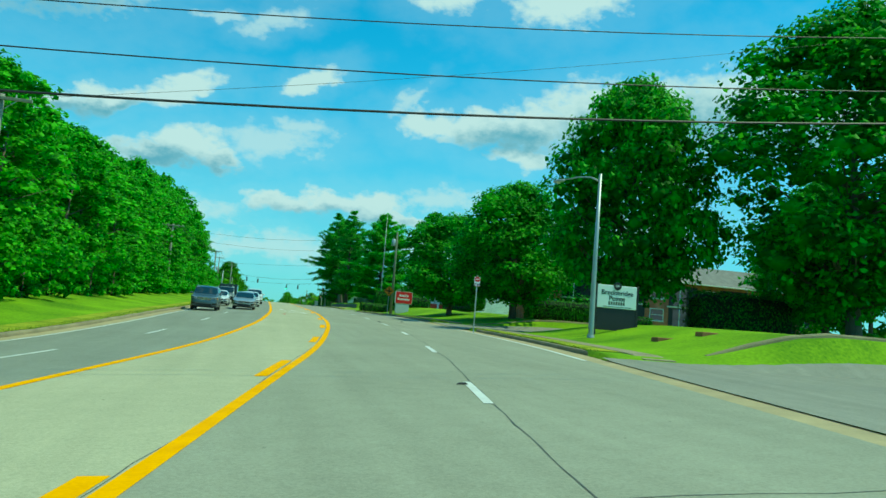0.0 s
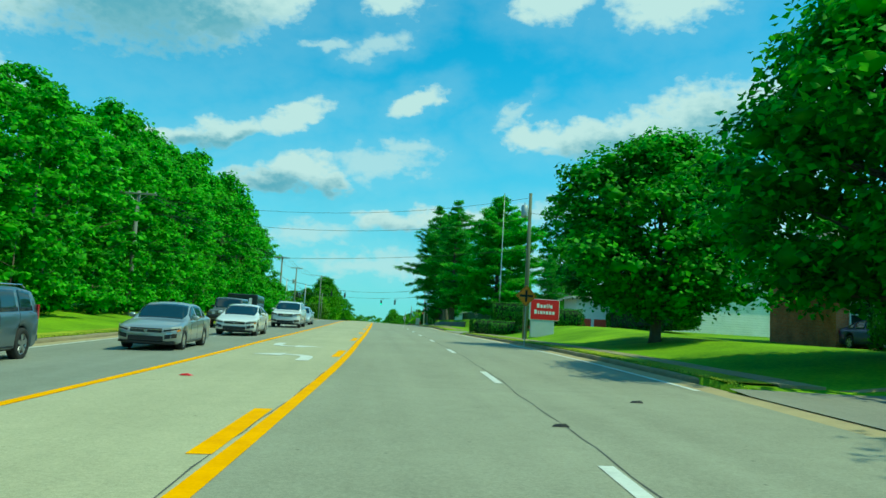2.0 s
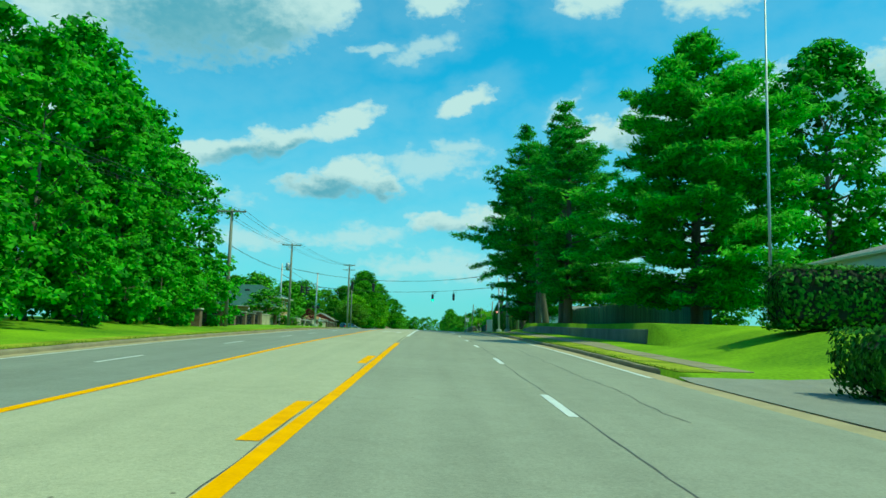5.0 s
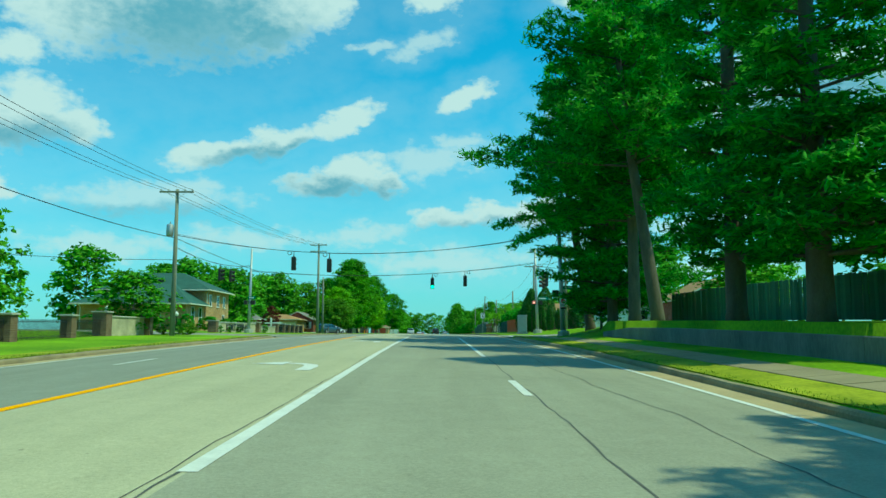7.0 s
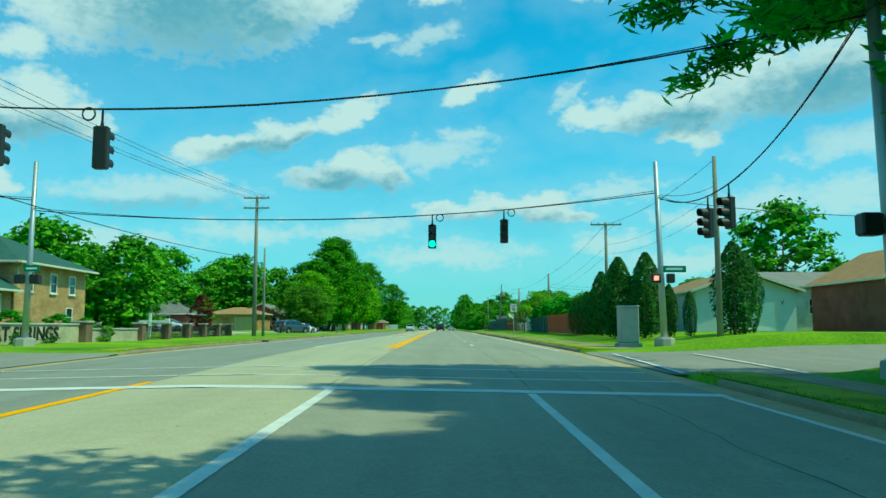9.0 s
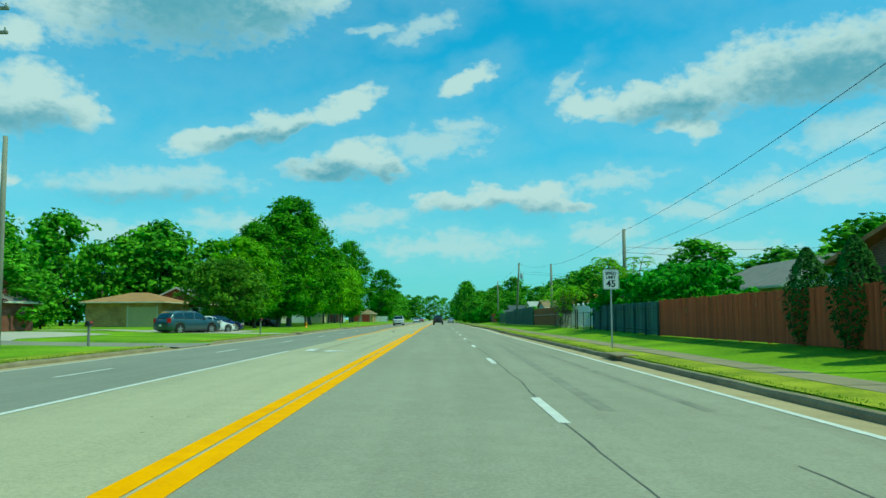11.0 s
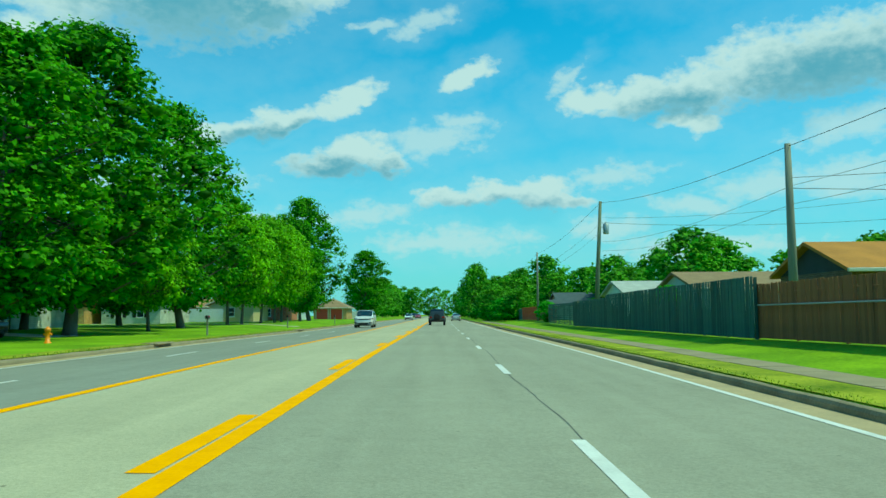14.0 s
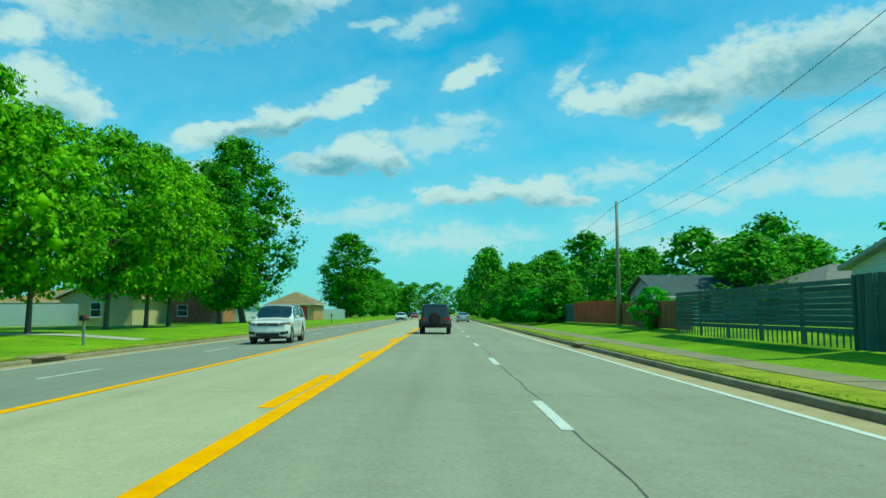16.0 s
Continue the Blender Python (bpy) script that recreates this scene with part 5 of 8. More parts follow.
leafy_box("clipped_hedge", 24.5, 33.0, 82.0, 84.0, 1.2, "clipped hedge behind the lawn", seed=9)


def arborvitae(h, r, seed):
    rng = np.random.default_rng(seed)
    t = thing("arborvitae", "narrow dark green arborvitae shaped like a flame", "conifer")
    n = int(2600 * h / 4 * r / 0.8)
    u = rng.random(n) ** 0.8
    a = rng.uniform(0, 2 * math.pi, n)
    rr = r * np.sin(np.pi * np.clip(u * 0.82 + 0.16, 0, 1)) ** 0.75 * (1 + 0.12 * np.sin(4 * a + 6 * u)) * rng.uniform(0.8, 1.02, n)
    P = np.stack([rr * np.cos(a), rr * np.sin(a), 0.05 + u * h], 1)
    Q = np.stack([np.cos(a), np.sin(a), 0.7 + 0 * a], 1)
    part("trunk", MB().tube([(0, 0, -0.2), (0, 0, h * 0.8)], [0.09, 0.02], 8), M["bark"], t)
    part("foliage", leaf_mesh("foliage", P, Q, 0.17, M["arbor"], seed, aspect=0.5), None, t)
    return t


arb = [proto2 for proto2 in (arborvitae(4.3, 1.0, 5), arborvitae(4.3, 0.72, 6))]
for x, y, s, k in ((13.4, 227.2, 0.98, 0), (14.3, 228.4, 0.9, 0), (12.1, 229.6, 0.5, 1), (11.5, 231.0, 0.62, 1), (11.8, 236.6, 1.1, 0), (10.9, 233.6, 0.95, 1), (10.4, 237.5, 1.1, 0), (11.0, 241.0, 1.08, 0), (10.8, 244.5, 1.0, 0),
                   (11.0, 248.0, 0.8, 0), (11.0, 251.0, 0.75, 0), (11.1, 254.0, 0.7, 0), (11.2, 257.0, 0.68, 0)):
    put(arb[k], x, y, s, 40 * k + 7 * x)
for t in arb:
    for o in (*t.children_recursive, t):
        bpy.data.objects.remove(o)

# flagpole
zb = G(12.9, 140.2)
t = thing("flagpole", "bare grey metal flagpole with a ball finial", "flagpole", (12.9, 140.2, zb))
part("pole", MB().tube([(0, 0, -0.2), (0, 0, 5), (0, 0, 14.8 - zb)], [0.07, 0.06, 0.03], 10), M["galv"], t, smooth=True)
part("finial", MB().loft([[(r * math.cos(a), r * math.sin(a), 14.8 - zb + z) for a in (k * math.pi / 4 for k in range(8))] for r, z in ((0.03, 0), (0.08, 0.06), (0.09, 0.1), (0.06, 0.16), (0.01, 0.19))]), M["galv"], t, smooth=True)

# ---- retaining wall by the pines ----
wall = thing("retaining_wall", "long stained grey concrete retaining wall beside the sidewalk", "wall")
tagged(wall, kind="structure")
y = 146.5
k = 0
while y < 195.9:
    y1 = min(y + 7.3, 196.3)
    zz = [(yy, zr(yy) - 0.35, zr(yy) + 0.74 - 0.35 * smooth(188, 198, yy) + 0.1 * (1 - smooth(146, 160, yy))) for yy in (y + 0.012, y1 - 0.012)]
    mb = MB()
    x0, x1 = 9.55, 9.83
    mb.loft([[(x1 + 0.0, yy, zz_[1]), (x1, yy, zz_[2] - 0.02), (x1 - 0.02, yy, zz_[2]), (x0 + 0.02, yy, zz_[2]), (x0, yy, zz_[2] - 0.02), (x0, yy, zz_[1])] for (yy, *_), zz_ in zip(zz, zz)])
    part("wall_panel", mb, M["wall_grey"], wall)
    y = y1
    k += 1


# ---- fences ----
def fence(y0, y1, x0, x1, h, mat, label, w=0.14, z_drop=0.0, rails_out=False, step=0.0, top=None, wave=0.03, gap=0.006):
    """Upright boards on rails and posts, board by board."""
    t = thing("board_fence", label, "fence")
    rg = random.Random(int(y0))
    L_ = math.hypot(x1 - x0, y1 - y0)
    n = int(L_ / w)
    ang = math.degrees(math.atan2(y1 - y0, x1 - x0))
    meshes = []
    for k in range(4):
        hh = h * (1 + wave * (k - 1.5) / 1.5 * 0.35)
        mb = MB().loft([[(0, -0.01, z), (w - gap, -0.01, z), (w - gap, 0.01, z), (0, 0.01, z)] for z in (0.04, hh - 0.03)] + [[(0.02, -0.01, hh), (w - gap - 0.02, -0.01, hh), (w - gap - 0.02, 0.01, hh), (0.02, 0.01, hh)]])
        meshes.append(mb.mesh("board", M[mat]))
    for i in range(n):
        u = i / n
        x, y = x0 + (x1 - x0) * u, y0 + (y1 - y0) * u
        o = new("board", meshes[rg.randrange(4)])
        o.parent = t
        o.matrix_basis = pose(x, y, G(x, y) + z_drop + step * math.floor(u * 4), rg.uniform(-0.8, 0.8), rg.uniform(-0.7, 0.7), ang)
    out = 0.05 if rails_out else -0.05
    m = max(1, int(L_ / 2.4))
    d = Vector(((x1 - x0) / L_, (y1 - y0) / L_, 0))
    nrm = Vector((-d.y, d.x, 0)) * out
    for i in range(m + 1):
        p = Vector((x0, y0, 0)).lerp(Vector((x1, y1, 0)), i / m) + nrm * 1.5
        z = G(p.x, p.y) + z_drop
        part("post", MB().box(p.x - 0.045, p.x + 0.045, p.y - 0.045, p.y + 0.045, z - 0.2, z + h - 0.05), M[mat], t)
    for zz in (0.3, h - 0.3):
        part("rail", MB().tube([(Vector((x0, y0, G(x0, y0) + zz)) + nrm * 0.7), (Vector((x1, y1, G(x1, y1) + zz)) + nrm * 0.7)], 0.04, 4), M[mat], t)
    return t


fence(252.0, 271.8, 11.0, 10.75, 1.75, "fence_red", "tall red-brown stained board fence above the verge")
fence(271.8, 290.4, 10.75, 11.2, 1.7, "fence_grey", "weathered grey-green board fence with its posts showing", rails_out=True)
fence(290.6, 307.6, 12.2, 12.2, 1.75, "fence_white", "white vinyl panel fence behind a wire fence", w=0.2, gap=0.002)
fence(307.6, 323.8, 11.5, 10.75, 1.85, "fence_brown", "brown board fence with a sloping top")
fence(323.6, 347.0, 10.6, 10.5, 2.15, "fence_grey", "tall dark grey-green board fence close to the sidewalk", wave=0.008, gap=0.003)
fence(347.0, 359.4, 10.5, 10.5, 1.95, "fence_grey", "dark grey-green board fence stepped down beside the sidewalk", wave=0.008, gap=0.003)
fence(375.5, 392.0, 11.4, 11.8, 1.45, "fence_brown", "dark brown low board fence")
fence(392.0, 408.0, 11.8, 11.5, 1.7, "fence_red", "red-brown board fence half hidden by trees")
fence(408.0, 420.0, 11.5, 11.5, 1.6, "fence_grey", "grey board fence half hidden by trees")
fence(160.0, 203.0, 17.5, 15.6, 1.9, "fence_grey", "dark shaded board fence behind the pine trees", w=0.2)
t = thing("pipe_rail", "thin pale steel pipe rail fixed along a brown board fence", "rail")
part("pipe", MB().tube([(11.38, 308.0, G(11.4, 308) + 1.15), (10.66, 323.4, G(10.7, 323.4) + 1.15)], 0.025, 8), M["galv"], t, smooth=True)
for u_ in (0.02, 0.35, 0.68, 0.98):
    xx, yy = 11.38 - 0.72 * u_, 308.0 + 15.4 * u_
    part("bracket", MB().box(xx, xx + 0.1, yy - 0.03, yy + 0.03, G(xx, yy) + 1.12, G(xx, yy) + 1.18), M["galv"], t)
# horizontal slat fence
t = thing("slat_fence", "dark grey fence of horizontal boards on short posts", "fence")
for i in range(6):
    y = 359.8 + i * 3.1
    part("post", MB().box(10.75, 10.84, y - 0.05, y + 0.05, G(10.8, y) - 0.2, G(10.8, y) + 1.85), M["fence_grey"], t)
    if i < 5:
        for k in range(9):
            z = G(10.8, y) + 0.38 + k * 0.165
            part("slat", MB().box(10.68, 10.71 + 0.01 * (k % 2), y, y + 3.08, z, z + 0.14), M["fence_grey"], t)
        for j in range(8):
            yy = y + 0.2 + j * 0.36
            part("picket", MB().box(10.72, 10.745, yy, yy + 0.07, G(10.8, y), G(10.8, y) + 0.42), M["fence_grey"], t)


def wire_mesh(a, b, h, pitch=0.22):
    """Diagonal wire mesh between two points on the ground."""
    mb = MB()
    a, b = Vector(a), Vector(b)
    L_ = (b - a).length
    d = (b - a) / L_
    n = int((L_ + h) / pitch)
    for s in (0, 1):
        for i in range(n):
            u0, z0 = i * pitch - h, 0.0
            u1, z1 = i * pitch, h
            if u0 < 0:
                z0, u0 = -u0, 0.0
            if u1 > L_:
                z1, u1 = h - (u1 - L_), L_
            if u1 <= u0:
                continue
            if s:
                u0, u1 = L_ - u0, L_ - u1
            mb.tube([a + d * u0 + Vector((0, 0, z0)), a + d * u1 + Vector((0, 0, z1))], 0.004, 3, caps=False)
    return mb


t = thing("chain_link_fence", "low chain link fence with dark steel posts before a white fence", "fence")
ys = [290.6 + 2.85 * i for i in range(7)]
for i, y in enumerate(ys):
    x = 10.95
    part("post", MB().tube([(x, y, G(x, y) - 0.2), (x, y, G(x, y) + 1.32)], 0.032, 8), M["iron"], t)
    if i + 1 < len(ys):
        part("rail", MB().tube([(x, y, G(x, y) + 1.27), (x, ys[i + 1], G(x, ys[i + 1]) + 1.27)], 0.022, 6), M["iron"], t)
        part("mesh_panel", wire_mesh((x, y, G(x, y) + 0.03), (x, ys[i + 1], G(x, ys[i + 1]) + 0.03), 1.2), M["galv"], t, "diamond wire mesh")
for y in (295.8, 296.7):
    part("gate_post", MB().tube([(10.9, y, G(10.9, y) - 0.2), (10.9, y, G(10.9, y) + 1.55)], 0.045, 8), M["iron"], t)
for i in range(7):
    y = 290.6 + 2.42 * i
    solid("fence_cap", MB().loft([[(12.2 + sx * r, y + sy * r, G(12.2, y) + z) for sx, sy in ((-1, -1), (1, -1), (1, 1), (-1, 1))] for r, z in ((0.075, -0.2), (0.075, 1.85), (0.095, 1.86), (0.095, 1.9), (0.02, 2.0))]), M["fence_white"], "white vinyl fence post with a pointed cap", "fence post", group="white fence posts")


# ---- vehicles ----
def paint(name, c, metal=0.3, rough=0.35):
    return material(name, c, rough, metal, vary=0.04, bump=0, scale=1, coat=0.8)


M["paint_steel"] = paint("steel_blue_car_paint", (0.10, 0.15, 0.19), 0.5)
M["paint_white"] = paint("white_car_paint", (0.72, 0.74, 0.74), 0.0)
M["paint_silver"] = paint("silver_car_paint", (0.42, 0.45, 0.45), 0.6)
M["paint_grey"] = paint("grey_green_car_paint", (0.17, 0.19, 0.18), 0.4)
M["paint_black"] = paint("black_car_paint", (0.012, 0.013, 0.015), 0.2)
M["paint_dark"] = paint("dark_grey_car_paint", (0.035, 0.038, 0.042), 0.3)
M["paint_red"] = paint("red_car_paint", (0.45, 0.015, 0.012), 0.1)
M["paint_blue"] = paint("deep_blue_car_paint", (0.012, 0.02, 0.14), 0.4)
M["paint_teal"] = paint("teal_grey_car_paint", (0.05, 0.10, 0.12), 0.5)
M["paint_pale"] = paint("pale_silver_blue_paint", (0.44, 0.52, 0.56), 0.4)
M["rubber"] = material("tyre_rubber", (0.018, 0.018, 0.018), 0.85, vary=0.2, bump=0.1)
M["alloy"] = material("alloy_rim", (0.5, 0.51, 0.52), 0.3, 0.85, vary=0.08, bump=0)
M["lamp_clear"] = glass("clear_headlamp", (0.55, 0.56, 0.56))
M["lamp_red"] = glass("red_tail_lamp", (0.35, 0.01, 0.01))
M["lamp_amber"] = glass("amber_lamp", (0.6, 0.2, 0.01))
M["car_glass"] = glass("car_glass", (0.012, 0.03, 0.04))
M["chrome"] = material("chrome_trim", (0.6, 0.6, 0.6), 0.15, 0.95, vary=0.03, bump=0)


def wheel(parent, x, y, r, w, out, rim_mat="alloy"):
    t = part("wheel", MB().disc((x - out * w * 0.3, y, r), (out, 0, 0), r * 0.3, w * 0.5, 12), M["black"], parent)
    rings = []
    for ax, rr in ((0.0, 0.66), (0.0, 0.93), (0.12, 1.0), (0.5, 1.0), (0.88, 1.0), (1.0, 0.93), (1.0, 0.66), (0.8, 0.62)):
        rings.append([(x - out * w / 2 + out * w * ax, y + r * rr * math.cos(a), r + r * rr * math.sin(a)) for a in (2 * math.pi * k / 20 for k in range(20))])
    part("tyre", MB().loft(rings, True, True), M["rubber"], t, smooth=True)
    mb = MB().disc((x + out * w * 0.32, y, r), (out, 0, 0), r * 0.2, 0.03, 12)
    for k in range(5):
        a = 2 * math.pi * k / 5 + 0.3
        c, s = math.cos(a), math.sin(a)
        xo = x + out * w * 0.34
        wd = r * 0.1
        mb.loft([[(xo, y + q * c - n * s, r + q * s + n * c) for q, n in ((r * 0.1, -wd), (r * 0.64, -wd * 1.5), (r * 0.64, wd * 1.5), (r * 0.1, wd))], [(xo + out * 0.025, y + q * c - n * s, r + q * s + n * c) for q, n in ((r * 0.1, -wd), (r * 0.64, -wd * 1.2), (r * 0.64, wd * 1.2), (r * 0.1, wd))]])
    mb.tube([(xo, y + r * 0.64 * math.cos(a), r + r * 0.64 * math.sin(a)) for a in (2 * math.pi * k / 20 for k in range(21))], 0.022, 5)
    part("rim", mb, M[rim_mat], t)
    return t


def car(name, label, x, y, rz, mat, top, W=1.8, wr=0.33, wb=2.7, fo=0.9, belt=(0.88, 0.98), nose=0.62, tail=0.9, glass_y=(), doors=(), clear=0.2, tumble=0.2, soft=0.07, roof_mat=None, kind="car", spare=False, bars=False, chrome=False, rails=False, round_lamps=False, z=None):
    """A car with its nose at y = 0 pointing to -y, its middle on x = 0; top is its outline from the side."""
    zz = (road_z(x - xr(y), y) if z is None else z)
    t = thing(name, label, kind, (x, y, zz), rz)
    if z is None:
        sl = math.degrees(math.atan((zr(y + 2) - zr(y - 2)) / 4))
        t.matrix_world = pose(x, y, zz, sl * math.cos(radians(rz)), 0, rz)
    L, H = top[-1][0], max(q[1] for q in top)
    hw, ar = W / 2, wr * 1.15
    w1, w2 = fo, fo + wb
    cowl, roof_a, roof_b, deck = glass_y
    pin = 0.06 if bars else 0.2
    # side outline, rounded
    fy = np.linspace(-0.4, L + 0.4, 700)
    fz = np.interp(fy, [q[0] for q in top], [q[1] for q in top])
    k = np.exp(-0.5 * (np.arange(-60, 61) * (fy[1] - fy[0]) / soft) ** 2)
    fz = np.convolve(np.pad(fz, 60, mode="edge"), k / k.sum(), mode="valid")

    def half_width(yy):
        return hw * (1 - pin * max(0, 1 - yy / 0.6) ** 2.5 - 0.11 * max(0, 1 - (L - yy) / 0.45) ** 2.5)

    def nose_y(f):
        return 0.6 * (1 - min(1.0, (1 - f) / pin) ** 0.4)

    def tail_y(f):
        return L - 0.45 * (1 - min(1.0, (1 - f) / 0.11) ** 0.4)

    def section(yy):
        """Half a cross-section: thirteen points from the middle of the floor to the middle of the top."""
        tz, w = float(np.interp(yy, fy, fz)), half_width(yy)
        bt = clear + 0.1 * max(0, 1 - yy / 0.35) + 0.12 * max(0, 1 - (L - yy) / 0.4)
        for c in (w1, w2):
            if abs(yy - c) < ar:
                bt = max(bt, wr + math.sqrt(ar * ar - (yy - c) ** 2))
        bt = min(bt, tz - 0.12)
        bz = belt[0] + (belt[1] - belt[0]) * (yy - cowl) / (deck - cowl)
        up = smooth(0.02, 0.3, tz - bz)
        bz = max(bt + 0.05, min(bz, tz - 0.05))
        g = tz - bz
        wr_ = w * 0.945 - tumble * min(1.0, g / max(0.1, H - belt[0]))
        we = w * 0.76 * (1 - up) + wr_ * up
        ze = tz - (0.014 * (1 - up) + 0.055 * up)
        low, mid = [(0, bt), (w * 0.88, bt), (w * 0.975, bt + 0.05)], bt + 0.45 * (bz - bt)
        body_ = [(w, mid), (w * 0.99, bz - 0.1 * (bz - bt)), (w * 0.968, bz - 0.015), (w * 0.945, bz)]
        a7, a8 = 0.36, 0.74
        bow_ = 0.018 * up + 0.05 * (1 - up)
        p7 = (w * 0.945 + (we - w * 0.945) * a7 + bow_ * 0.7, bz + (ze - bz) * (a7 + 0.15 * (1 - up)))
        p8 = (w * 0.945 + (we - w * 0.945) * a8 + bow_ * 0.6, bz + (ze - bz) * (a8 + 0.14 * (1 - up)))
        return low + body_ + [p7, p8, (we, ze), (we * 0.86, tz - 0.018 * up - 0.006), (we * 0.45, tz + 0.004), (0, tz + 0.008)]

    ys = set(np.linspace(0.0, 0.3, 7)) | set(np.linspace(0.3, L - 0.3, 44)) | set(np.linspace(L - 0.3, L, 7))
    for c in (w1, w2):
        ys |= {c + ar * math.cos(math.pi * j / 10) for j in range(11)} | {c - ar - 0.004, c + ar + 0.004}
    rings = []
    for yy in sorted(v for v in ys if 0 <= v <= L):
        h = section(yy)
        rings.append([(-a, yy, c) for a, c in h] + [(a, yy, c) for a, c in h[11:0:-1]])
    part("body", MB().loft(rings), mat, t, smooth=True)

    def at(yy, v):
        """A point of the skin: v runs from 0 at the floor to 12 at the top and on to 24."""
        h, sgn = section(yy), -1.0
        if v > 12:
            v, sgn = 24 - v, 1.0
        i = min(11, int(v))
        f = v - i
        return Vector((sgn * (h[i][0] * (1 - f) + h[i + 1][0] * f), yy, h[i][1] * (1 - f) + h[i + 1][1] * f))

    def patch(y0, y1, v0, v1, off=0.007, n=8, m=6, slant=0.0):
        """A thin shell that follows the skin between two stations and two heights."""
        outer, inner = [], []
        for i in range(n + 1):
            for j in range(m + 1):
                v = v0 + (v1 - v0) * j / m
                yy = y0 + (y1 - y0) * i / n + slant * (j / m)
                p = at(yy, v)
                nr = (at(min(L, yy + 0.02), v) - at(max(0, yy - 0.02), v)).cross(at(yy, min(23.9, v + 0.1)) - at(yy, max(0.1, v - 0.1)))
                nr = -nr.normalized() if nr.length > 1e-9 else Vector((0, 0, 1))
                outer.append(p + nr * off)
                inner.append(p - nr * 0.01)
        w_ = m + 1
        mb = MB()
        q = [(i * w_ + j, (i + 1) * w_ + j, (i + 1) * w_ + j + 1, i * w_ + j + 1) for i in range(n) for j in range(m)]
        o = len(outer)
        rim = [i * w_ for i in range(n)] + [n * w_ + j for j in range(m)] + [i * w_ + m for i in range(n, 0, -1)] + [j for j in range(m, 0, -1)]
        f = [c[::-1] for c in q] + [tuple(v + o for v in c) for c in q] + [(rim[i], rim[(i + 1) % len(rim)], rim[(i + 1) % len(rim)] + o, rim[i] + o) for i in range(len(rim))]
        return mb.add(outer + inner, f)

    def bow(f0, f1, z0, z1, out=0.012, back=False, n=6, skew=0.0):
        """A plate that follows the rounded nose or tail between two fractions of the half width."""
        secs = []
        for j in range(n + 1):
            f = f0 + (f1 - f0) * j / n
            yy = tail_y(abs(f)) + out if back else nose_y(abs(f)) - out
            yi = yy - 0.1 if back else yy + 0.1
            dz = skew * j / n
            secs.append([(f * hw, yy, z0 + dz), (f * hw, yi, z0 + dz), (f * hw, yi, z1 + dz), (f * hw, yy, z1 + dz)])
        return MB().loft(secs)

    glz = M["car_glass"]
    part("windscreen", patch(cowl + 0.06, roof_a - 0.04, 9.25, 14.75, 0.006, 8, 10), glz, t, smooth=True)
    part("rear_window", patch(roof_b + 0.06, deck - 0.06, 9.4, 14.6, 0.006, 8, 10), glz, t, smooth=True)
    if roof_mat:
        part("hard_top", patch(roof_a - 0.02, roof_b, 8.9, 15.1, 0.012, 6, 10), roof_mat, t, smooth=True)
    for s in (-1, 1):
        V = (lambda v: v) if s < 0 else (lambda v: 24 - v)
        for a, b in zip(doors, doors[1:]):
            part("side_window", patch(a + 0.035, b - 0.035, V(6.15), V(8.75), 0.006, 8, 5), glz, t, smooth=True)
        for a in doors[:-1] if len(doors) > 2 else doors:
            part("door_seam", patch(a - 0.006, a + 0.006, V(2.2), V(5.9), 0.004, 1, 6), M["black"], t)
        for a, b in zip(doors, doors[1:]):
            if b - a > 0.6:
                part("door_handle", patch(b - 0.26, b - 0.08, V(4.55), V(4.85), 0.03, 3, 1), M["chrome"] if chrome else mat, t)
        part("sill", patch(w1 + ar + 0.03, w2 - ar - 0.03, V(1.1), V(2.1), 0.012, 6, 2), M["black"], t, "dark sill")
        mir = at(doors[0] + 0.12, V(6.3))
        part("mirror", MB().loft([[(mir.x + s * (0.02 + 0.11 * (1 + c_)), mir.y + dy + 0.03 * c_ * c_, mir.z + 0.06 + 0.075 * sc * s_) for c_, s_ in ((math.cos(g), math.sin(g)) for g in (2 * math.pi * j / 10 for j in range(10)))] for dy, sc in ((-0.06, 0.55), (-0.03, 0.95), (0.04, 1.0), (0.06, 0.9))]), M["black"] if bars else mat, t, smooth=True)
        if bars:
            lamp = part("headlight", MB().disc((s * hw * 0.62, 0.03, nose - 0.12), (0, -1, 0), 0.095, 0.06, 18), M["lamp_clear"], t, "round clear headlamp")
            for c in (w1, w2):
                mb = MB()
                arc = [(c + (ar + 0.05) * math.cos(g), wr + (ar + 0.02) * math.sin(g)) for g in (math.pi * j / 8 for j in range(9))]
                mb.loft([[(s * (hw - 0.1), q_, z_), (s * (hw + 0.11), q_, z_ - 0.02), (s * (hw + 0.11), q_, z_ + 0.03), (s * (hw - 0.1), q_, z_ + 0.07)] for q_, z_ in arc])
                part("fender", mb, M["black"], t, "black wheel arch")
            part("side_step", MB().tube([(s * (hw + 0.02), w1 + ar, clear), (s * (hw + 0.02), w2 - ar, clear)], 0.045, 8), M["black"], t)
        elif round_lamps:
            lamp = part("headlight", MB().disc((s * hw * 0.68, 0.34, nose + 0.03), (s * 0.25, -1, 0.35), 0.135, 0.05, 20, 0.11), M["lamp_clear"], t, "round clear headlamp")
        else:
            lamp = part("headlight", bow(s * 0.54, s * 0.985, nose - 0.13, nose - 0.01, 0.014, skew=0.08, n=10), M["lamp_clear"], t, "swept-back clear headlamp")
            part("lamp_trim", bow(s * 0.56, s * 0.97, nose - 0.1, nose - 0.055, 0.018, skew=0.07, n=10), M["black"], lamp)
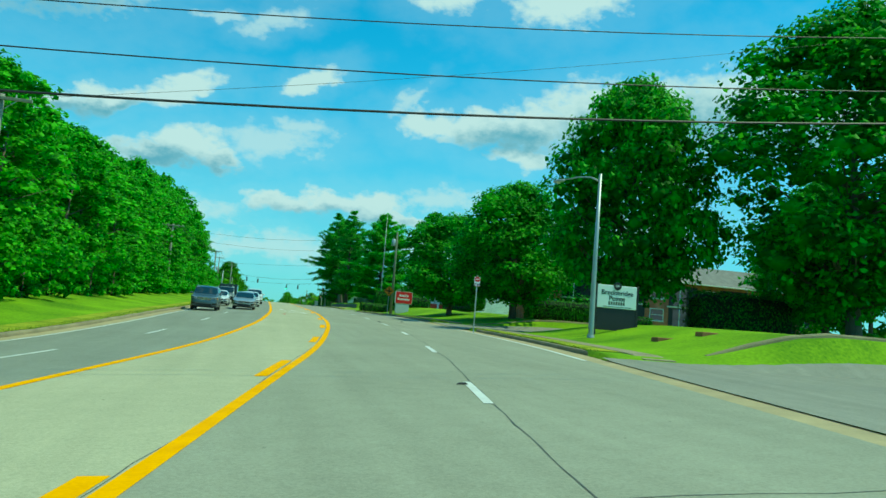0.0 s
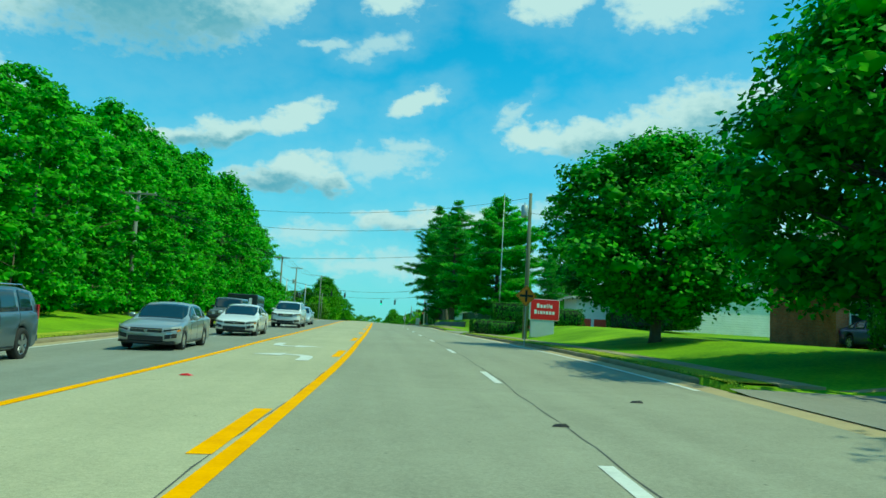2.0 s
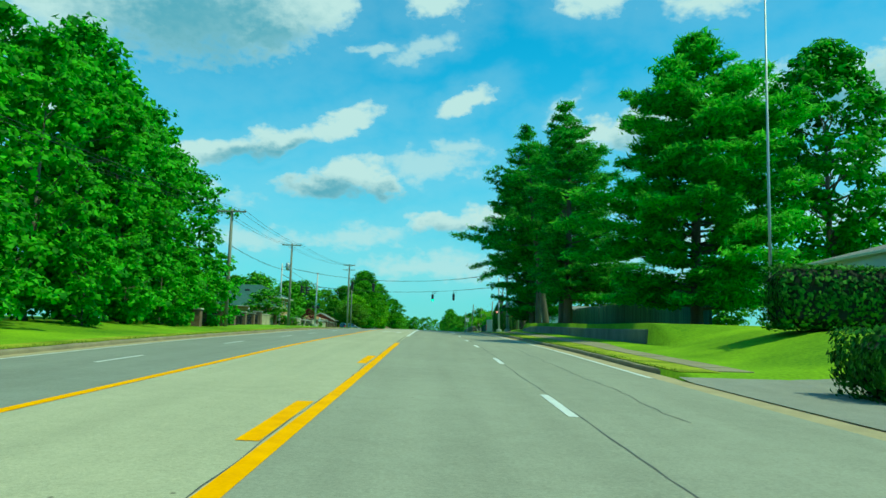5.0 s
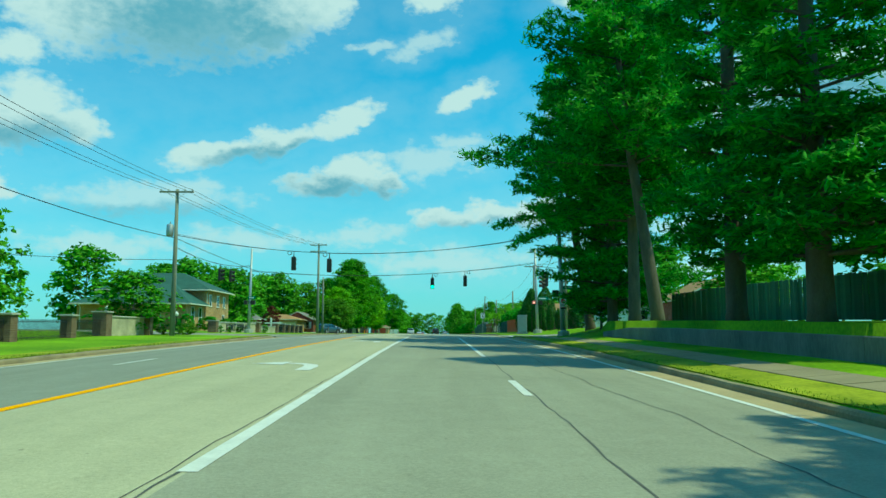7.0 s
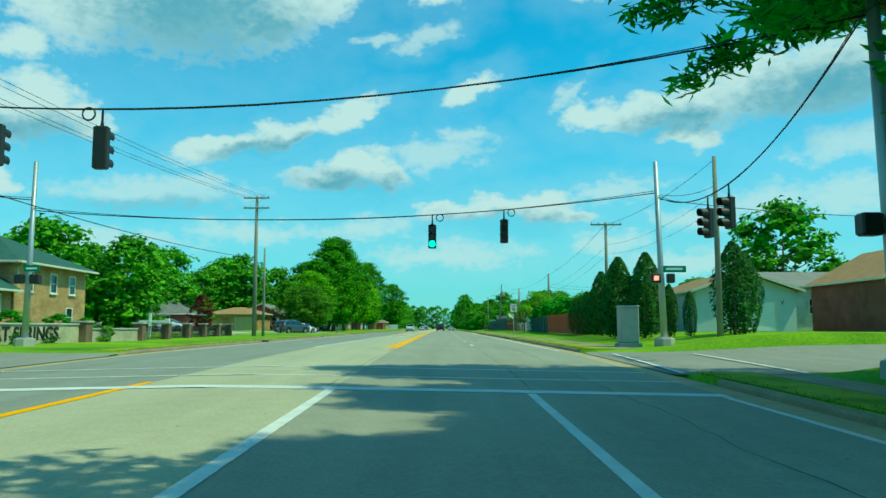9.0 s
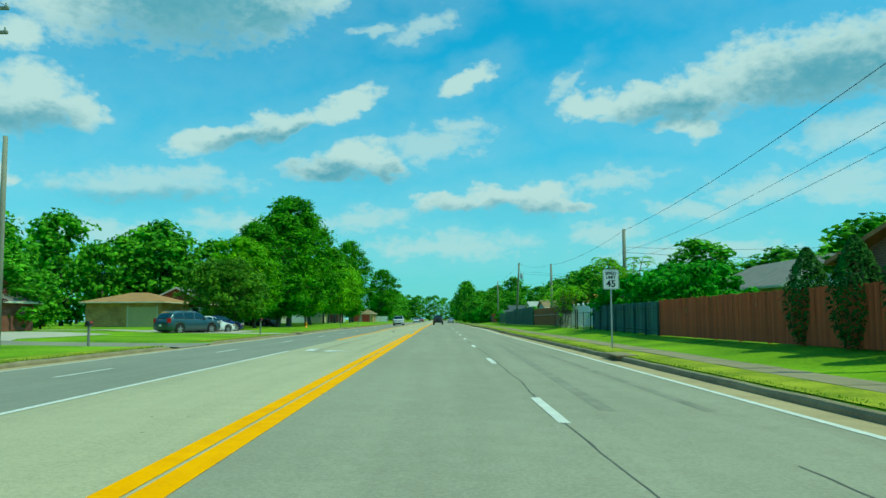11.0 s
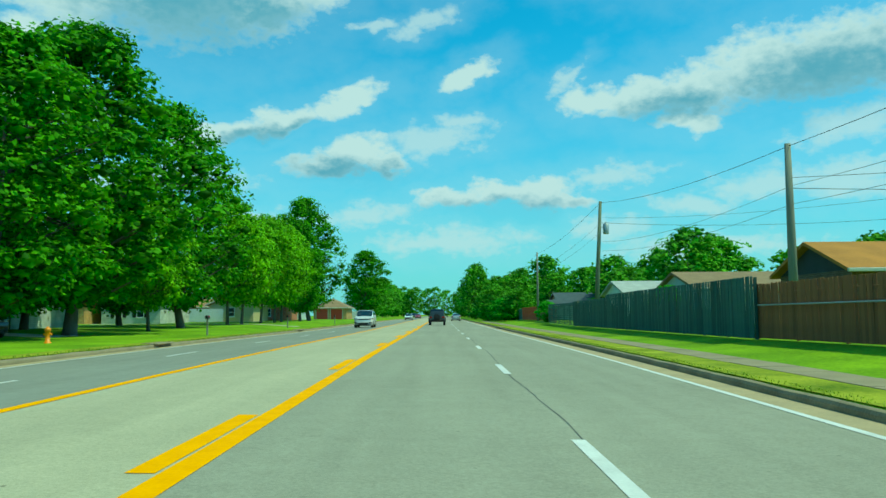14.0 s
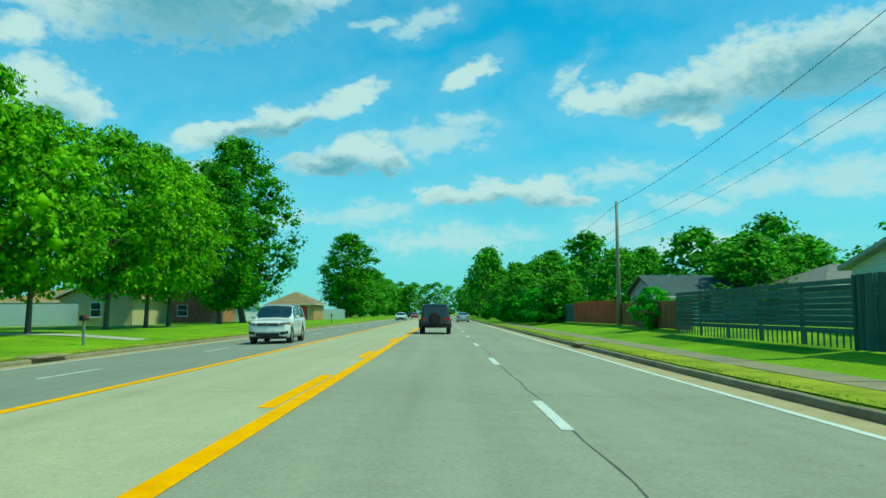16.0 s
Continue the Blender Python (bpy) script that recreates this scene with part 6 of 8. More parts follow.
            part("fog_recess", bow(s * 0.6, s * 0.93, clear + 0.15, clear + 0.27, 0.012, skew=0.05), M["black"], t)
        part("indicator", bow(s * 0.93, s * 0.985, nose - 0.1, nose - 0.04, 0.02, skew=0.02), M["lamp_amber"], lamp)
        tl = 0.34 if kind == "car" and not bars and H > 1.55 else 0.17
        part("tail_light", bow(s * (0.62 if tl < 0.2 else 0.78), s * 0.975, tail - tl, tail, 0.014, True), M["lamp_red"], t, "red tail lamp")
        for yy in (w1, w2):
            wheel(t, s * (hw - 0.12 + (0.05 if bars else 0)), yy, wr, 0.26 if bars else 0.22, s)
        if rails:
            re_ = at((roof_a + roof_b) / 2, 9.5)
            part("roof_rail", MB().tube([(s * abs(re_.x), roof_a + 0.25, re_.z), (s * abs(re_.x), roof_a + 0.42, re_.z + 0.07), (s * abs(re_.x), roof_b - 0.25, re_.z + 0.07), (s * abs(re_.x), roof_b - 0.1, re_.z)], 0.02, 6), M["chrome"], t)
    if bars:
        g = part("grille", bow(-0.45, 0.45, nose - 0.28, nose + 0.0, 0.006), M["black"], t, "dark slotted grille")
        for j in range(8):
            xx = -hw * 0.42 + j * hw * 0.12
            part("grille_bar", MB().box(xx - 0.03, xx + 0.03, -0.035, 0.02, nose - 0.3, nose + 0.02, 0.01), mat, g)
        part("front_bumper", MB().box(-hw * 0.97, hw * 0.97, -0.24, 0.08, clear + 0.14, clear + 0.36, 0.05), M["black"], t)
        part("rear_bumper", MB().box(-hw * 0.95, hw * 0.95, L - 0.1, L + 0.14, clear + 0.1, clear + 0.3, 0.05), M["black"], t)
    elif round_lamps:
        part("lower_intake", bow(-0.62, 0.62, clear + 0.12, clear + 0.17, 0.014), M["black"], t)
        part("front_bumper", bow(-0.95, 0.95, clear + 0.2, clear + 0.34, 0.03), mat, t)
        part("bonnet_seam", MB().tube([(0.62 * hw * q_, 0.3 + 0.75 * abs(q_) ** 3, float(np.interp(0.3 + 0.75 * abs(q_) ** 3, fy, fz)) - 0.02 * abs(q_)) for q_ in np.linspace(-1, 1, 17)], 0.008, 5), M["black"], t)
    else:
        g = part("grille", bow(-0.5, 0.5, nose - (0.2 if chrome else 0.13), nose - 0.01, 0.012), M["black"], t, "dark front grille")
        for j in range(4 if chrome else 1):
            part("grille_bar", bow(-0.5, 0.5, nose - 0.18 + 0.05 * j + (0 if chrome else 0.12), nose - 0.158 + 0.05 * j + (0 if chrome else 0.12), 0.024), M["chrome"], g)
        part("badge", MB().disc((0, -0.005, nose - 0.09), (0, -1, 0), 0.05, 0.03, 14), M["chrome"], g, "plain chrome badge")
        part("front_bumper", bow(-0.96, 0.96, clear + 0.28, clear + 0.33, 0.022), mat, t)
        part("lower_intake", bow(-0.55, 0.55, clear + 0.09, clear + 0.23, 0.014), M["black"], t)
        part("splitter", bow(-0.9, 0.9, clear + 0.02, clear + 0.07, 0.01), M["black"], t)
        part("rear_bumper", bow(-0.95, 0.95, clear + 0.16, clear + 0.3, 0.03, True), mat, t)
    part("number_plate", MB().box(-0.15, 0.15, L - 0.02, L + 0.045, clear + 0.36, clear + 0.52), M["sign_white"], t)
    part("chassis", MB().box(-hw + 0.24, hw - 0.24, 0.25, L - 0.3, clear - 0.03, clear + 0.4, 0.02), M["black"], t, "dark underside")
    if spare:
        wt = part("spare_wheel", MB().tube([(0, L + 0.02, 0.98), (0, L + 0.08, 0.98), (0, L + 0.24, 0.98), (0, L + 0.28, 0.98)], [0.3, 0.38, 0.38, 0.3], 20), M["rubber"], t, "spare wheel on the tailgate")
        part("rim", MB().disc((0, L + 0.27, 0.98), (0, 1, 0), 0.2, 0.025, 14), M["black"], wt)
    return t


SEDAN = dict(top=[(0, 0.52), (0.05, 0.64), (0.25, 0.74), (0.7, 0.84), (1.2, 0.92), (2.05, 1.36), (2.5, 1.43), (3.0, 1.42), (3.55, 1.3), (4.2, 1.05), (4.5, 1.02), (4.62, 0.92), (4.65, 0.6)],
             W=1.8, wr=0.33, wb=2.7, fo=0.92, belt=(0.9, 1.0), nose=0.66, tail=0.93, glass_y=(1.15, 2.1, 3.1, 4.2), doors=(1.62, 2.45, 3.3, 3.85))
OLD_SEDAN = dict(top=[(0, 0.52), (0.05, 0.66), (0.2, 0.72), (0.9, 0.84), (1.4, 0.9), (2.15, 1.34), (2.5, 1.4), (3.2, 1.39), (3.5, 1.32), (4.0, 1.0), (4.55, 0.97), (4.68, 0.9), (4.7, 0.55)],
                 W=1.76, wr=0.31, wb=2.72, fo=0.95, belt=(0.86, 0.94), nose=0.66, tail=0.9, glass_y=(1.35, 2.2, 3.3, 4.05), doors=(1.7, 2.55, 3.35, 3.75), soft=0.05)
SUV = dict(top=[(0, 0.72), (0.04, 0.9), (0.2, 1.0), (0.9, 1.07), (1.12, 1.1), (1.75, 1.62), (2.05, 1.7), (3.5, 1.7), (4.1, 1.63), (4.36, 1.2), (4.44, 1.0), (4.46, 0.6)],
           W=1.84, wr=0.37, wb=2.62, fo=0.9, belt=(1.06, 1.12), nose=0.92, tail=1.28, glass_y=(1.1, 1.85, 3.95, 4.4), doors=(1.45, 2.3, 3.25, 4.0), clear=0.25, tumble=0.15, soft=0.05, rails=True)
BIG_SUV = dict(top=[(0, 0.7), (0.05, 0.92), (0.25, 1.04), (0.9, 1.12), (1.2, 1.16), (2.0, 1.68), (2.4, 1.77), (3.8, 1.75), (4.6, 1.64), (4.95, 1.2), (5.08, 1.0), (5.1, 0.6)],
               W=1.97, wr=0.39, wb=3.0, fo=1.0, belt=(1.1, 1.2), nose=0.94, tail=1.25, glass_y=(1.18, 2.1, 4.4, 5.0), doors=(1.6, 2.6, 3.6, 4.55), clear=0.25, tumble=0.2, soft=0.08, chrome=True, rails=True)
JEEP = dict(top=[(0, 1.0), (0.04, 1.07), (0.1, 1.1), (1.28, 1.15), (1.32, 1.16), (1.62, 1.78), (1.74, 1.84), (4.12, 1.84), (4.24, 1.78), (4.3, 1.2), (4.32, 0.8), (4.33, 0.6)],
            W=1.8, wr=0.41, wb=2.9, fo=0.65, belt=(1.16, 1.18), nose=1.02, tail=1.02, glass_y=(1.28, 1.66, 4.05, 4.3), doors=(1.62, 2.5, 3.3, 4.12), clear=0.42, tumble=0.07, soft=0.022, bars=True)
BUBBLE = dict(top=[(0, 0.45), (0.06, 0.58), (0.25, 0.7), (0.6, 0.83), (1.0, 0.93), (1.75, 1.4), (2.2, 1.5), (2.6, 1.49), (3.2, 1.28), (3.65, 0.98), (3.95, 0.7), (4.08, 0.45)],
              W=1.72, wr=0.33, wb=2.51, fo=0.78, belt=(0.9, 0.98), nose=0.6, tail=0.75, glass_y=(0.95, 1.8, 2.7, 3.55), doors=(1.35, 2.45, 3.1), tumble=0.3, soft=0.12, round_lamps=True)
PICKUP = dict(top=[(0, 0.85), (0.05, 1.02), (0.25, 1.08), (1.35, 1.16), (1.95, 1.76), (2.25, 1.84), (3.2, 1.82), (3.45, 1.7), (3.56, 1.16), (5.5, 1.14), (5.6, 1.05), (5.62, 0.7)],
              W=1.95, wr=0.4, wb=3.4, fo=0.95, belt=(1.14, 1.16), nose=0.98, tail=1.06, glass_y=(1.3, 2.05, 3.25, 3.55), doors=(1.6, 2.45, 3.25), clear=0.32, tumble=0.15, soft=0.035, chrome=True)
car("suv", "steel blue compact suv driving in the far lane", -10.75, 63.1, 0, M["paint_steel"], **{**SUV, "chrome": True})
car("sedan", "white sedan with a wide dark grille in the far lane", -10.75, 81.2, 0, M["paint_white"], **SEDAN)
car("sedan", "older silver grey sedan driving in the oncoming lane", -8.25, 70.7, 0, M["paint_silver"], **OLD_SEDAN)
car("sedan", "white sedan with a sloping roof in the oncoming lane", -7.95, 83.1, 0, M["paint_white"], **SEDAN)
car("suv", "large white suv with a wide chrome grille", -7.75, 101.0, 0, M["paint_white"], **BIG_SUV)
car("off_road_car", "boxy grey green off-road car towing a trailer", -10.75, 95.2, 0, M["paint_grey"], **JEEP)
car("small_car", "rounded pale silver-blue small car in the oncoming lane", -7.85, 112.3, 0, M["paint_pale"], **BUBBLE)
car("pickup", "dark pickup truck in the far lane", -10.2, 590.0, 0, M["paint_dark"], **PICKUP)
car("sedan", "red sedan in the oncoming lane", -7.4, 545.0, 0, M["paint_red"], **SEDAN)
car("suv", "small white suv with a dark roof and grille", -7.55, 373.4, 0, M["paint_white"], **SUV, roof_mat=M["paint_black"])
jeep = car("off_road_car", "dark boxy off-road car with a spare wheel and hard top", -0.45, 392.0, 180, M["paint_dark"], **JEEP, spare=True, roof_mat=M["black"])
car("sedan", "silver sedan driving ahead in the kerb lane", 2.95, 457.0, 180, M["paint_silver"], **SEDAN)
car("suv", "dark suv far ahead in the inner lane", -0.3, 505.0, 180, M["paint_dark"], **SUV)
car("sedan", "white sedan far off in the oncoming lane", -7.6, 480.0, 0, M["paint_white"], **SEDAN)
# trailer behind the grey car
t = thing("cargo_trailer", "black enclosed cargo trailer with small pale lettering", "trailer", (-10.75, 100.6, road_z(-10.65, 100.6)))
box = part("box", MB().box(-1.0, 1.0, 0.9, 4.3, 0.5, 2.2, 0.05), M["paint_black"], t)
for k in range(4):
    part("bar", MB().box(0.35, 0.75, 0.885, 0.902, 1.3 - 0.1 * k, 1.345 - 0.1 * k), M["sign_white"], box)
part("badge", MB().box(0.45, 0.65, 0.885, 0.902, 1.5, 1.95, 0.005), M["sign_white"], box)
part("drawbar", MB().tube([(0, -0.9, 0.5), (0, 1.0, 0.6)], 0.06, 6), M["black"], t)
for s in (-1, 1):
    wheel(t, s * 1.0, 2.6, 0.36, 0.22, s)
    part("mudguard", MB().box(s * 1.0 - 0.14, s * 1.0 + 0.14, 2.1, 3.1, 0.72, 0.78, 0.02), M["black"], t)
# parked on the drives
car("suv", "teal grey suv parked across a drive", -18.55, 297.6, 145, M["paint_teal"], **BIG_SUV, z=G(-20.5, 295) - 0.1)
car("sedan", "white sedan parked beside a suv", -18.0, 300.4, 145, M["paint_white"], **SEDAN, z=G(-20, 299) - 0.1)
car("sedan", "deep blue sedan parked under a tree", -18.3, 304.3, 145, M["paint_blue"], **SEDAN, z=G(-20, 303) - 0.05)
car("suv", "black suv parked in deep tree shade", -21.5, 335.0, 60, M["paint_black"], **SUV, z=G(-21.5, 337))
car("pickup", "white pickup truck parked on a drive", -31.0, 272.0, 80, M["paint_white"], **PICKUP, z=G(-31, 272))
car("sedan", "white sedan parked on a drive", -27.5, 276.5, 80, M["paint_white"], **SEDAN, z=G(-28, 276))
car("sedan", "silver sedan parked on a drive", -30.5, 283.0, 80, M["paint_silver"], **SEDAN, z=G(-30, 283))
car("pickup", "blue grey pickup truck parked under trees", -26.0, 428.0, 100, M["paint_teal"], **PICKUP, z=G(-26, 428))
car("sedan", "blue sedan parked before the apartments", 21.8, 80.0, 0, M["paint_blue"], **SEDAN, z=G(21.8, 82))
car("sedan", "white sedan parked behind the iron fence", -31.0, 196.0, 90, M["paint_white"], **SEDAN, z=G(-31, 196))


# ---- signals at the crossing ----
def signal_head(x, y, z, rz, label, green=False, red=False, loop=True):
    t = thing("traffic_light", label, "traffic light", (x, y, z), rz)
    body = part("housing", MB().box(-0.17, 0.17, -0.1, 0.12, -1.02, 0.0, 0.03), M["sig_yellow"], t)
    for k, nm in enumerate(("red", "amber", "green")):
        zc = -0.18 - 0.33 * k
        m_ = M["lens_green"] if (green and k == 2) else M["lens_red"] if (red and k == 0) else M["lens_dark"]
        ln = part("lens", MB().disc((0, -0.09, zc), (0, -1, 0), 0.135, 0.03, 18), m_, t, nm + " lens")
        vis = MB()
        a0 = [radians(-35 + 250 * j / 14) for j in range(15)]
        vis.loft([[(0.16 * math.cos(a), -0.1, zc + 0.16 * math.sin(a)) for a in a0] + [(0.145 * math.cos(a), -0.1, zc + 0.145 * math.sin(a)) for a in a0[::-1]],
                  [(0.155 * math.cos(a), -0.36 - 0.03 * math.sin(a), zc + 0.155 * math.sin(a)) for a in a0] + [(0.145 * math.cos(a), -0.36 - 0.03 * math.sin(a), zc + 0.145 * math.sin(a)) for a in a0[::-1]]])
        part("visor", vis, M["sig_yellow"], ln)
    part("hanger", MB().tube([(0, 0, -0.02), (0, 0, 0.16), (0, 0, 0.42)], [0.05, 0.03, 0.025], 8), M["sig_yellow"], t)
    if loop:
        part("cable_loop", MB().tube([(0.32 + 0.15 * math.cos(a), 0.02, 0.3 + 0.15 * math.sin(a)) for a in (2 * math.pi * k / 18 for k in range(19))], 0.022, 6), M["wire"], t, "coiled black cable loop")
    return t


def signal_pole(x, y, top, label, r=0.14, base=True, lean=0.0):
    z = G(x, y)
    h = top - z
    t = thing("signal_pole", label, "signal pole", (x, y, z))
    part("pole", MB().tube([(0, 0, 0.0), (lean * 0.4, 0, h * 0.4), (lean, 0, h)], [r, r * 0.85, r * 0.62], 16), M["galv"], t, smooth=True)
    if base:
        part("footing", MB().loft([[(q * math.cos(a), q * math.sin(a), zz) for a in (2 * math.pi * k / 8 + 0.39 for k in range(8))] for q, zz in ((0.42, -0.4), (0.42, 0.28), (0.39, 0.32))]), M["block"], t, "concrete footing")
        part("base_plate", MB().box(-0.24, 0.24, -0.24, 0.24, 0.32, 0.36, 0.008), M["galv"], t)
    return t


NP, FP, NL, FL = (8.85, 206.2), (9.35, 224.4), (-20.2, 211.0), (-17.5, 223.8)
p = signal_pole(*NP, 8.4, "stout galvanised signal pole on a concrete footing", 0.2, lean=-0.25)
q = part("pedestrian_signal", MB().box(-0.75, -0.32, -0.2, 0.16, 2.75, 3.2, 0.04), M["sig_yellow"], p, "black pedestrian signal box")
q = part("name_plate", MB().box(-0.02, 0.75, -0.25, -0.235, 3.25, 3.5, 0.002), M["sign_green"], p, "green street name plate")
part("bar", MB().box(0.1, 0.62, -0.256, -0.25, 3.34, 3.41), M["sign_white"], q)
sp = stop_plate(p, 2.3)
sp.location = (-0.03, -0.16, 0)
part("bar", MB().box(-0.2, 0.17, -0.21, -0.2, 1.86, 1.96), M["black"], p)
p = signal_pole(*FP, 7.95, "galvanised signal pole beside a control cabinet", 0.15, lean=-0.18)
q = part("name_plate", MB().box(-0.02, 0.95, -0.2, -0.185, 3.1, 3.38, 0.002), M["sign_green"], p, "green street name plate")
part("bar", MB().box(0.1, 0.8, -0.206, -0.2, 3.2, 3.29), M["sign_white"], q)
q = part("pedestrian_signal", MB().box(-0.55, -0.15, -0.3, 0.02, 2.65, 3.05, 0.03), M["sig_yellow"], p, "black pedestrian signal box")
part("symbol", MB().box(-0.45, -0.25, -0.31, -0.3, 2.75, 2.95), M["lens_red"], q, "lit orange symbol")
part("pedestrian_signal", MB().box(0.15, 0.45, -0.3, 0.02, 2.65, 3.05, 0.03), M["sig_yellow"], p, "black pedestrian signal box")
p = signal_pole(*NL, 7.9, "slim galvanised signal pole on the verge", 0.13, False)
part("pedestrian_signal", MB().box(-0.4, -0.14, -0.16, 0.1, 2.5, 2.85, 0.03), M["sig_yellow"], p, "black pedestrian signal box")
p = signal_pole(*FL, 7.85, "slim galvanised signal pole before the sign wall", 0.14, lean=0.1)
q = part("pedestrian_signal", MB().box(0.15, 0.55, -0.2, 0.12, 2.6, 2.98, 0.03), M["sig_yellow"], p, "black pedestrian signal box")
part("pedestrian_signal", MB().box(-0.5, -0.16, -0.2, 0.12, 2.6, 2.98, 0.03), M["sig_yellow"], p, "black pedestrian signal box")
q = part("name_plate", MB().box(-0.1, 0.55, -0.18, -0.165, 3.1, 3.36, 0.002), M["sign_green"], p, "green street name plate")
part("bar", MB().box(0.0, 0.45, -0.186, -0.18, 3.19, 3.27), M["sign_white"], q)
spans = [((NL[0], NL[1], 7.5), (NP[0] - 0.25, NP[1], 7.1), 1.45), ((FL[0], FL[1], 5.75), (FP[0] - 0.1, FP[1], 6.6), 0.75), ((NL[0], NL[1], 6.5), (FL[0], FL[1], 6.2), 0.45), ((NP[0] - 0.2, NP[1], 7.4), (FP[0] - 0.1, FP[1], 6.4), 1.6)]


def on_span(i, u):
    a, b, sg = spans[i]
    p = Vector(a).lerp(Vector(b), u)
    p.z -= sg * 4 * u * (1 - u)
    return p


for a, b, sg in spans:
    cable(a, b, sg, 0.022, "signal span wire strung between steel poles", 20, "span_wire")
    a2, b2 = Vector(a), Vector(b)
    a2.z += 0.1
    b2.z += 0.1
    cable(a2, b2, sg + 0.12, 0.013, "signal span wire strung between steel poles", 20, "span_wire")
cable((NL[0], NL[1], 5.6), (-40, 196, 6.0), 0.5, 0.018)
cable((FP[0], FP[1], 6.5), (12.3, 226, 7.2), 0.2, 0.014)
cable((FP[0], FP[1], 6.3), (26, 230, 6.4), 0.3, 0.018)
for i, u, rz_, gr in ((0, 0.325, 180, False), (0, 0.42, 180, False), (1, 0.635, 0, True), (1, 0.75, 0, False), (2, 0.55, 90, False), (2, 0.7, 100, False), (3, 0.5, -75, False), (3, 0.62, -70, False)):
    p = on_span(i, u)
    signal_head(p.x, p.y, p.z - 0.42, rz_, "black three-lamp traffic light hung from a span wire", green=gr, loop=i < 2)
# control cabinet
zb = G(8.0, 225.2)
t = thing("control_cabinet", "grey metal traffic control cabinet on a concrete base", "cabinet", (8.0, 225.2, zb))
part("body", MB().box(-0.4, 0.4, -0.38, 0.38, 0.18, 1.72, 0.03), M["cabinet"], t)
part("roof", MB().box(-0.43, 0.43, -0.41, 0.41, 1.72, 1.8, 0.03), M["cabinet"], t)
d = part("door", MB().box(-0.36, 0.36, -0.4, -0.375, 0.24, 1.66, 0.008), M["cabinet"], t)
part("handle", MB().box(0.24, 0.28, -0.43, -0.4, 0.9, 1.05, 0.006), M["galv"], d)
part("base", MB().box(-0.5, 0.5, -0.48, 0.48, -0.2, 0.18, 0.02), M["block"], t)

# crossing marks
for y0, w in ((204.6, 0.5), (207.6, 0.16), (210.4, 0.16)):
    for a, b in ((-11.0, -5.7), (-5.66, 4.9)):
        part("line", strip(a, b, y0, y0 + w, 0.007, step=0.25, cols=8), M["white_paint"], markings)
for x0 in (5.6, 8.6):
    mb = MB()
    for i in range(9):
        for dx in (0, 0.14):
            y = 209.9 + i * 1.3
            x = x0 + 0.25 * i * 0.3 + dx
            mb.v.append((x, y, lawn_z(x, y) + 0.045))
    for i in range(8):
        mb.f.append((2 * i, 2 * i + 1, 2 * i + 3, 2 * i + 2))
    part("line", mb, M["white_paint"], markings)


def turn_arrow(u, y, flip=1):
    """A painted left-turn arrow, tail towards the viewer."""
    mb = MB()
    pts = []
    path = [(0.55, 0.0), (0.55, 1.3), (0.45, 1.9), (0.15, 2.25), (-0.2, 2.35)]
    half = 0.17
    for i, (a, b) in enumerate(path):
        p, q = path[max(i - 1, 0)], path[min(i + 1, len(path) - 1)]
        d = Vector((q[0] - p[0], q[1] - p[1])).normalized()
        pts.append(((a - d.y * -half, b - d.x * half), (a + d.y * -half, b + d.x * half)))
    def at(a, b):
        return (xr(y + b * flip) + u + a * flip, y + b * flip, road_z(u + a * flip, y + b * flip) + 0.008)
    for i in range(len(pts) - 1):
        mb.add([at(*pts[i][0]), at(*pts[i][1]), at(*pts[i + 1][1]), at(*pts[i + 1][0])], [(0, 1, 2, 3) if flip > 0 else (0, 1, 2, 3)])
    mb.add([at(-0.2, 1.72), at(-0.2, 2.98), at(-1.1, 2.35)], [(0, 1, 2)])
    return part("arrow", mb, M["white_paint"], markings)


for u, y, fl in ((-3.6, 68.0, 1), (-4.2, 77.4, -1), (-3.6, 168.2, 1), (-3.55, 188.6, 1), (-4.3, 263.4, -1)):
    turn_arrow(u, y, fl)
# tar-sealed joints and cracks
rg = random.Random(8)


def crack(u, y0, y1, w=0.03, wob=0.05, name="crack"):
    mb = MB()
    n = int((y1 - y0) / 0.5)
    off = 0.0
    for i in range(n + 1):
        y = y0 + (y1 - y0) * i / n
        off += rg.uniform(-wob, wob) * 0.5 - off * 0.1
        ww = w * rg.uniform(0.5, 1.3)
        for s in (-1, 1):
            mb.v.append((xr(y) + u + off + s * ww / 2, y, road_z(u + off, y) + 0.004))
    for i in range(n):
        mb.f.append((2 * i, 2 * i + 1, 2 * i + 3, 2 * i + 2))
    return part(name, mb, M["crack"], markings)


for a, b in ((-20, 175), (205, 400)):
    crack(1.5, a, b, 0.022)
    crack(-2.16, a, min(b, 290), 0.018)
crack(-2.1, 143.9, 157, 0.03)
crack(3.0, 120, 240, 0.02, 0.12)
for y in (12.5, 62, 128, 238, 300, 352):
    mb = MB()
    n = 16
    for i in range(n + 1):
        u = -5.5 + 10.3 * i / n
        yy = y + rg.uniform(-0.04, 0.04)
        for s in (-1, 1):
            mb.v.append((xr(yy) + u, yy + s * 0.007 * rg.uniform(0.6, 1.3), road_z(u, yy) + 0.004))
    for i in range(n):
        mb.f.append((2 * i, 2 * i + 2, 2 * i + 3, 2 * i + 1))
    part("joint", mb, M["crack"], markings)
part("tyre_mark", strip(lambda y: 2.15 + 0.02 * (y - 245), lambda y: 2.38 + 0.02 * (y - 245), 244, 272, 0.003), M["tyre_mark"], markings)
mb = MB()
n_ = 24
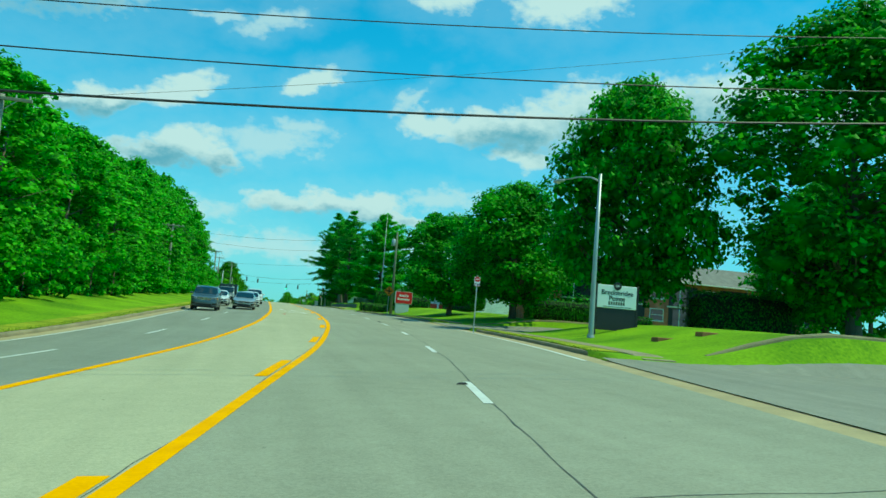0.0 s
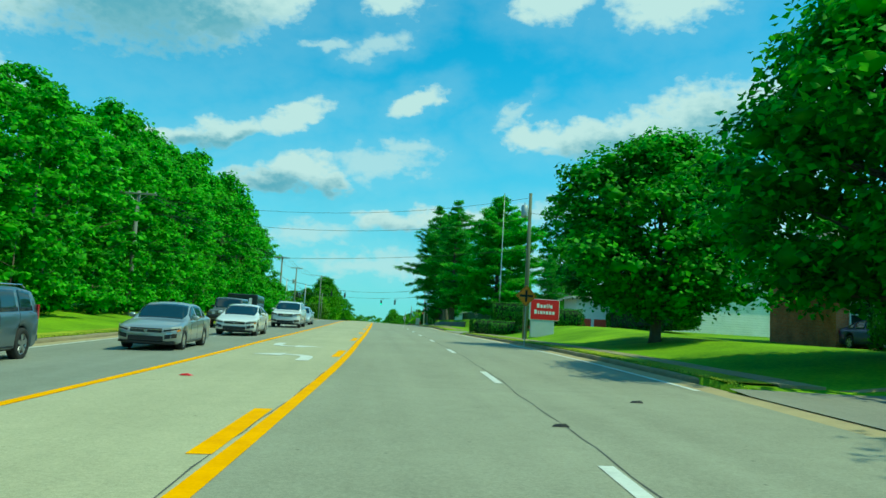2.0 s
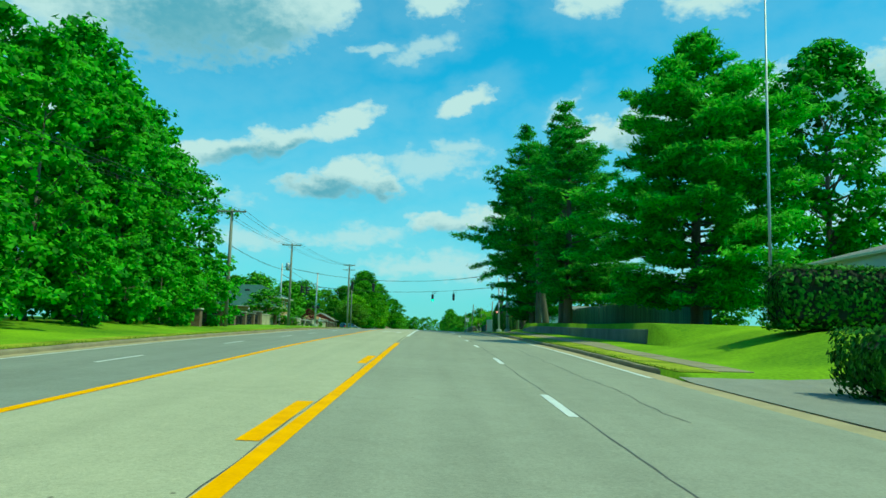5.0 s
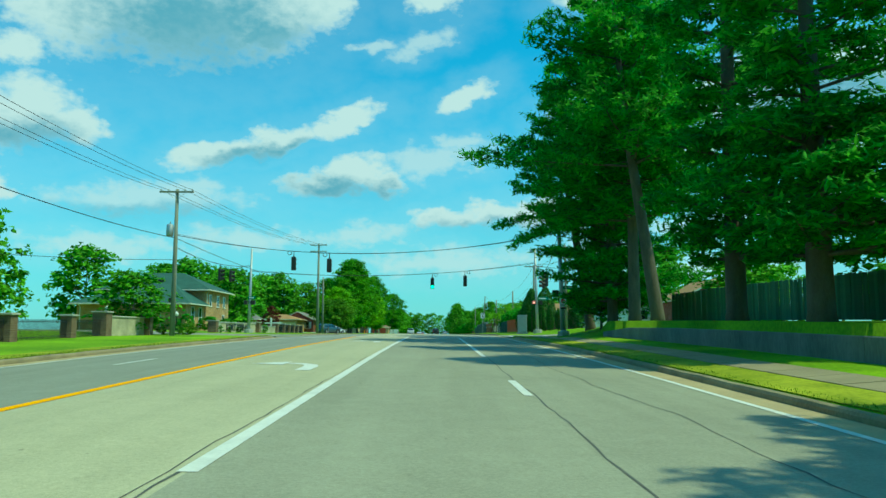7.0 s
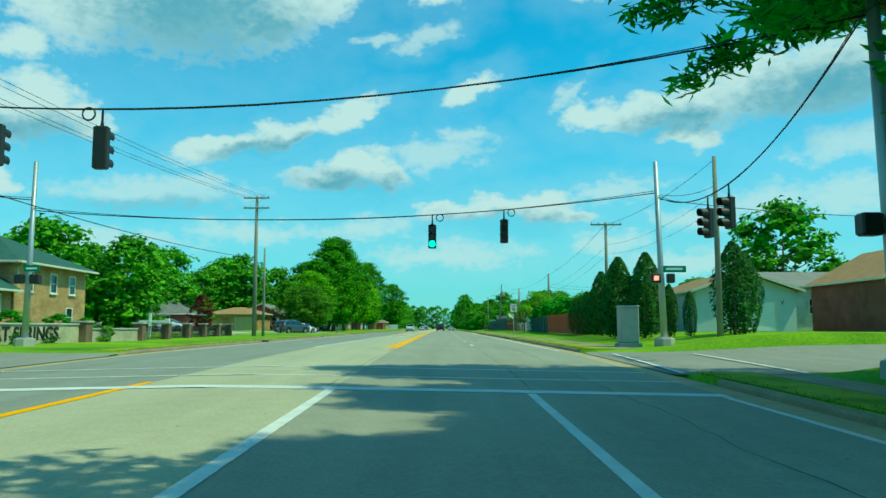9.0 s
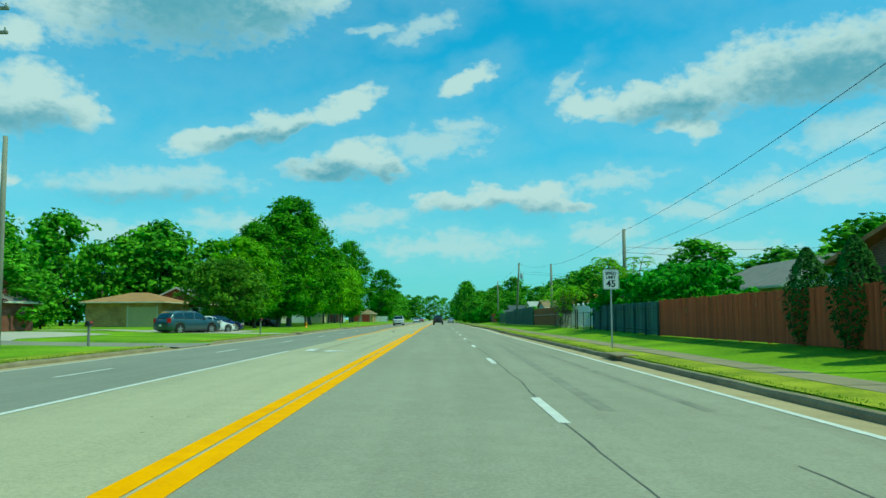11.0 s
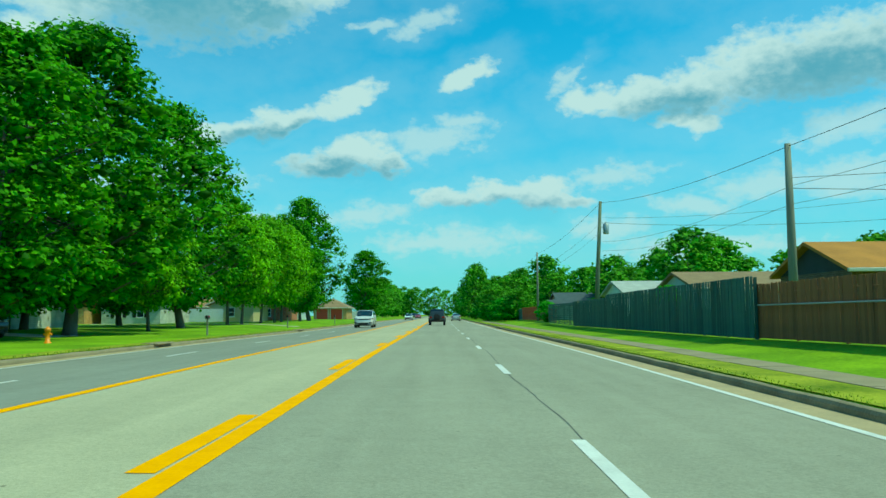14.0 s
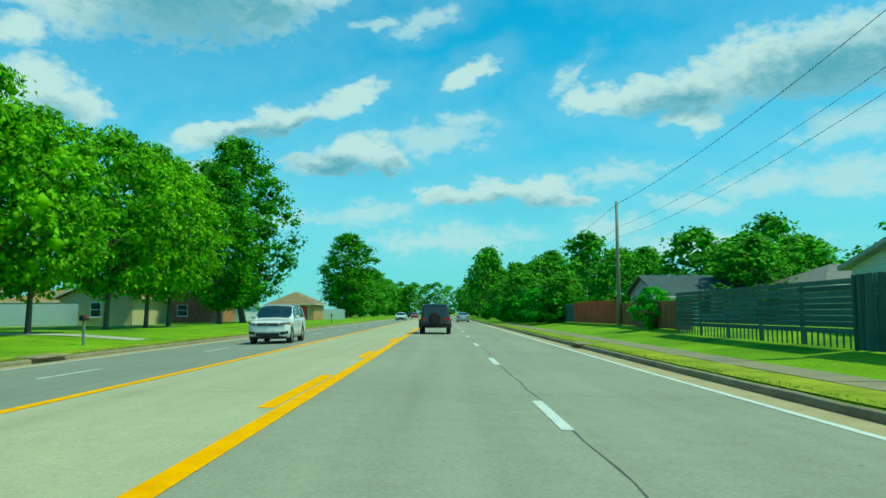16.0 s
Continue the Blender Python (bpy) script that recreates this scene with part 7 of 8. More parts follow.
for i in range(n_):
    ring = []
    for k_ in (i, i + 1):
        f_ = k_ / n_
        u_, y_ = -1.1 + 2.45 * f_, 33.35 + 1.75 * f_ ** 1.3
        w_ = 0.03 + 0.1 * f_
        ring += [(xr(y_) + u_, y_ - w_, road_z(u_, y_ - w_) + 0.004), (xr(y_) + u_, y_ + w_, road_z(u_, y_ + w_) + 0.004)]
    mb.add([ring[0], ring[2], ring[3], ring[1]], [(0, 1, 2, 3)])
part("tyre_mark", mb, M["tyre_mark"], markings)
part("tyre_mark", strip(lambda y: 3.6, lambda y: 3.78, 244, 280, 0.003), M["tyre_mark"], markings)
for u, a, b in ((-3.0, 262, 284), (-4.6, 262, 290)):
    part("tyre_mark", strip(u, u + 0.13, a, b, 0.003), M["faint_mark"], markings)


# ---- houses ----
def window(parent, face, box_, along, z, w, h, mat="white", glass_="window_glass", shutters=None):
    """A framed window on a wall: frame with mullion, pane set back, sill."""
    x0, x1, y0, y1 = box_

    def bx(a0, a1, d0, d1, z0, z1):
        if face == "-y":
            return MB().box(a0, a1, y0 - d1, y0 - d0, z0, z1)
        if face == "+x":
            return MB().box(x1 + d0, x1 + d1, a0, a1, z0, z1)
        return MB().box(x0 - d1, x0 - d0, a0, a1, z0, z1)

    a, b = along - w / 2, along + w / 2
    win = part("window", bx(a, b, 0.002, 0.02, z, z + h), M["window_glass"], parent, "dark glass window in a pale frame")
    fr = MB()
    for q in ((a - 0.07, a, z - 0.07, z + h + 0.07), (b, b + 0.07, z - 0.07, z + h + 0.07), (a, b, z - 0.07, z), (a, b, z + h, z + h + 0.07), (a, b, z + h / 2 - 0.025, z + h / 2 + 0.025)):
        m = bx(q[0], q[1], 0.0, 0.06, q[2], q[3])
        fr.add(m.v, m.f)
    part("frame", fr, M[mat], win)
    part("sill", bx(a - 0.12, b + 0.12, 0.0, 0.12, z - 0.13, z - 0.07), M[mat], win)
    if shutters:
        for c in (a - 0.3, b + 0.3):
            part("shutter", bx(c - 0.2, c + 0.2, 0.0, 0.05, z - 0.05, z + h + 0.05), M[shutters], win)
    return win


def roof_mesh(x0, x1, y0, y1, ze, zr_, axis, hip=0.0, over=0.45, th=0.14):
    """Two or four slopes with thickness; hip is how far the ridge is drawn in at each end."""
    a0, a1, b0, b1 = x0 - over, x1 + over, y0 - over, y1 + over
    if axis == "x":
        r0, r1 = (a0 + hip, (b0 + b1) / 2), (a1 - hip, (b0 + b1) / 2)
    else:
        r0, r1 = ((a0 + a1) / 2, b0 + hip), ((a0 + a1) / 2, b1 - hip)
    mb = MB()
    v = []
    for d in (0, -th):
        v += [(a0, b0, ze + d), (a1, b0, ze + d), (a1, b1, ze + d), (a0, b1, ze + d), (r0[0], r0[1], zr_ + d), (r1[0], r1[1], zr_ + d)]
    if axis == "x":
        tops = [(0, 1, 5, 4), (2, 3, 4, 5), (1, 2, 5), (3, 0, 4)]
    else:
        tops = [(1, 2, 5, 4), (3, 0, 4, 5), (0, 1, 4), (2, 3, 5)]
    if not hip:
        tops = tops[:2]
    f = tops + [tuple(i + 6 for i in q[::-1]) for q in tops]
    edges = [(0, 1), (1, 2), (2, 3), (3, 0)]
    if hip:
        f += [(q[1], q[0], q[0] + 6, q[1] + 6) for q in edges]
    else:
        f += [(0, 6, 7, 1), (2, 8, 9, 3)] if axis == "x" else [(1, 7, 8, 2), (3, 9, 6, 0)]
        f += [(1, 7, 11, 5), (5, 11, 8, 2), (3, 9, 10, 4), (4, 10, 6, 0)] if axis == "x" else [(0, 6, 10, 4), (4, 10, 7, 1), (2, 8, 11, 5), (5, 11, 9, 3)]
    return mb.add(v, f)


def shell(x0, x1, y0, y1, z0, ze, zr_=None, axis="x"):
    mb = MB().box(x0, x1, y0, y1, z0, ze)
    if zr_:
        if axis == "x":
            m = (y0 + y1) / 2
            mb.loft([[(x0, y0, ze), (x0, m, zr_), (x0, y1, ze)][::-1], [(x1, y0, ze), (x1, m, zr_), (x1, y1, ze)][::-1]])
        else:
            m = (x0 + x1) / 2
            mb.loft([[(x0, y0, ze), (m, y0, zr_), (x1, y0, ze)], [(x0, y1, ze), (m, y1, zr_), (x1, y1, ze)]])
    return mb


def house(label, x0, x1, y0, y1, eave, ridge, axis, wall, roof, hip=0.0, wins=(), garages=(), name="house", over=0.45, z0=None, gable=None, cat="house", shutters=None, chimney=None, trim="trim"):
    z = min(G(x0, y0), G(x1, y0), G(x0, y1), G(x1, y1)) - 0.15 if z0 is None else z0
    t = thing(name, label, cat, ((x0 + x1) / 2, (y0 + y1) / 2, z))
    cx, cy = (x0 + x1) / 2, (y0 + y1) / 2
    q = (x0 - cx, x1 - cx, y0 - cy, y1 - cy)
    ze, zg = eave - z, ridge - z
    part("wall", shell(*q, -0.3, ze), M[wall], t)
    if not hip:
        e = 0.003
        for end in (2, 3) if axis == "y" else (0, 1):
            v0 = q[end] - (0.15 if end % 2 else 0)
            if axis == "x":
                tri_ = [[(v0 + d, q[2] + e, ze), (v0 + d, (q[2] + q[3]) / 2, zg - 0.16), (v0 + d, q[3] - e, ze)][::-1] for d in (0, 0.15)]
            else:
                tri_ = [[(q[0] + e, v0 + d, ze), ((q[0] + q[1]) / 2, v0 + d, zg - 0.16), (q[1] - e, v0 + d, ze)] for d in (0, 0.15)]
            part("gable", MB().loft(tri_), M[gable or wall], t)
    rf = part("roof", roof_mesh(*q, ze + 0.06, zg, axis, hip, over), M[roof], t)
    if hip or axis == "x":
        part("gutter", MB().box(q[0] - over, q[1] + over, q[2] - over - 0.1, q[2] - over + 0.02, ze - 0.1, ze + 0.04, 0.02), M[trim], t)
    if hip or axis == "y":
        for xx in (q[0] - over, q[1] + over):
            part("gutter", MB().box(xx - 0.07, xx + 0.07, q[2] - over, q[3] + over, ze - 0.1, ze + 0.04, 0.02), M[trim], t)
    if not hip and axis == "y":
        for s in (-1, 1):
            xm = (q[0] + q[1]) / 2
            xe = q[0] - over if s < 0 else q[1] + over
            part("bargeboard", MB().loft([[(xe, q[2] - over - 0.03, ze - 0.1), (xe, q[2] - over - 0.03, ze + 0.08), (xm, q[2] - over - 0.03, zg + 0.02), (xm, q[2] - over - 0.03, zg - 0.17)], [(xe, q[2] - over + 0.01, ze - 0.1), (xe, q[2] - over + 0.01, ze + 0.08), (xm, q[2] - over + 0.01, zg + 0.02), (xm, q[2] - over + 0.01, zg - 0.17)]]), M[trim], t)
    for face, along, zz, w, h in wins:
        c = cx if face == "-y" else cy
        window(t, face, q, along - c, zz - z, w, h, "white", shutters=shutters)
    for face, along, w, h, m_ in garages:
        c = cx if face == "-y" else cy
        a = along - c
        def bx(a0, a1, d0, d1, b0, b1):
            return MB().box(a0, a1, q[2] - d1, q[2] - d0, b0, b1) if face == "-y" else MB().box(q[1] + d0, q[1] + d1, a0, a1, b0, b1)
        zb = (G(along, y0) if face == "-y" else G(x1, along)) - z
        d = part("garage_door", bx(a - w / 2, a + w / 2, 0.0, 0.03, zb, zb + h), M[m_], t, "panelled garage door")
        for k in range(4):
            part("panel", bx(a - w / 2 + 0.05, a + w / 2 - 0.05, 0.03, 0.045, zb + h * k / 4 + 0.03, zb + h * (k + 1) / 4 - 0.03), M[m_], d)
        part("door_frame", bx(a - w / 2 - 0.12, a - w / 2, 0.0, 0.05, zb, zb + h + 0.12), M[trim], t)
        part("door_frame", bx(a + w / 2, a + w / 2 + 0.12, 0.0, 0.05, zb, zb + h + 0.12), M[trim], t)
    if chimney:
        part("chimney", MB().box(chimney[0] - cx - 0.3, chimney[0] - cx + 0.3, chimney[1] - cy - 0.3, chimney[1] - cy + 0.3, ze, chimney[2] - z, 0.02), M["brick_tan"], t)
    return t, q, z, cx, cy


M["roof_rust"] = material("worn_orange_brown_shingles", (0.42, 0.19, 0.03), 0.9, vary=0.25, scale=0.9, fine=15, bump=0.4)
M["roof_tan"] = material("dull_tan_shingles", (0.26, 0.18, 0.09), 0.9, vary=0.2, scale=1.5, fine=15, bump=0.4)
M["roof_slate"] = material("dark_slate_shingles", (0.06, 0.085, 0.09), 0.9, vary=0.2, scale=1.5, fine=15, bump=0.4)
M["slate_panel"] = material("dark_slate_boards", (0.05, 0.055, 0.06), 0.85, vary=0.2, scale=2, fine=20, bump=0.3)
M["roof_pale"] = material("pale_weathered_shingles", (0.40, 0.42, 0.38), 0.9, vary=0.2, scale=1.5, fine=15, bump=0.4)

# two-storey brick house with a green roof
t, q, zb, cx, cy = house("two-storey tan brick house with a green hipped roof", -37.0, -25.6, 237.6, 247.0, 4.75, 7.0, "x", "brick_tan", "roof_green", hip=4.6,
                         wins=(("+x", 239.3, 3.1, 0.75, 1.15), ("+x", 242.3, 3.1, 0.75, 1.15), ("+x", 244.9, 3.1, 0.75, 1.15), ("+x", 244.6, 0.9, 0.8, 1.2)), over=0.6)
ax, ay = -31.0 - cx, 234.5 - cy
w = part("wing", MB().box(-36.8 - cx, -25.7 - cx, 231.1 - cy, 237.55 - cy, -0.3, 3.0 - zb), M["brick_tan"], t, "single-storey brick wing")
rm = MB()
e0, e1, f0, f1 = -37.4 - cx, -25.1 - cx, 230.5 - cy, 237.6 - cy
rm.add([(e0, f0, 3.05 - zb), (e1, f0, 3.05 - zb), (e1, f1, 3.05 - zb), (e0, f1, 3.05 - zb), (e0 + 4, f1, 5.4 - zb), (e1 - 4, f1, 5.4 - zb), (e0, f0, 2.92 - zb), (e1, f0, 2.92 - zb), (e1, f1, 2.92 - zb), (e0, f1, 2.92 - zb)],
       [(0, 1, 5, 4), (1, 2, 5), (3, 0, 4), (0, 6, 7, 1), (1, 7, 8, 2), (3, 9, 6, 0), (9, 8, 7, 6), (2, 8, 9, 3, 4, 5)])
part("wing_roof", rm, M["roof_green"], t)
part("gutter", MB().box(e0, e1, f0 - 0.1, f0 + 0.02, 2.9 - zb, 3.04 - zb, 0.02), M["trim"], t, "cream gutter")
part("gutter", MB().box(e1 - 0.02, e1 + 0.1, f0, f1, 2.9 - zb, 3.04 - zb, 0.02), M["trim"], t, "cream gutter")
wq = (-36.8 - cx, -25.7 - cx, 231.1 - cy, 237.55 - cy)
window(t, "+x", wq, 233.3 - cy, 1.25 - zb, 0.85, 1.45)
window(t, "+x", wq, 235.9 - cy, 0.7 - zb, 0.9, 2.0)
for xx, yy in ((-28.2, 231.05), (-36.4, 231.05)):
    part("downspout", MB().tube([(xx - cx, yy - 0.45 - cy, 2.9 - zb), (xx - cx, yy - 0.1 - cy, 2.6 - zb), (xx - cx, yy - 0.06 - cy, 0.3 - zb)], 0.05, 6), M["trim"], t, "cream downspout")
part("downspout", MB().tube([(-25.2 - cx, 237.9 - cy, 4.7 - zb), (-25.5 - cx, 237.75 - cy, 4.4 - zb), (-25.5 - cx, 237.75 - cy, 3.3 - zb)], 0.05, 6), M["trim"], t, "cream downspout")
for xx in (-33.0, -31.2):
    part("roof_vent", MB().box(xx - cx - 0.35, xx - cx + 0.35, 239.2 - cy, 239.7 - cy, 5.75 - zb, 6.05 - zb, 0.03), M["black"], t)

# sign wall with brick piers
PALE = M["blockwork"]


def pier(x, y, h, w=0.55, label="square brick fence pier with a pale stone cap", mat="brick_dark"):
    t = thing("brick_pier", label, "fence post", (x, y, G(x, y)), group="brick fence piers")
    part("shaft", MB().box(-w / 2, w / 2, -w / 2, w / 2, -0.3, h, 0.01), M[mat], t)
    part("cap", MB().box(-w / 2 - 0.07, w / 2 + 0.07, -w / 2 - 0.07, w / 2 + 0.07, h, h + 0.1, 0.02), M["block"], t)
    return t


def low_wall(name, a, b, h, label, mat="blockwork"):
    (xa, ya), (xb, yb) = a, b
    L_ = math.hypot(xb - xa, yb - ya)
    t = thing(name, label, "wall", (xa, ya, G(xa, ya)), math.degrees(math.atan2(yb - ya, xb - xa)))
    part("panel", MB().box(0, L_, -0.13, 0.13, -0.3, h, 0.01), M[mat], t)
    part("coping", MB().box(-0.02, L_ + 0.02, -0.19, 0.19, h, h + 0.09, 0.02), M["block"], t)
    return t, L_


M["sign_wall"] = brick_material("pale_sign_wall_brick", (0.50, 0.44, 0.30), (0.44, 0.38, 0.26), (0.50, 0.46, 0.36))
sw, L_ = low_wall("sign_wall", (-19.9, 221.4), (-18.6, 231.0), 0.88, "low pale brick entrance wall with dark raised lettering", "sign_wall")
lettering(sw, "KORT SPRINGS", 0.86, M["black"], (L_ / 2 + 0.1, -0.15, 0.46), depth=0.02, bold=0.012)
low_wall("garden_wall", (-18.5, 231.4), (-17.7, 236.2), 0.62, "low pale brick garden wall with a stone coping", "sign_wall")
pier(-20.0, 221.0, 1.0, 0.75)
pier(-18.5, 231.2, 0.98, 0.75)
pier(-17.6, 236.5, 0.95, 0.55)


def iron_run(a, b, h=0.95):
    (xa, ya), (xb, yb) = a, b
    L_ = math.hypot(xb - xa, yb - ya)
    sl = math.degrees(math.atan2(G(xb, yb) - G(xa, ya), L_))
    t = thing("iron_fence", "black iron railing between brick piers", "fence")
    t.matrix_world = pose(xa, ya, (G(xa, ya)), 0, 0, math.degrees(math.atan2(yb - ya, xb - xa))) @ Matrix.Rotation(radians(-sl), 4, "Y")
    for z in (0.12, h - 0.1):
        part("rail", MB().box(0, L_, -0.018, 0.018, z, z + 0.035), M["iron"], t)
    me = MB().box(-0.01, 0.01, -0.01, 0.01, 0.02, h + 0.03).mesh("bar", M["iron"])
    for k in range(int(L_ / 0.14)):
        o = part("bar", me, None, t)
        o.location = (0.14 * k + 0.07, 0, 0)
    return t


posts = [(-16.9, 164.0), (-17.3, 171.0), (-18.0, 178.0), (-18.7, 185.0), (-19.6, 192.6)]
for p in posts:
    pier(*p, 1.15, 0.6)
for a, b in zip(posts, posts[1:]):
    iron_run(a, b)
pier(-20.2, 198.2, 1.4, 0.85)
pier(-19.4, 203.2, 1.3, 0.7)
low_wall("garden_wall", (-20.1, 198.7), (-19.5, 202.8), 1.15, "pale brick entrance wall without lettering", "sign_wall")
iron_run(posts[-1], (-20.1, 197.8))
posts = [(-17.6, 236.5), (-17.8, 241.5), (-18.2, 246.8), (-18.5, 251.6), (-18.9, 256.8), (-19.2, 261.5)]
for p in posts[1:]:
    pier(*p, 0.95, 0.5)
for a, b in zip(posts, posts[1:]):
    iron_run(a, b, 0.8)
for x, y, tp in ((-22.8, 205.0, 1.85), (-25.0, 226.2, 2.1)):
    z = G(x, y)
    t = thing("garden_lamp", "black garden lamp post with a frosted globe", "lamp post", (x, y, z))
    h = tp - z
    part("post", MB().tube([(0, 0, -0.2), (0, 0, 0.25), (0, 0, 0.3), (0, 0, h - 0.55)], [0.09, 0.08, 0.045, 0.04], 10), M["iron"], t)
    part("collar", MB().disc((0, 0, h - 0.58), (0, 0, 1), 0.13, 0.08, 12, 0.1), M["iron"], t)
    part("globe", MB().tube([(0, 0, h - 0.5), (0, 0, h - 0.45), (0, 0, h - 0.3), (0, 0, h - 0.12), (0, 0, h - 0.06), (0, 0, h)], [0.08, 0.15, 0.19, 0.13, 0.05, 0.015], 14), M["globe"], t, "frosted white globe", smooth=True)
z = G(-19.6, 243.5)
t = thing("signpost", "white wooden post with one crossarm", "signpost", (-19.6, 243.5, z))
part("post", MB().box(-0.08, 0.08, -0.08, 0.08, -0.2, 1.8 - z, 0.01), M["white"], t)
part("crossarm", MB().box(-0.75, 1.3, -0.05, 0.05, 1.15 - z, 1.3 - z, 0.01), M["white"], t)
# low shrubs round the sign wall and house
for k, (x, y, s) in enumerate(((-19.6, 224.0, 0.5), (-19.3, 226.0, 0.55), (-18.9, 228.4, 0.5), (-18.2, 233.2, 0.75), (-19.9, 221.9, 0.6), (-17.7, 206.5, 0.8), (-18.4, 205.0, 0.7))):
    t = broadleaf("low_shrub", 1.1, 0.95, 0.02, 400 + k, "leaf_olive" if k in (3, 5) else "hedge", 0.1, 30, 40, 0.03, "low rounded shrub beside the entrance wall", "shrub", 0.3)
    t.matrix_world = pose(x, y, G(x, y)) @ Matrix.Diagonal((s * 1.4, s * 1.6, s, 1))
for x, y, sx, h in ((-29.3, 229.6, 1.5, 1.75), (-25.2, 229.6, 0.9, 1.6), (-24.4, 235.0, 1.3, 1.5), (-24.0, 240.0, 1.0, 1.4), (-24.2, 244.0, 0.8, 1.2)):
    t = broadleaf("clipped_shrub", 2.0, 1.2, 0.02, int(410 - x), "leaf_maple", 0.12, 60, 60, 0.04, "dense clipped dark green shrub by the house", "shrub", 0.35)
    t.matrix_world = pose(x, y, G(x, y)) @ Matrix.Diagonal((sx, 1.0, h / 2, 1))

# ---- right-hand buildings ----
t, q, zb, cx, cy = house("long two-storey orange brick apartment house behind trees", 20.8, 56.0, 84.5, 91.0, 2.85, 5.2, "x", "brick_orange", "roof_grey", hip=5.0, over=0.8,
                         wins=tuple(("-y", xx, zz, 1.5, 1.2) for xx in (22.3, 28.5, 34.7, 40.9, 47.1, 53.3) for zz in (1.0, -1.4)), name="apartment_house", cat="apartment house")
for k in range(5):
    x0, x1 = 23.7 + 6.2 * k - cx, 27.1 + 6.2 * k - cx
    for z0, z1 in ((-2.0, 0.1), (0.3, 2.5)):
        # no real recess: a flat near-black panel is coloured as its shade
        bal = part("balcony", MB().box(x0, x1, q[2] - 0.025, q[2] + 0.1, z0 - zb, z1 - zb), M["iron"], t, "flat panel with the balcony's shade put into its near-black colour")
        part("balcony_door", MB().box(x0 + 0.5, x0 + 2.1, q[2] - 0.05, q[2] - 0.026, z0 - zb, z0 + 1.95 - zb), M["window_glass"], bal)
        part("door_frame", MB().box(x0 + 1.25, x0 + 1.35, q[2] - 0.06, q[2] - 0.05, z0 - zb, z0 + 1.95 - zb), M["white"], bal)
        part("balcony_rail", MB().box(x0, x1, q[2] - 0.12, q[2] - 0.07, z0 + 0.85 - zb, z0 + 0.92 - zb), M["iron"], bal)
    part("floor_band", MB().box(x0 - 0.2, x1 + 0.2, q[2] - 0.14, q[2], 0.12 - zb, 0.28 - zb), M["trim"], t)
t, q, zb, cx, cy = house("low white storage building with red roller doors", 16.6, 44.0, 118.4, 123.2, 1.45, 1.75, "x", "white", "roof_grey", hip=0.3, name="storage_building", cat="storage building", over=0.5)
for k in range(3):
    xx = 17.4 + 1.45 * k
    d = part("roller_door", MB().box(xx - cx - 0.58, xx - cx + 0.58, q[2] - 0.03, q[2], 0.0, 2.0, 0.0), M["red_panel"], t, "red roller door")
    for j in range(6):
        part("slat", MB().box(xx - cx - 0.58, xx - cx + 0.58, q[2] - 0.045, q[2] - 0.03, 0.03 + 0.33 * j, 0.31 + 0.33 * j), M["red_panel"], d)
house("grey sided two-storey building with an orange eave", 21.3, 46.0, 110.6, 117.2, 3.9, 4.6, "x", "lap_white", "red_panel", hip=2.0, wins=(("-y", 22.3, 2.1, 0.7, 0.9), ("-y", 25.5, 2.1, 1.2, 0.9), ("-y", 28, 2.1, 1.2, 0.9)), name="sided_building", cat="building", trim="orange_pipe")
house("plain grey shed with a low roof", 16.6, 24.0, 137.0, 145.0, 2.5, 3.6, "y", "siding", "roof_grey", name="shed", cat="shed", over=0.15)
for x, y in ((12.6, 119.6), (13.1, 119.9), (13.4, 121.4)):
    t = thing("bollard", "short orange painted steel bollard", "bollard", (x, y, G(x, y)))
    part("post", MB().tube([(0, 0, -0.2), (0, 0, 0.85), (0, 0, 0.95), (0, 0, 1.0)], [0.09, 0.09, 0.07, 0.02], 12), M["orange_pipe"], t, smooth=True)
    part("band", MB().tube([(0, 0, 0.6), (0, 0, 0.72)], 0.094, 12), M["white"], t)

# beyond the crossing, right
t, q, zb, cx, cy = house("cream garage house with a broad white door and low gable", 17.4, 24.3, 245.0, 256.0, 3.3, 4.7, "y", "siding", "roof_brown", garages=(("-y", 21.2, 3.2, 2.0, "white"),), trim="trim")
lam = part("wall_emblem", MB().poly([(23.2 - cx, q[2] - 0.02, 2.75 - zb), (23.35 - cx, q[2] - 0.02, 2.5 - zb), (23.5 - cx, q[2] - 0.02, 2.78 - zb), (23.36 - cx, q[2] - 0.02, 2.35 - zb)], (0, 0.015, 0), 1), M["black"], t, "dark bird-shaped wall ornament")
house("white sided two-storey house behind a patio", 25.6, 37.0, 258.0, 268.0, 4.3, 5.9, "x", "lap_siding", "roof_grey", wins=(("-y", 28, 2.0, 1.4, 1.2), ("-y", 32, 2.0, 1.4, 1.2)))
house("brown house with a low shingle roof beside the garage", 12.9, 17.3, 250.0, 258.0, 2.9, 4.0, "x", "brick_dark", "roof_brown")
house("red brick gable house beyond the crossing", 28.2, 36.8, 241.0, 251.0, 3.95, 6.5, "y", "brick_red", "roof_brown", wins=(("-y", 29.3, 2.15, 0.55, 0.95), ("-y", 32.8, 2.0, 1.2, 1.1)), over=0.35)
house("house with a pale metal gable roof behind the red fence", 19.0, 27.0, 276.0, 290.0, 2.9, 4.9, "y", "lap_siding", "roof_grey")
house("bungalow with a brown shingle roof behind the fence", 14.8, 24.0, 287.0, 296.0, 2.3, 3.6, "x", "siding", "roof_brown", hip=3.5)
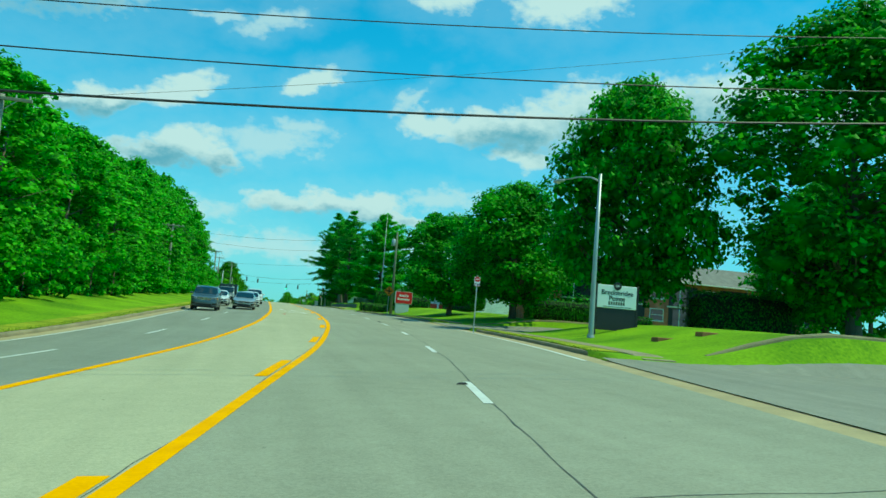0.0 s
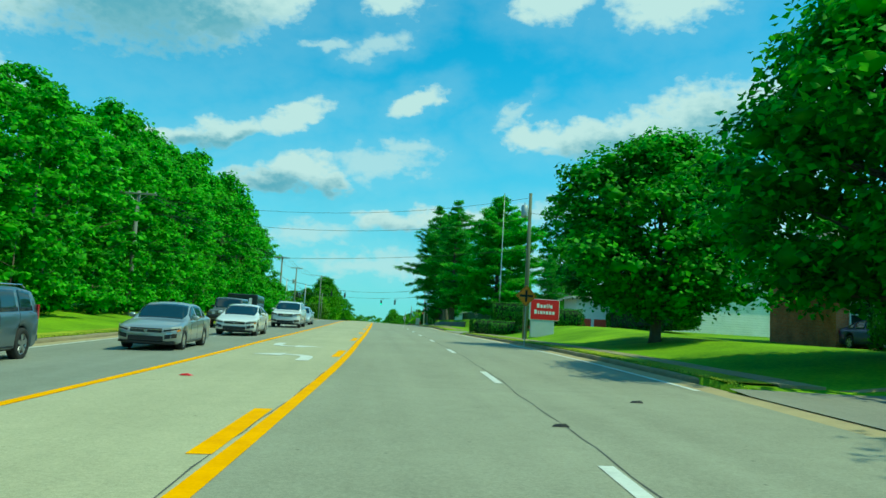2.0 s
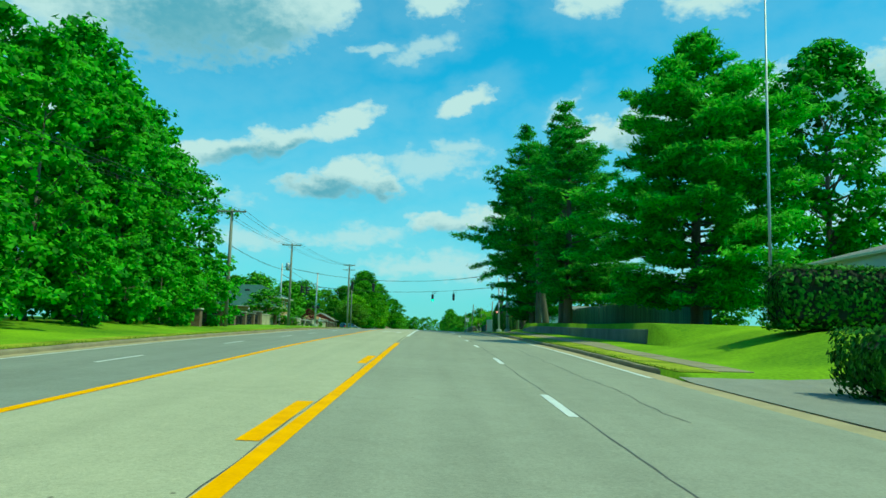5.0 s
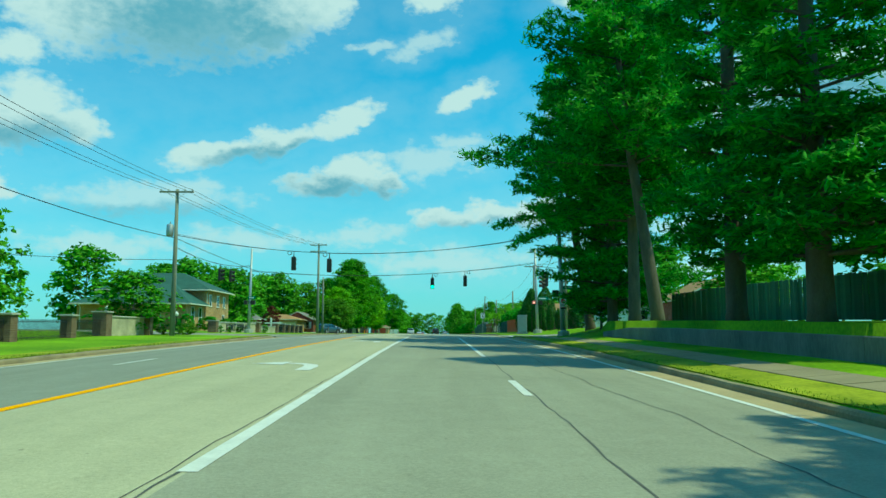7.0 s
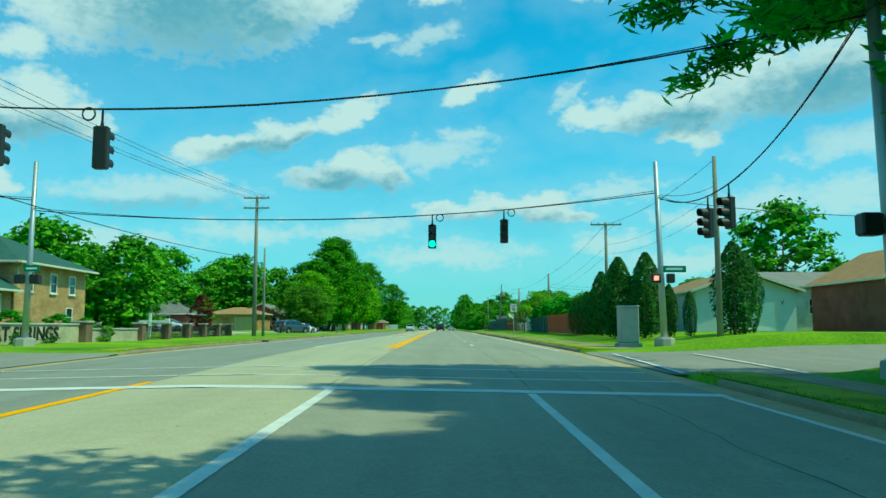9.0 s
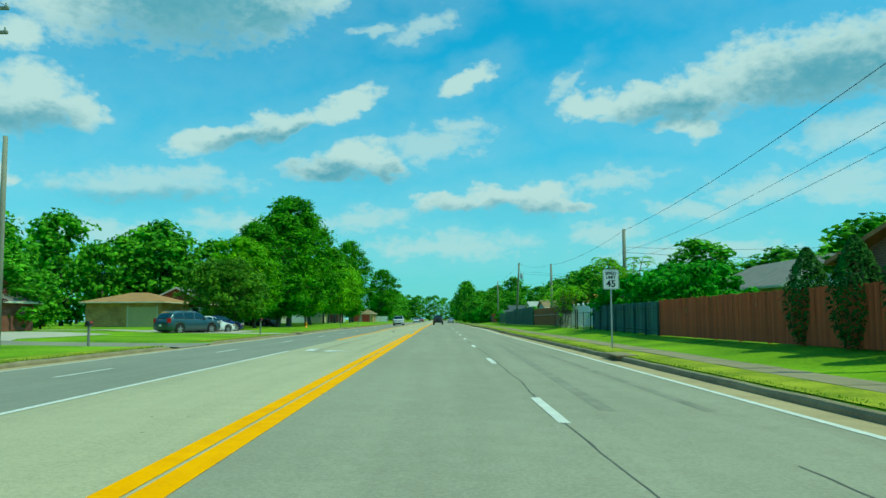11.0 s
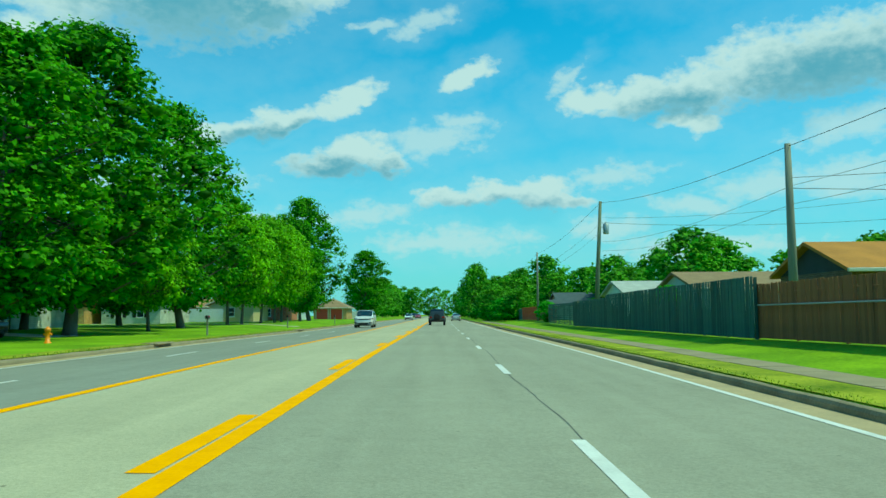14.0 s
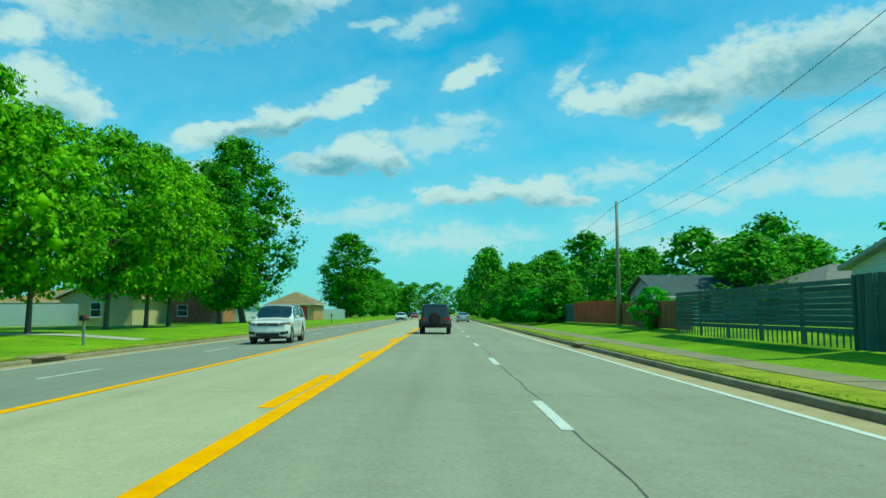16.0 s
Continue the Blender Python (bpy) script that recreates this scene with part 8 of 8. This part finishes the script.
house("red-orange sided garage with a pale roof behind the white fence", 15.6, 24.5, 303.6, 308.0, 2.8, 3.55, "x", "red_panel", "roof_pale", over=0.25, gable="red_panel")
house("house with a dark slate gable and a worn orange-brown shingle roof", 15.2, 27.5, 325.9, 332.0, 2.8, 4.1, "x", "brick_dark", "roof_rust", gable="slate_panel", over=0.35)
house("beige gable house with a dull tan roof past the grey fence", 14.5, 24.0, 341.3, 349.3, 2.6, 3.75, "x", "siding", "roof_tan", over=0.3)
house("white sided gable house behind the tall fence", 14.7, 24.5, 359.2, 367.4, 2.8, 3.95, "x", "lap_white", "roof_pale", over=0.35)
house("pale blue sided house with a dark shingle roof", 14.2, 23.0, 391.4, 398.6, 2.6, 3.85, "x", "lap_blue", "roof_slate", wins=(("-y", 17.4, 1.2, 0.8, 1.0),), over=0.3)
house("small grey garden shed with a dark roof", 12.2, 14.8, 384.6, 387.4, 2.1, 2.8, "x", "lap_blue", "roof_slate", name="shed", cat="shed", over=0.2)
house("tan house with a low grey roof behind the fence", 22.0, 34.0, 384.0, 394.0, 2.7, 4.2, "x", "siding", "roof_grey", hip=3.0)

# ---- left-hand houses ----
house("tan brick bungalow with a pale garage door and hipped roof", -37.4, -29.4, 316.0, 325.0, 3.05, 4.2, "x", "brick_tan", "roof_brown", hip=3.5, garages=(("-y", -31.4, 3.0, 2.1, "tan_panel"),), trim="trim")
house("brick house with a pale grey gable roof", -34.5, -27.5, 325.5, 335.0, 3.0, 5.0, "y", "brick_red", "roof_grey", wins=(("-y", -28.8, 1.3, 0.7, 1.3),), shutters="white")
house("white sided house with dark shutters and a gable", -37.5, -31.0, 384.0, 394.0, 3.0, 5.4, "y", "lap_siding", "roof_brown", wins=(("-y", -35.6, 1.2, 0.7, 1.3), ("-y", -33.2, 1.2, 0.7, 1.3)), shutters="black")
house("long tan house with a brown roof and small windows", -49.0, -38.5, 382.0, 392.0, 2.9, 4.3, "x", "brick_tan", "roof_brown", hip=3.0, garages=(("-y", -40.6, 2.6, 2.1, "tan_panel"),), wins=(("-y", -46.5, 1.1, 0.9, 1.2), ("-y", -44, 1.1, 0.9, 1.2)))
house("grey house with an orange-brown gable end", -31.5, -25.5, 404.0, 413.0, 2.7, 4.3, "y", "tan_panel", "roof_brown", wins=(("-y", -28.5, 1.2, 0.8, 1.1),))
house("low brick bungalow with a red-brown roof", -43.0, -32.5, 416.0, 425.0, 2.6, 3.9, "x", "brick_red", "roof_brown", hip=2.5, wins=(("-y", -40, 1.0, 1.2, 1.1), ("-y", -36, 1.0, 1.2, 1.1)))
house("orange brick gable house under street trees", -31.0, -25.0, 424.0, 434.0, 2.7, 4.2, "y", "brick_orange", "roof_brown", wins=(("-y", -28, 1.2, 1.0, 1.1),))
house("grey-green house with white porch posts", -34.0, -26.0, 440.0, 449.0, 2.6, 4.1, "x", "siding", "roof_grey", hip=3.0, wins=(("-y", -32.4, 1.0, 0.9, 1.3), ("-y", -30.6, 1.0, 0.9, 1.3), ("-y", -28.0, 1.0, 1.4, 1.2)))
house("brick house with two red garage doors and a hipped roof", -25.6, -19.0, 455.0, 465.0, 2.7, 4.6, "y", "brick_tan", "roof_tan", hip=3.5, garages=(("-y", -23.9, 2.3, 2.0, "red_panel"), ("-y", -21.0, 2.3, 2.0, "red_panel")))
house("white house seen between the street trees", -41.0, -30.0, 352.0, 362.0, 2.9, 4.4, "x", "lap_siding", "roof_grey", hip=3.0, wins=(("-y", -38, 1.2, 0.9, 1.2), ("-y", -34, 1.2, 0.9, 1.2)))
house("brown brick house across the side street", -40.0, -31.0, 286.0, 293.0, 2.5, 4.2, "x", "brick_red", "roof_grey", hip=3.0, wins=(("-y", -37, 1.1, 0.9, 1.2), ("-y", -33.5, 1.1, 0.9, 1.2)))
# board fences in front of the far houses
for x0, x1, y, h in ((-37.0, -29.0, 402.0, 1.75), (-18.6, -15.2, 462.0, 1.6)):
    t = thing("board_fence", "pale weathered board garden fence", "fence", (x0, y, G(x0, y)))
    me = MB().box(0.0, 0.14, -0.012, 0.012, 0.02, h).mesh("board", M["fence_white"])
    for k in range(int((x1 - x0) / 0.15)):
        o = part("board", me, None, t)
        o.location = (0.15 * k, 0, 0)
    part("rail", MB().box(0, x1 - x0, 0.012, 0.06, 0.4, 0.5), M["fence_white"], t)
    part("rail", MB().box(0, x1 - x0, 0.012, 0.06, h - 0.4, h - 0.3), M["fence_white"], t)


# ---- drives and drains on the verges ----
def slab(x0, x1, y0, y1, label, mat="sidewalk", lift=0.02, name="driveway"):
    mb = MB()
    nx, ny = max(2, int(abs(x1 - x0) / 1.5)), max(2, int((y1 - y0) / 1.0))
    for j in range(ny + 1):
        for i in range(nx + 1):
            y = y0 + (y1 - y0) * j / ny
            x = x0 + (x1 - x0) * i / nx
            mb.v.append((x, y, G(x, y) + lift))
    for j in range(ny):
        for i in range(nx):
            a = j * (nx + 1) + i
            mb.f.append((a, a + 1, a + nx + 2, a + nx + 1))
    return solid(name, mb, M[mat], label, "driveway", "structure")


M["drive"] = material("pale_drive_concrete", (0.46, 0.43, 0.35), 0.95, vary=0.15, scale=0.8, fine=22, bump=0.3)
slab(-32.0, -11.95, 293.6, 297.4, "pale concrete driveway crossing the lawn", "drive")
slab(-24.0, -16.5, 296.0, 305.0, "pale concrete parking pad on the lawn", "drive", 0.03)
slab(-34.0, -20.0, 338.0, 341.5, "pale concrete driveway under trees", "drive")
slab(-36.0, -14.5, 376.5, 378.5, "pale concrete front path across the lawn", "drive")
slab(-36.0, -20.0, 398.0, 400.0, "pale concrete driveway under trees", "drive")
slab(-36.0, -22.0, 270.0, 286.0, "pale concrete parking court by the houses", "drive", 0.025)


def drain(x, y, side):
    t = thing("storm_drain", "dark kerb inlet with a concrete lid", "drain", (x, y, road_z(x - xr(y), y)))
    part("lid", MB().box(-0.35, 0.35, -1.0, 1.0, 0.13, 0.2, 0.02), M["kerb"], t)
    # solid black block; the hollow inlet's shade is put into its colour
    part("opening", MB().box(-0.1 if side > 0 else -0.2, 0.2 if side > 0 else 0.1, -0.85, 0.85, -0.03, 0.13), M["black"], t)
    return t


for x, y, s in ((-11.95, 298.5, -1), (-11.95, 363.0, -1), (-11.95, 330.5, -1), (-11.95, 243.0, -1), (5.62, 302.0, 1), (5.62, 371.0, 1), (5.62, 258.0, 1)):
    drain(x, y, s)


def mailbox(x, y):
    t = thing("mailbox", "dark mailbox on a wooden post beside the road", "mailbox", (x, y, G(x, y)))
    part("post", MB().box(-0.05, 0.05, -0.05, 0.05, -0.2, 1.0, 0.008), M["pole_wood"], t)
    bx = MB()
    rs = []
    for yy in (-0.24, 0.24):
        rs.append([(-0.09, yy, 1.0), (0.09, yy, 1.0)] + [(0.09 * math.cos(a), yy, 1.12 + 0.09 * math.sin(a)) for a in (math.pi * k / 8 for k in range(9))])
    part("box", bx.loft(rs), M["iron"], t)
    part("flag", MB().box(0.095, 0.105, -0.05, 0.1, 1.1, 1.2), M["sign_red"], t)


for x, y in ((-13.6, 292.5), (-16.5, 270.0), (-14.2, 345.0), (-14.4, 371.0), (-13.9, 400.0), (-13.8, 437.0)):
    mailbox(x, y)
z = G(-16.6, 330.4)
t = thing("fire_hydrant", "small yellow fire hydrant on the lawn", "hydrant", (-16.6, 330.4, z))
part("barrel", MB().tube([(0, 0, -0.1), (0, 0, 0.04), (0, 0, 0.05), (0, 0, 0.5), (0, 0, 0.52), (0, 0, 0.62), (0, 0, 0.7)], [0.16, 0.16, 0.1, 0.1, 0.13, 0.12, 0.03], 14), M["sign_amber"], t, smooth=True)
for s in (-1, 1):
    part("nozzle", MB().disc((s * 0.09, 0, 0.38), (s, 0, 0), 0.05, 0.08, 10), M["sign_amber"], t)

# ---- growth over the grey fence, sumac, bushes at the fences ----
for k, (x, y, s, h) in enumerate(((12.9, 274, 1.0, 3.9), (12.8, 277.5, 1.1, 4.1), (12.9, 281, 1.0, 4.0), (12.7, 284.5, 1.0, 3.8), (12.6, 288, 1.0, 3.7), (12.5, 291.0, 0.9, 3.5), (15.5, 279, 1.3, 4.3), (16.0, 285, 1.3, 4.2))):
    t = broadleaf("climbing_shrub", 3.2, 2.0, 0.3, 430 + k, "leaf_maple", 0.2, 70, 60, 0.06, "dark vine-covered shrub hanging over a board fence", "shrub", 0.62)
    t.matrix_world = pose(x, y, G(x, y), 0, 0, 40 * k) @ Matrix.Diagonal((s, s, (h - G(x, y)) / 3.2, 1))


def sumac(x, y, h, seed):
    """A loose small tree of arching fronds."""
    rg_ = np.random.default_rng(seed)
    t = thing("sumac_tree", "loose sumac with arching feathery fronds", "tree", (x, y, G(x, y)))
    mb = MB()
    P, Q = [], []
    for s in range(7):
        a, e = rg_.uniform(0, 6.28), rg_.uniform(0.4, 1.5)
        tip = np.array([math.cos(a) * e, math.sin(a) * e, h * rg_.uniform(0.6, 0.95)])
        mb.tube([(0, 0, -0.2), tip * [0.4, 0.4, 0.5], tip], [0.07, 0.045, 0.02], 6)
        for k in range(9):
            b, d = rg_.uniform(0, 6.28), rg_.uniform(0.7, 1.2)
            st = tip * (1 - 0.09 * k * rg_.random())
            for j in range(9):
                u = (j + 1) / 9
                c = st + np.array([math.cos(b) * d * u, math.sin(b) * d * u, 0.55 * u - 0.75 * u * u])
                for sd in (-1, 1):
                    P.append(c + np.array([-math.sin(b), math.cos(b), 0]) * sd * 0.11)
                    Q.append([0, 0, 1.0])
    part("trunk", mb, M["bark"], t, smooth=True)
    part("crown", leaf_mesh("crown", np.array(P), np.array(Q), 0.24, M["leaf_light"], seed, aspect=0.4, noise=0.25), None, t)


sumac(12.2, 287.5, 5.6, 1)
sumac(12.6, 290.0, 5.2, 2)
sumac(12.4, 284.8, 4.9, 4)
sumac(11.3, 304.0, 4.2, 3)
sumac(11.8, 306.2, 4.0, 5)
for k, (x, y, s, h) in enumerate(((10.6, 415, 1.4, 3.2), (10.2, 421, 1.5, 3.6), (9.8, 428, 1.4, 3.4), (12.8, 341.5, 0.6, 2.2), (11.4, 382, 0.7, 2.2), (9.3, 440, 1.5, 4.0), (8.8, 452, 1.5, 4.4))):
    t = broadleaf("verge_shrub", 3.0, 2.0, 0.1, 460 + k, "leaf_wood", 0.2, 60, 50, 0.05, "bright green shrub spilling past the fences", "shrub", 0.4)
    t.matrix_world = pose(x, y, G(x, y), 0, 0, 70 * k) @ Matrix.Diagonal((s, s, h / 3.0, 1))


# ---- grass blades along the kerbs and sidewalk ----
def tufts(name, u0, u1, y0, y1, n, h, seed, right=True, label="uneven grass blades at the edge of the verge"):
    rg_ = np.random.default_rng(seed)
    V = np.empty((n, 3, 3))
    us, ys = rg_.uniform(0, 1, n), rg_.uniform(y0, y1, n)
    for i in range(n):
        y = ys[i]
        base = kerb_r(y) if right else KERB_L
        u = base + (u0 + (u1 - u0) * us[i])
        x, z = xr(y) + u, lawn_z(u, y)
        a = rg_.uniform(0, 6.28)
        hh = h * rg_.uniform(0.4, 1.4)
        w = 0.012 + hh * 0.12
        lx, ly = rg_.normal(0, 0.35, 2) * hh
        V[i] = ((x - w * math.cos(a), y - w * math.sin(a), z - 0.01), (x + w * math.cos(a), y + w * math.sin(a), z - 0.01), (x + lx, y + ly, z + hh))
    me = bpy.data.meshes.new(name)
    me.vertices.add(n * 3)
    me.vertices.foreach_set("co", V.reshape(-1))
    me.loops.add(n * 3)
    me.loops.foreach_set("vertex_index", np.arange(n * 3))
    me.polygons.add(n)
    me.polygons.foreach_set("loop_start", np.arange(n) * 3)
    me.materials.append(M["blade"])
    me.update(calc_edges=True)
    return tagged(new(name, me), label, "grass", kind="stuff")


for k, (a, b) in enumerate(((29, 51), (63, 115), (129, 209), (222, 320), (320, 420))):
    tufts("grass", 0.15, 0.45, a, b, int((b - a) * 70), 0.045, 500 + k)
for k, (a, b) in enumerate(((20, 207), (220, 267), (274, 420))):
    tufts("grass", -0.5, -0.15, a, b, int((b - a) * 50), 0.06, 540 + k, False)
# a bit of litter on the road
for x, y, m_ in ((-5.3, 63.0, "sign_red"), (-3.4, 20.5, "black"), (0.6, 57.5, "black"), (2.6, 60.5, "black"), (-4.1, 300.5, "black"), (-4.6, 12.0, "black")):
    z = road_z(x - xr(y), y)
    mb = MB().loft([[(x - 0.12, y - 0.05, z + 0.003), (x + 0.1, y - 0.09, z + 0.003), (x + 0.14, y + 0.06, z + 0.003), (x - 0.08, y + 0.08, z + 0.003)], [(x - 0.07, y - 0.02, z + 0.03), (x + 0.05, y - 0.05, z + 0.045), (x + 0.08, y + 0.03, z + 0.03), (x - 0.05, y + 0.04, z + 0.02)]])
    solid("road_litter", mb, M[m_], "small crumpled scrap lying on the road", "litter")
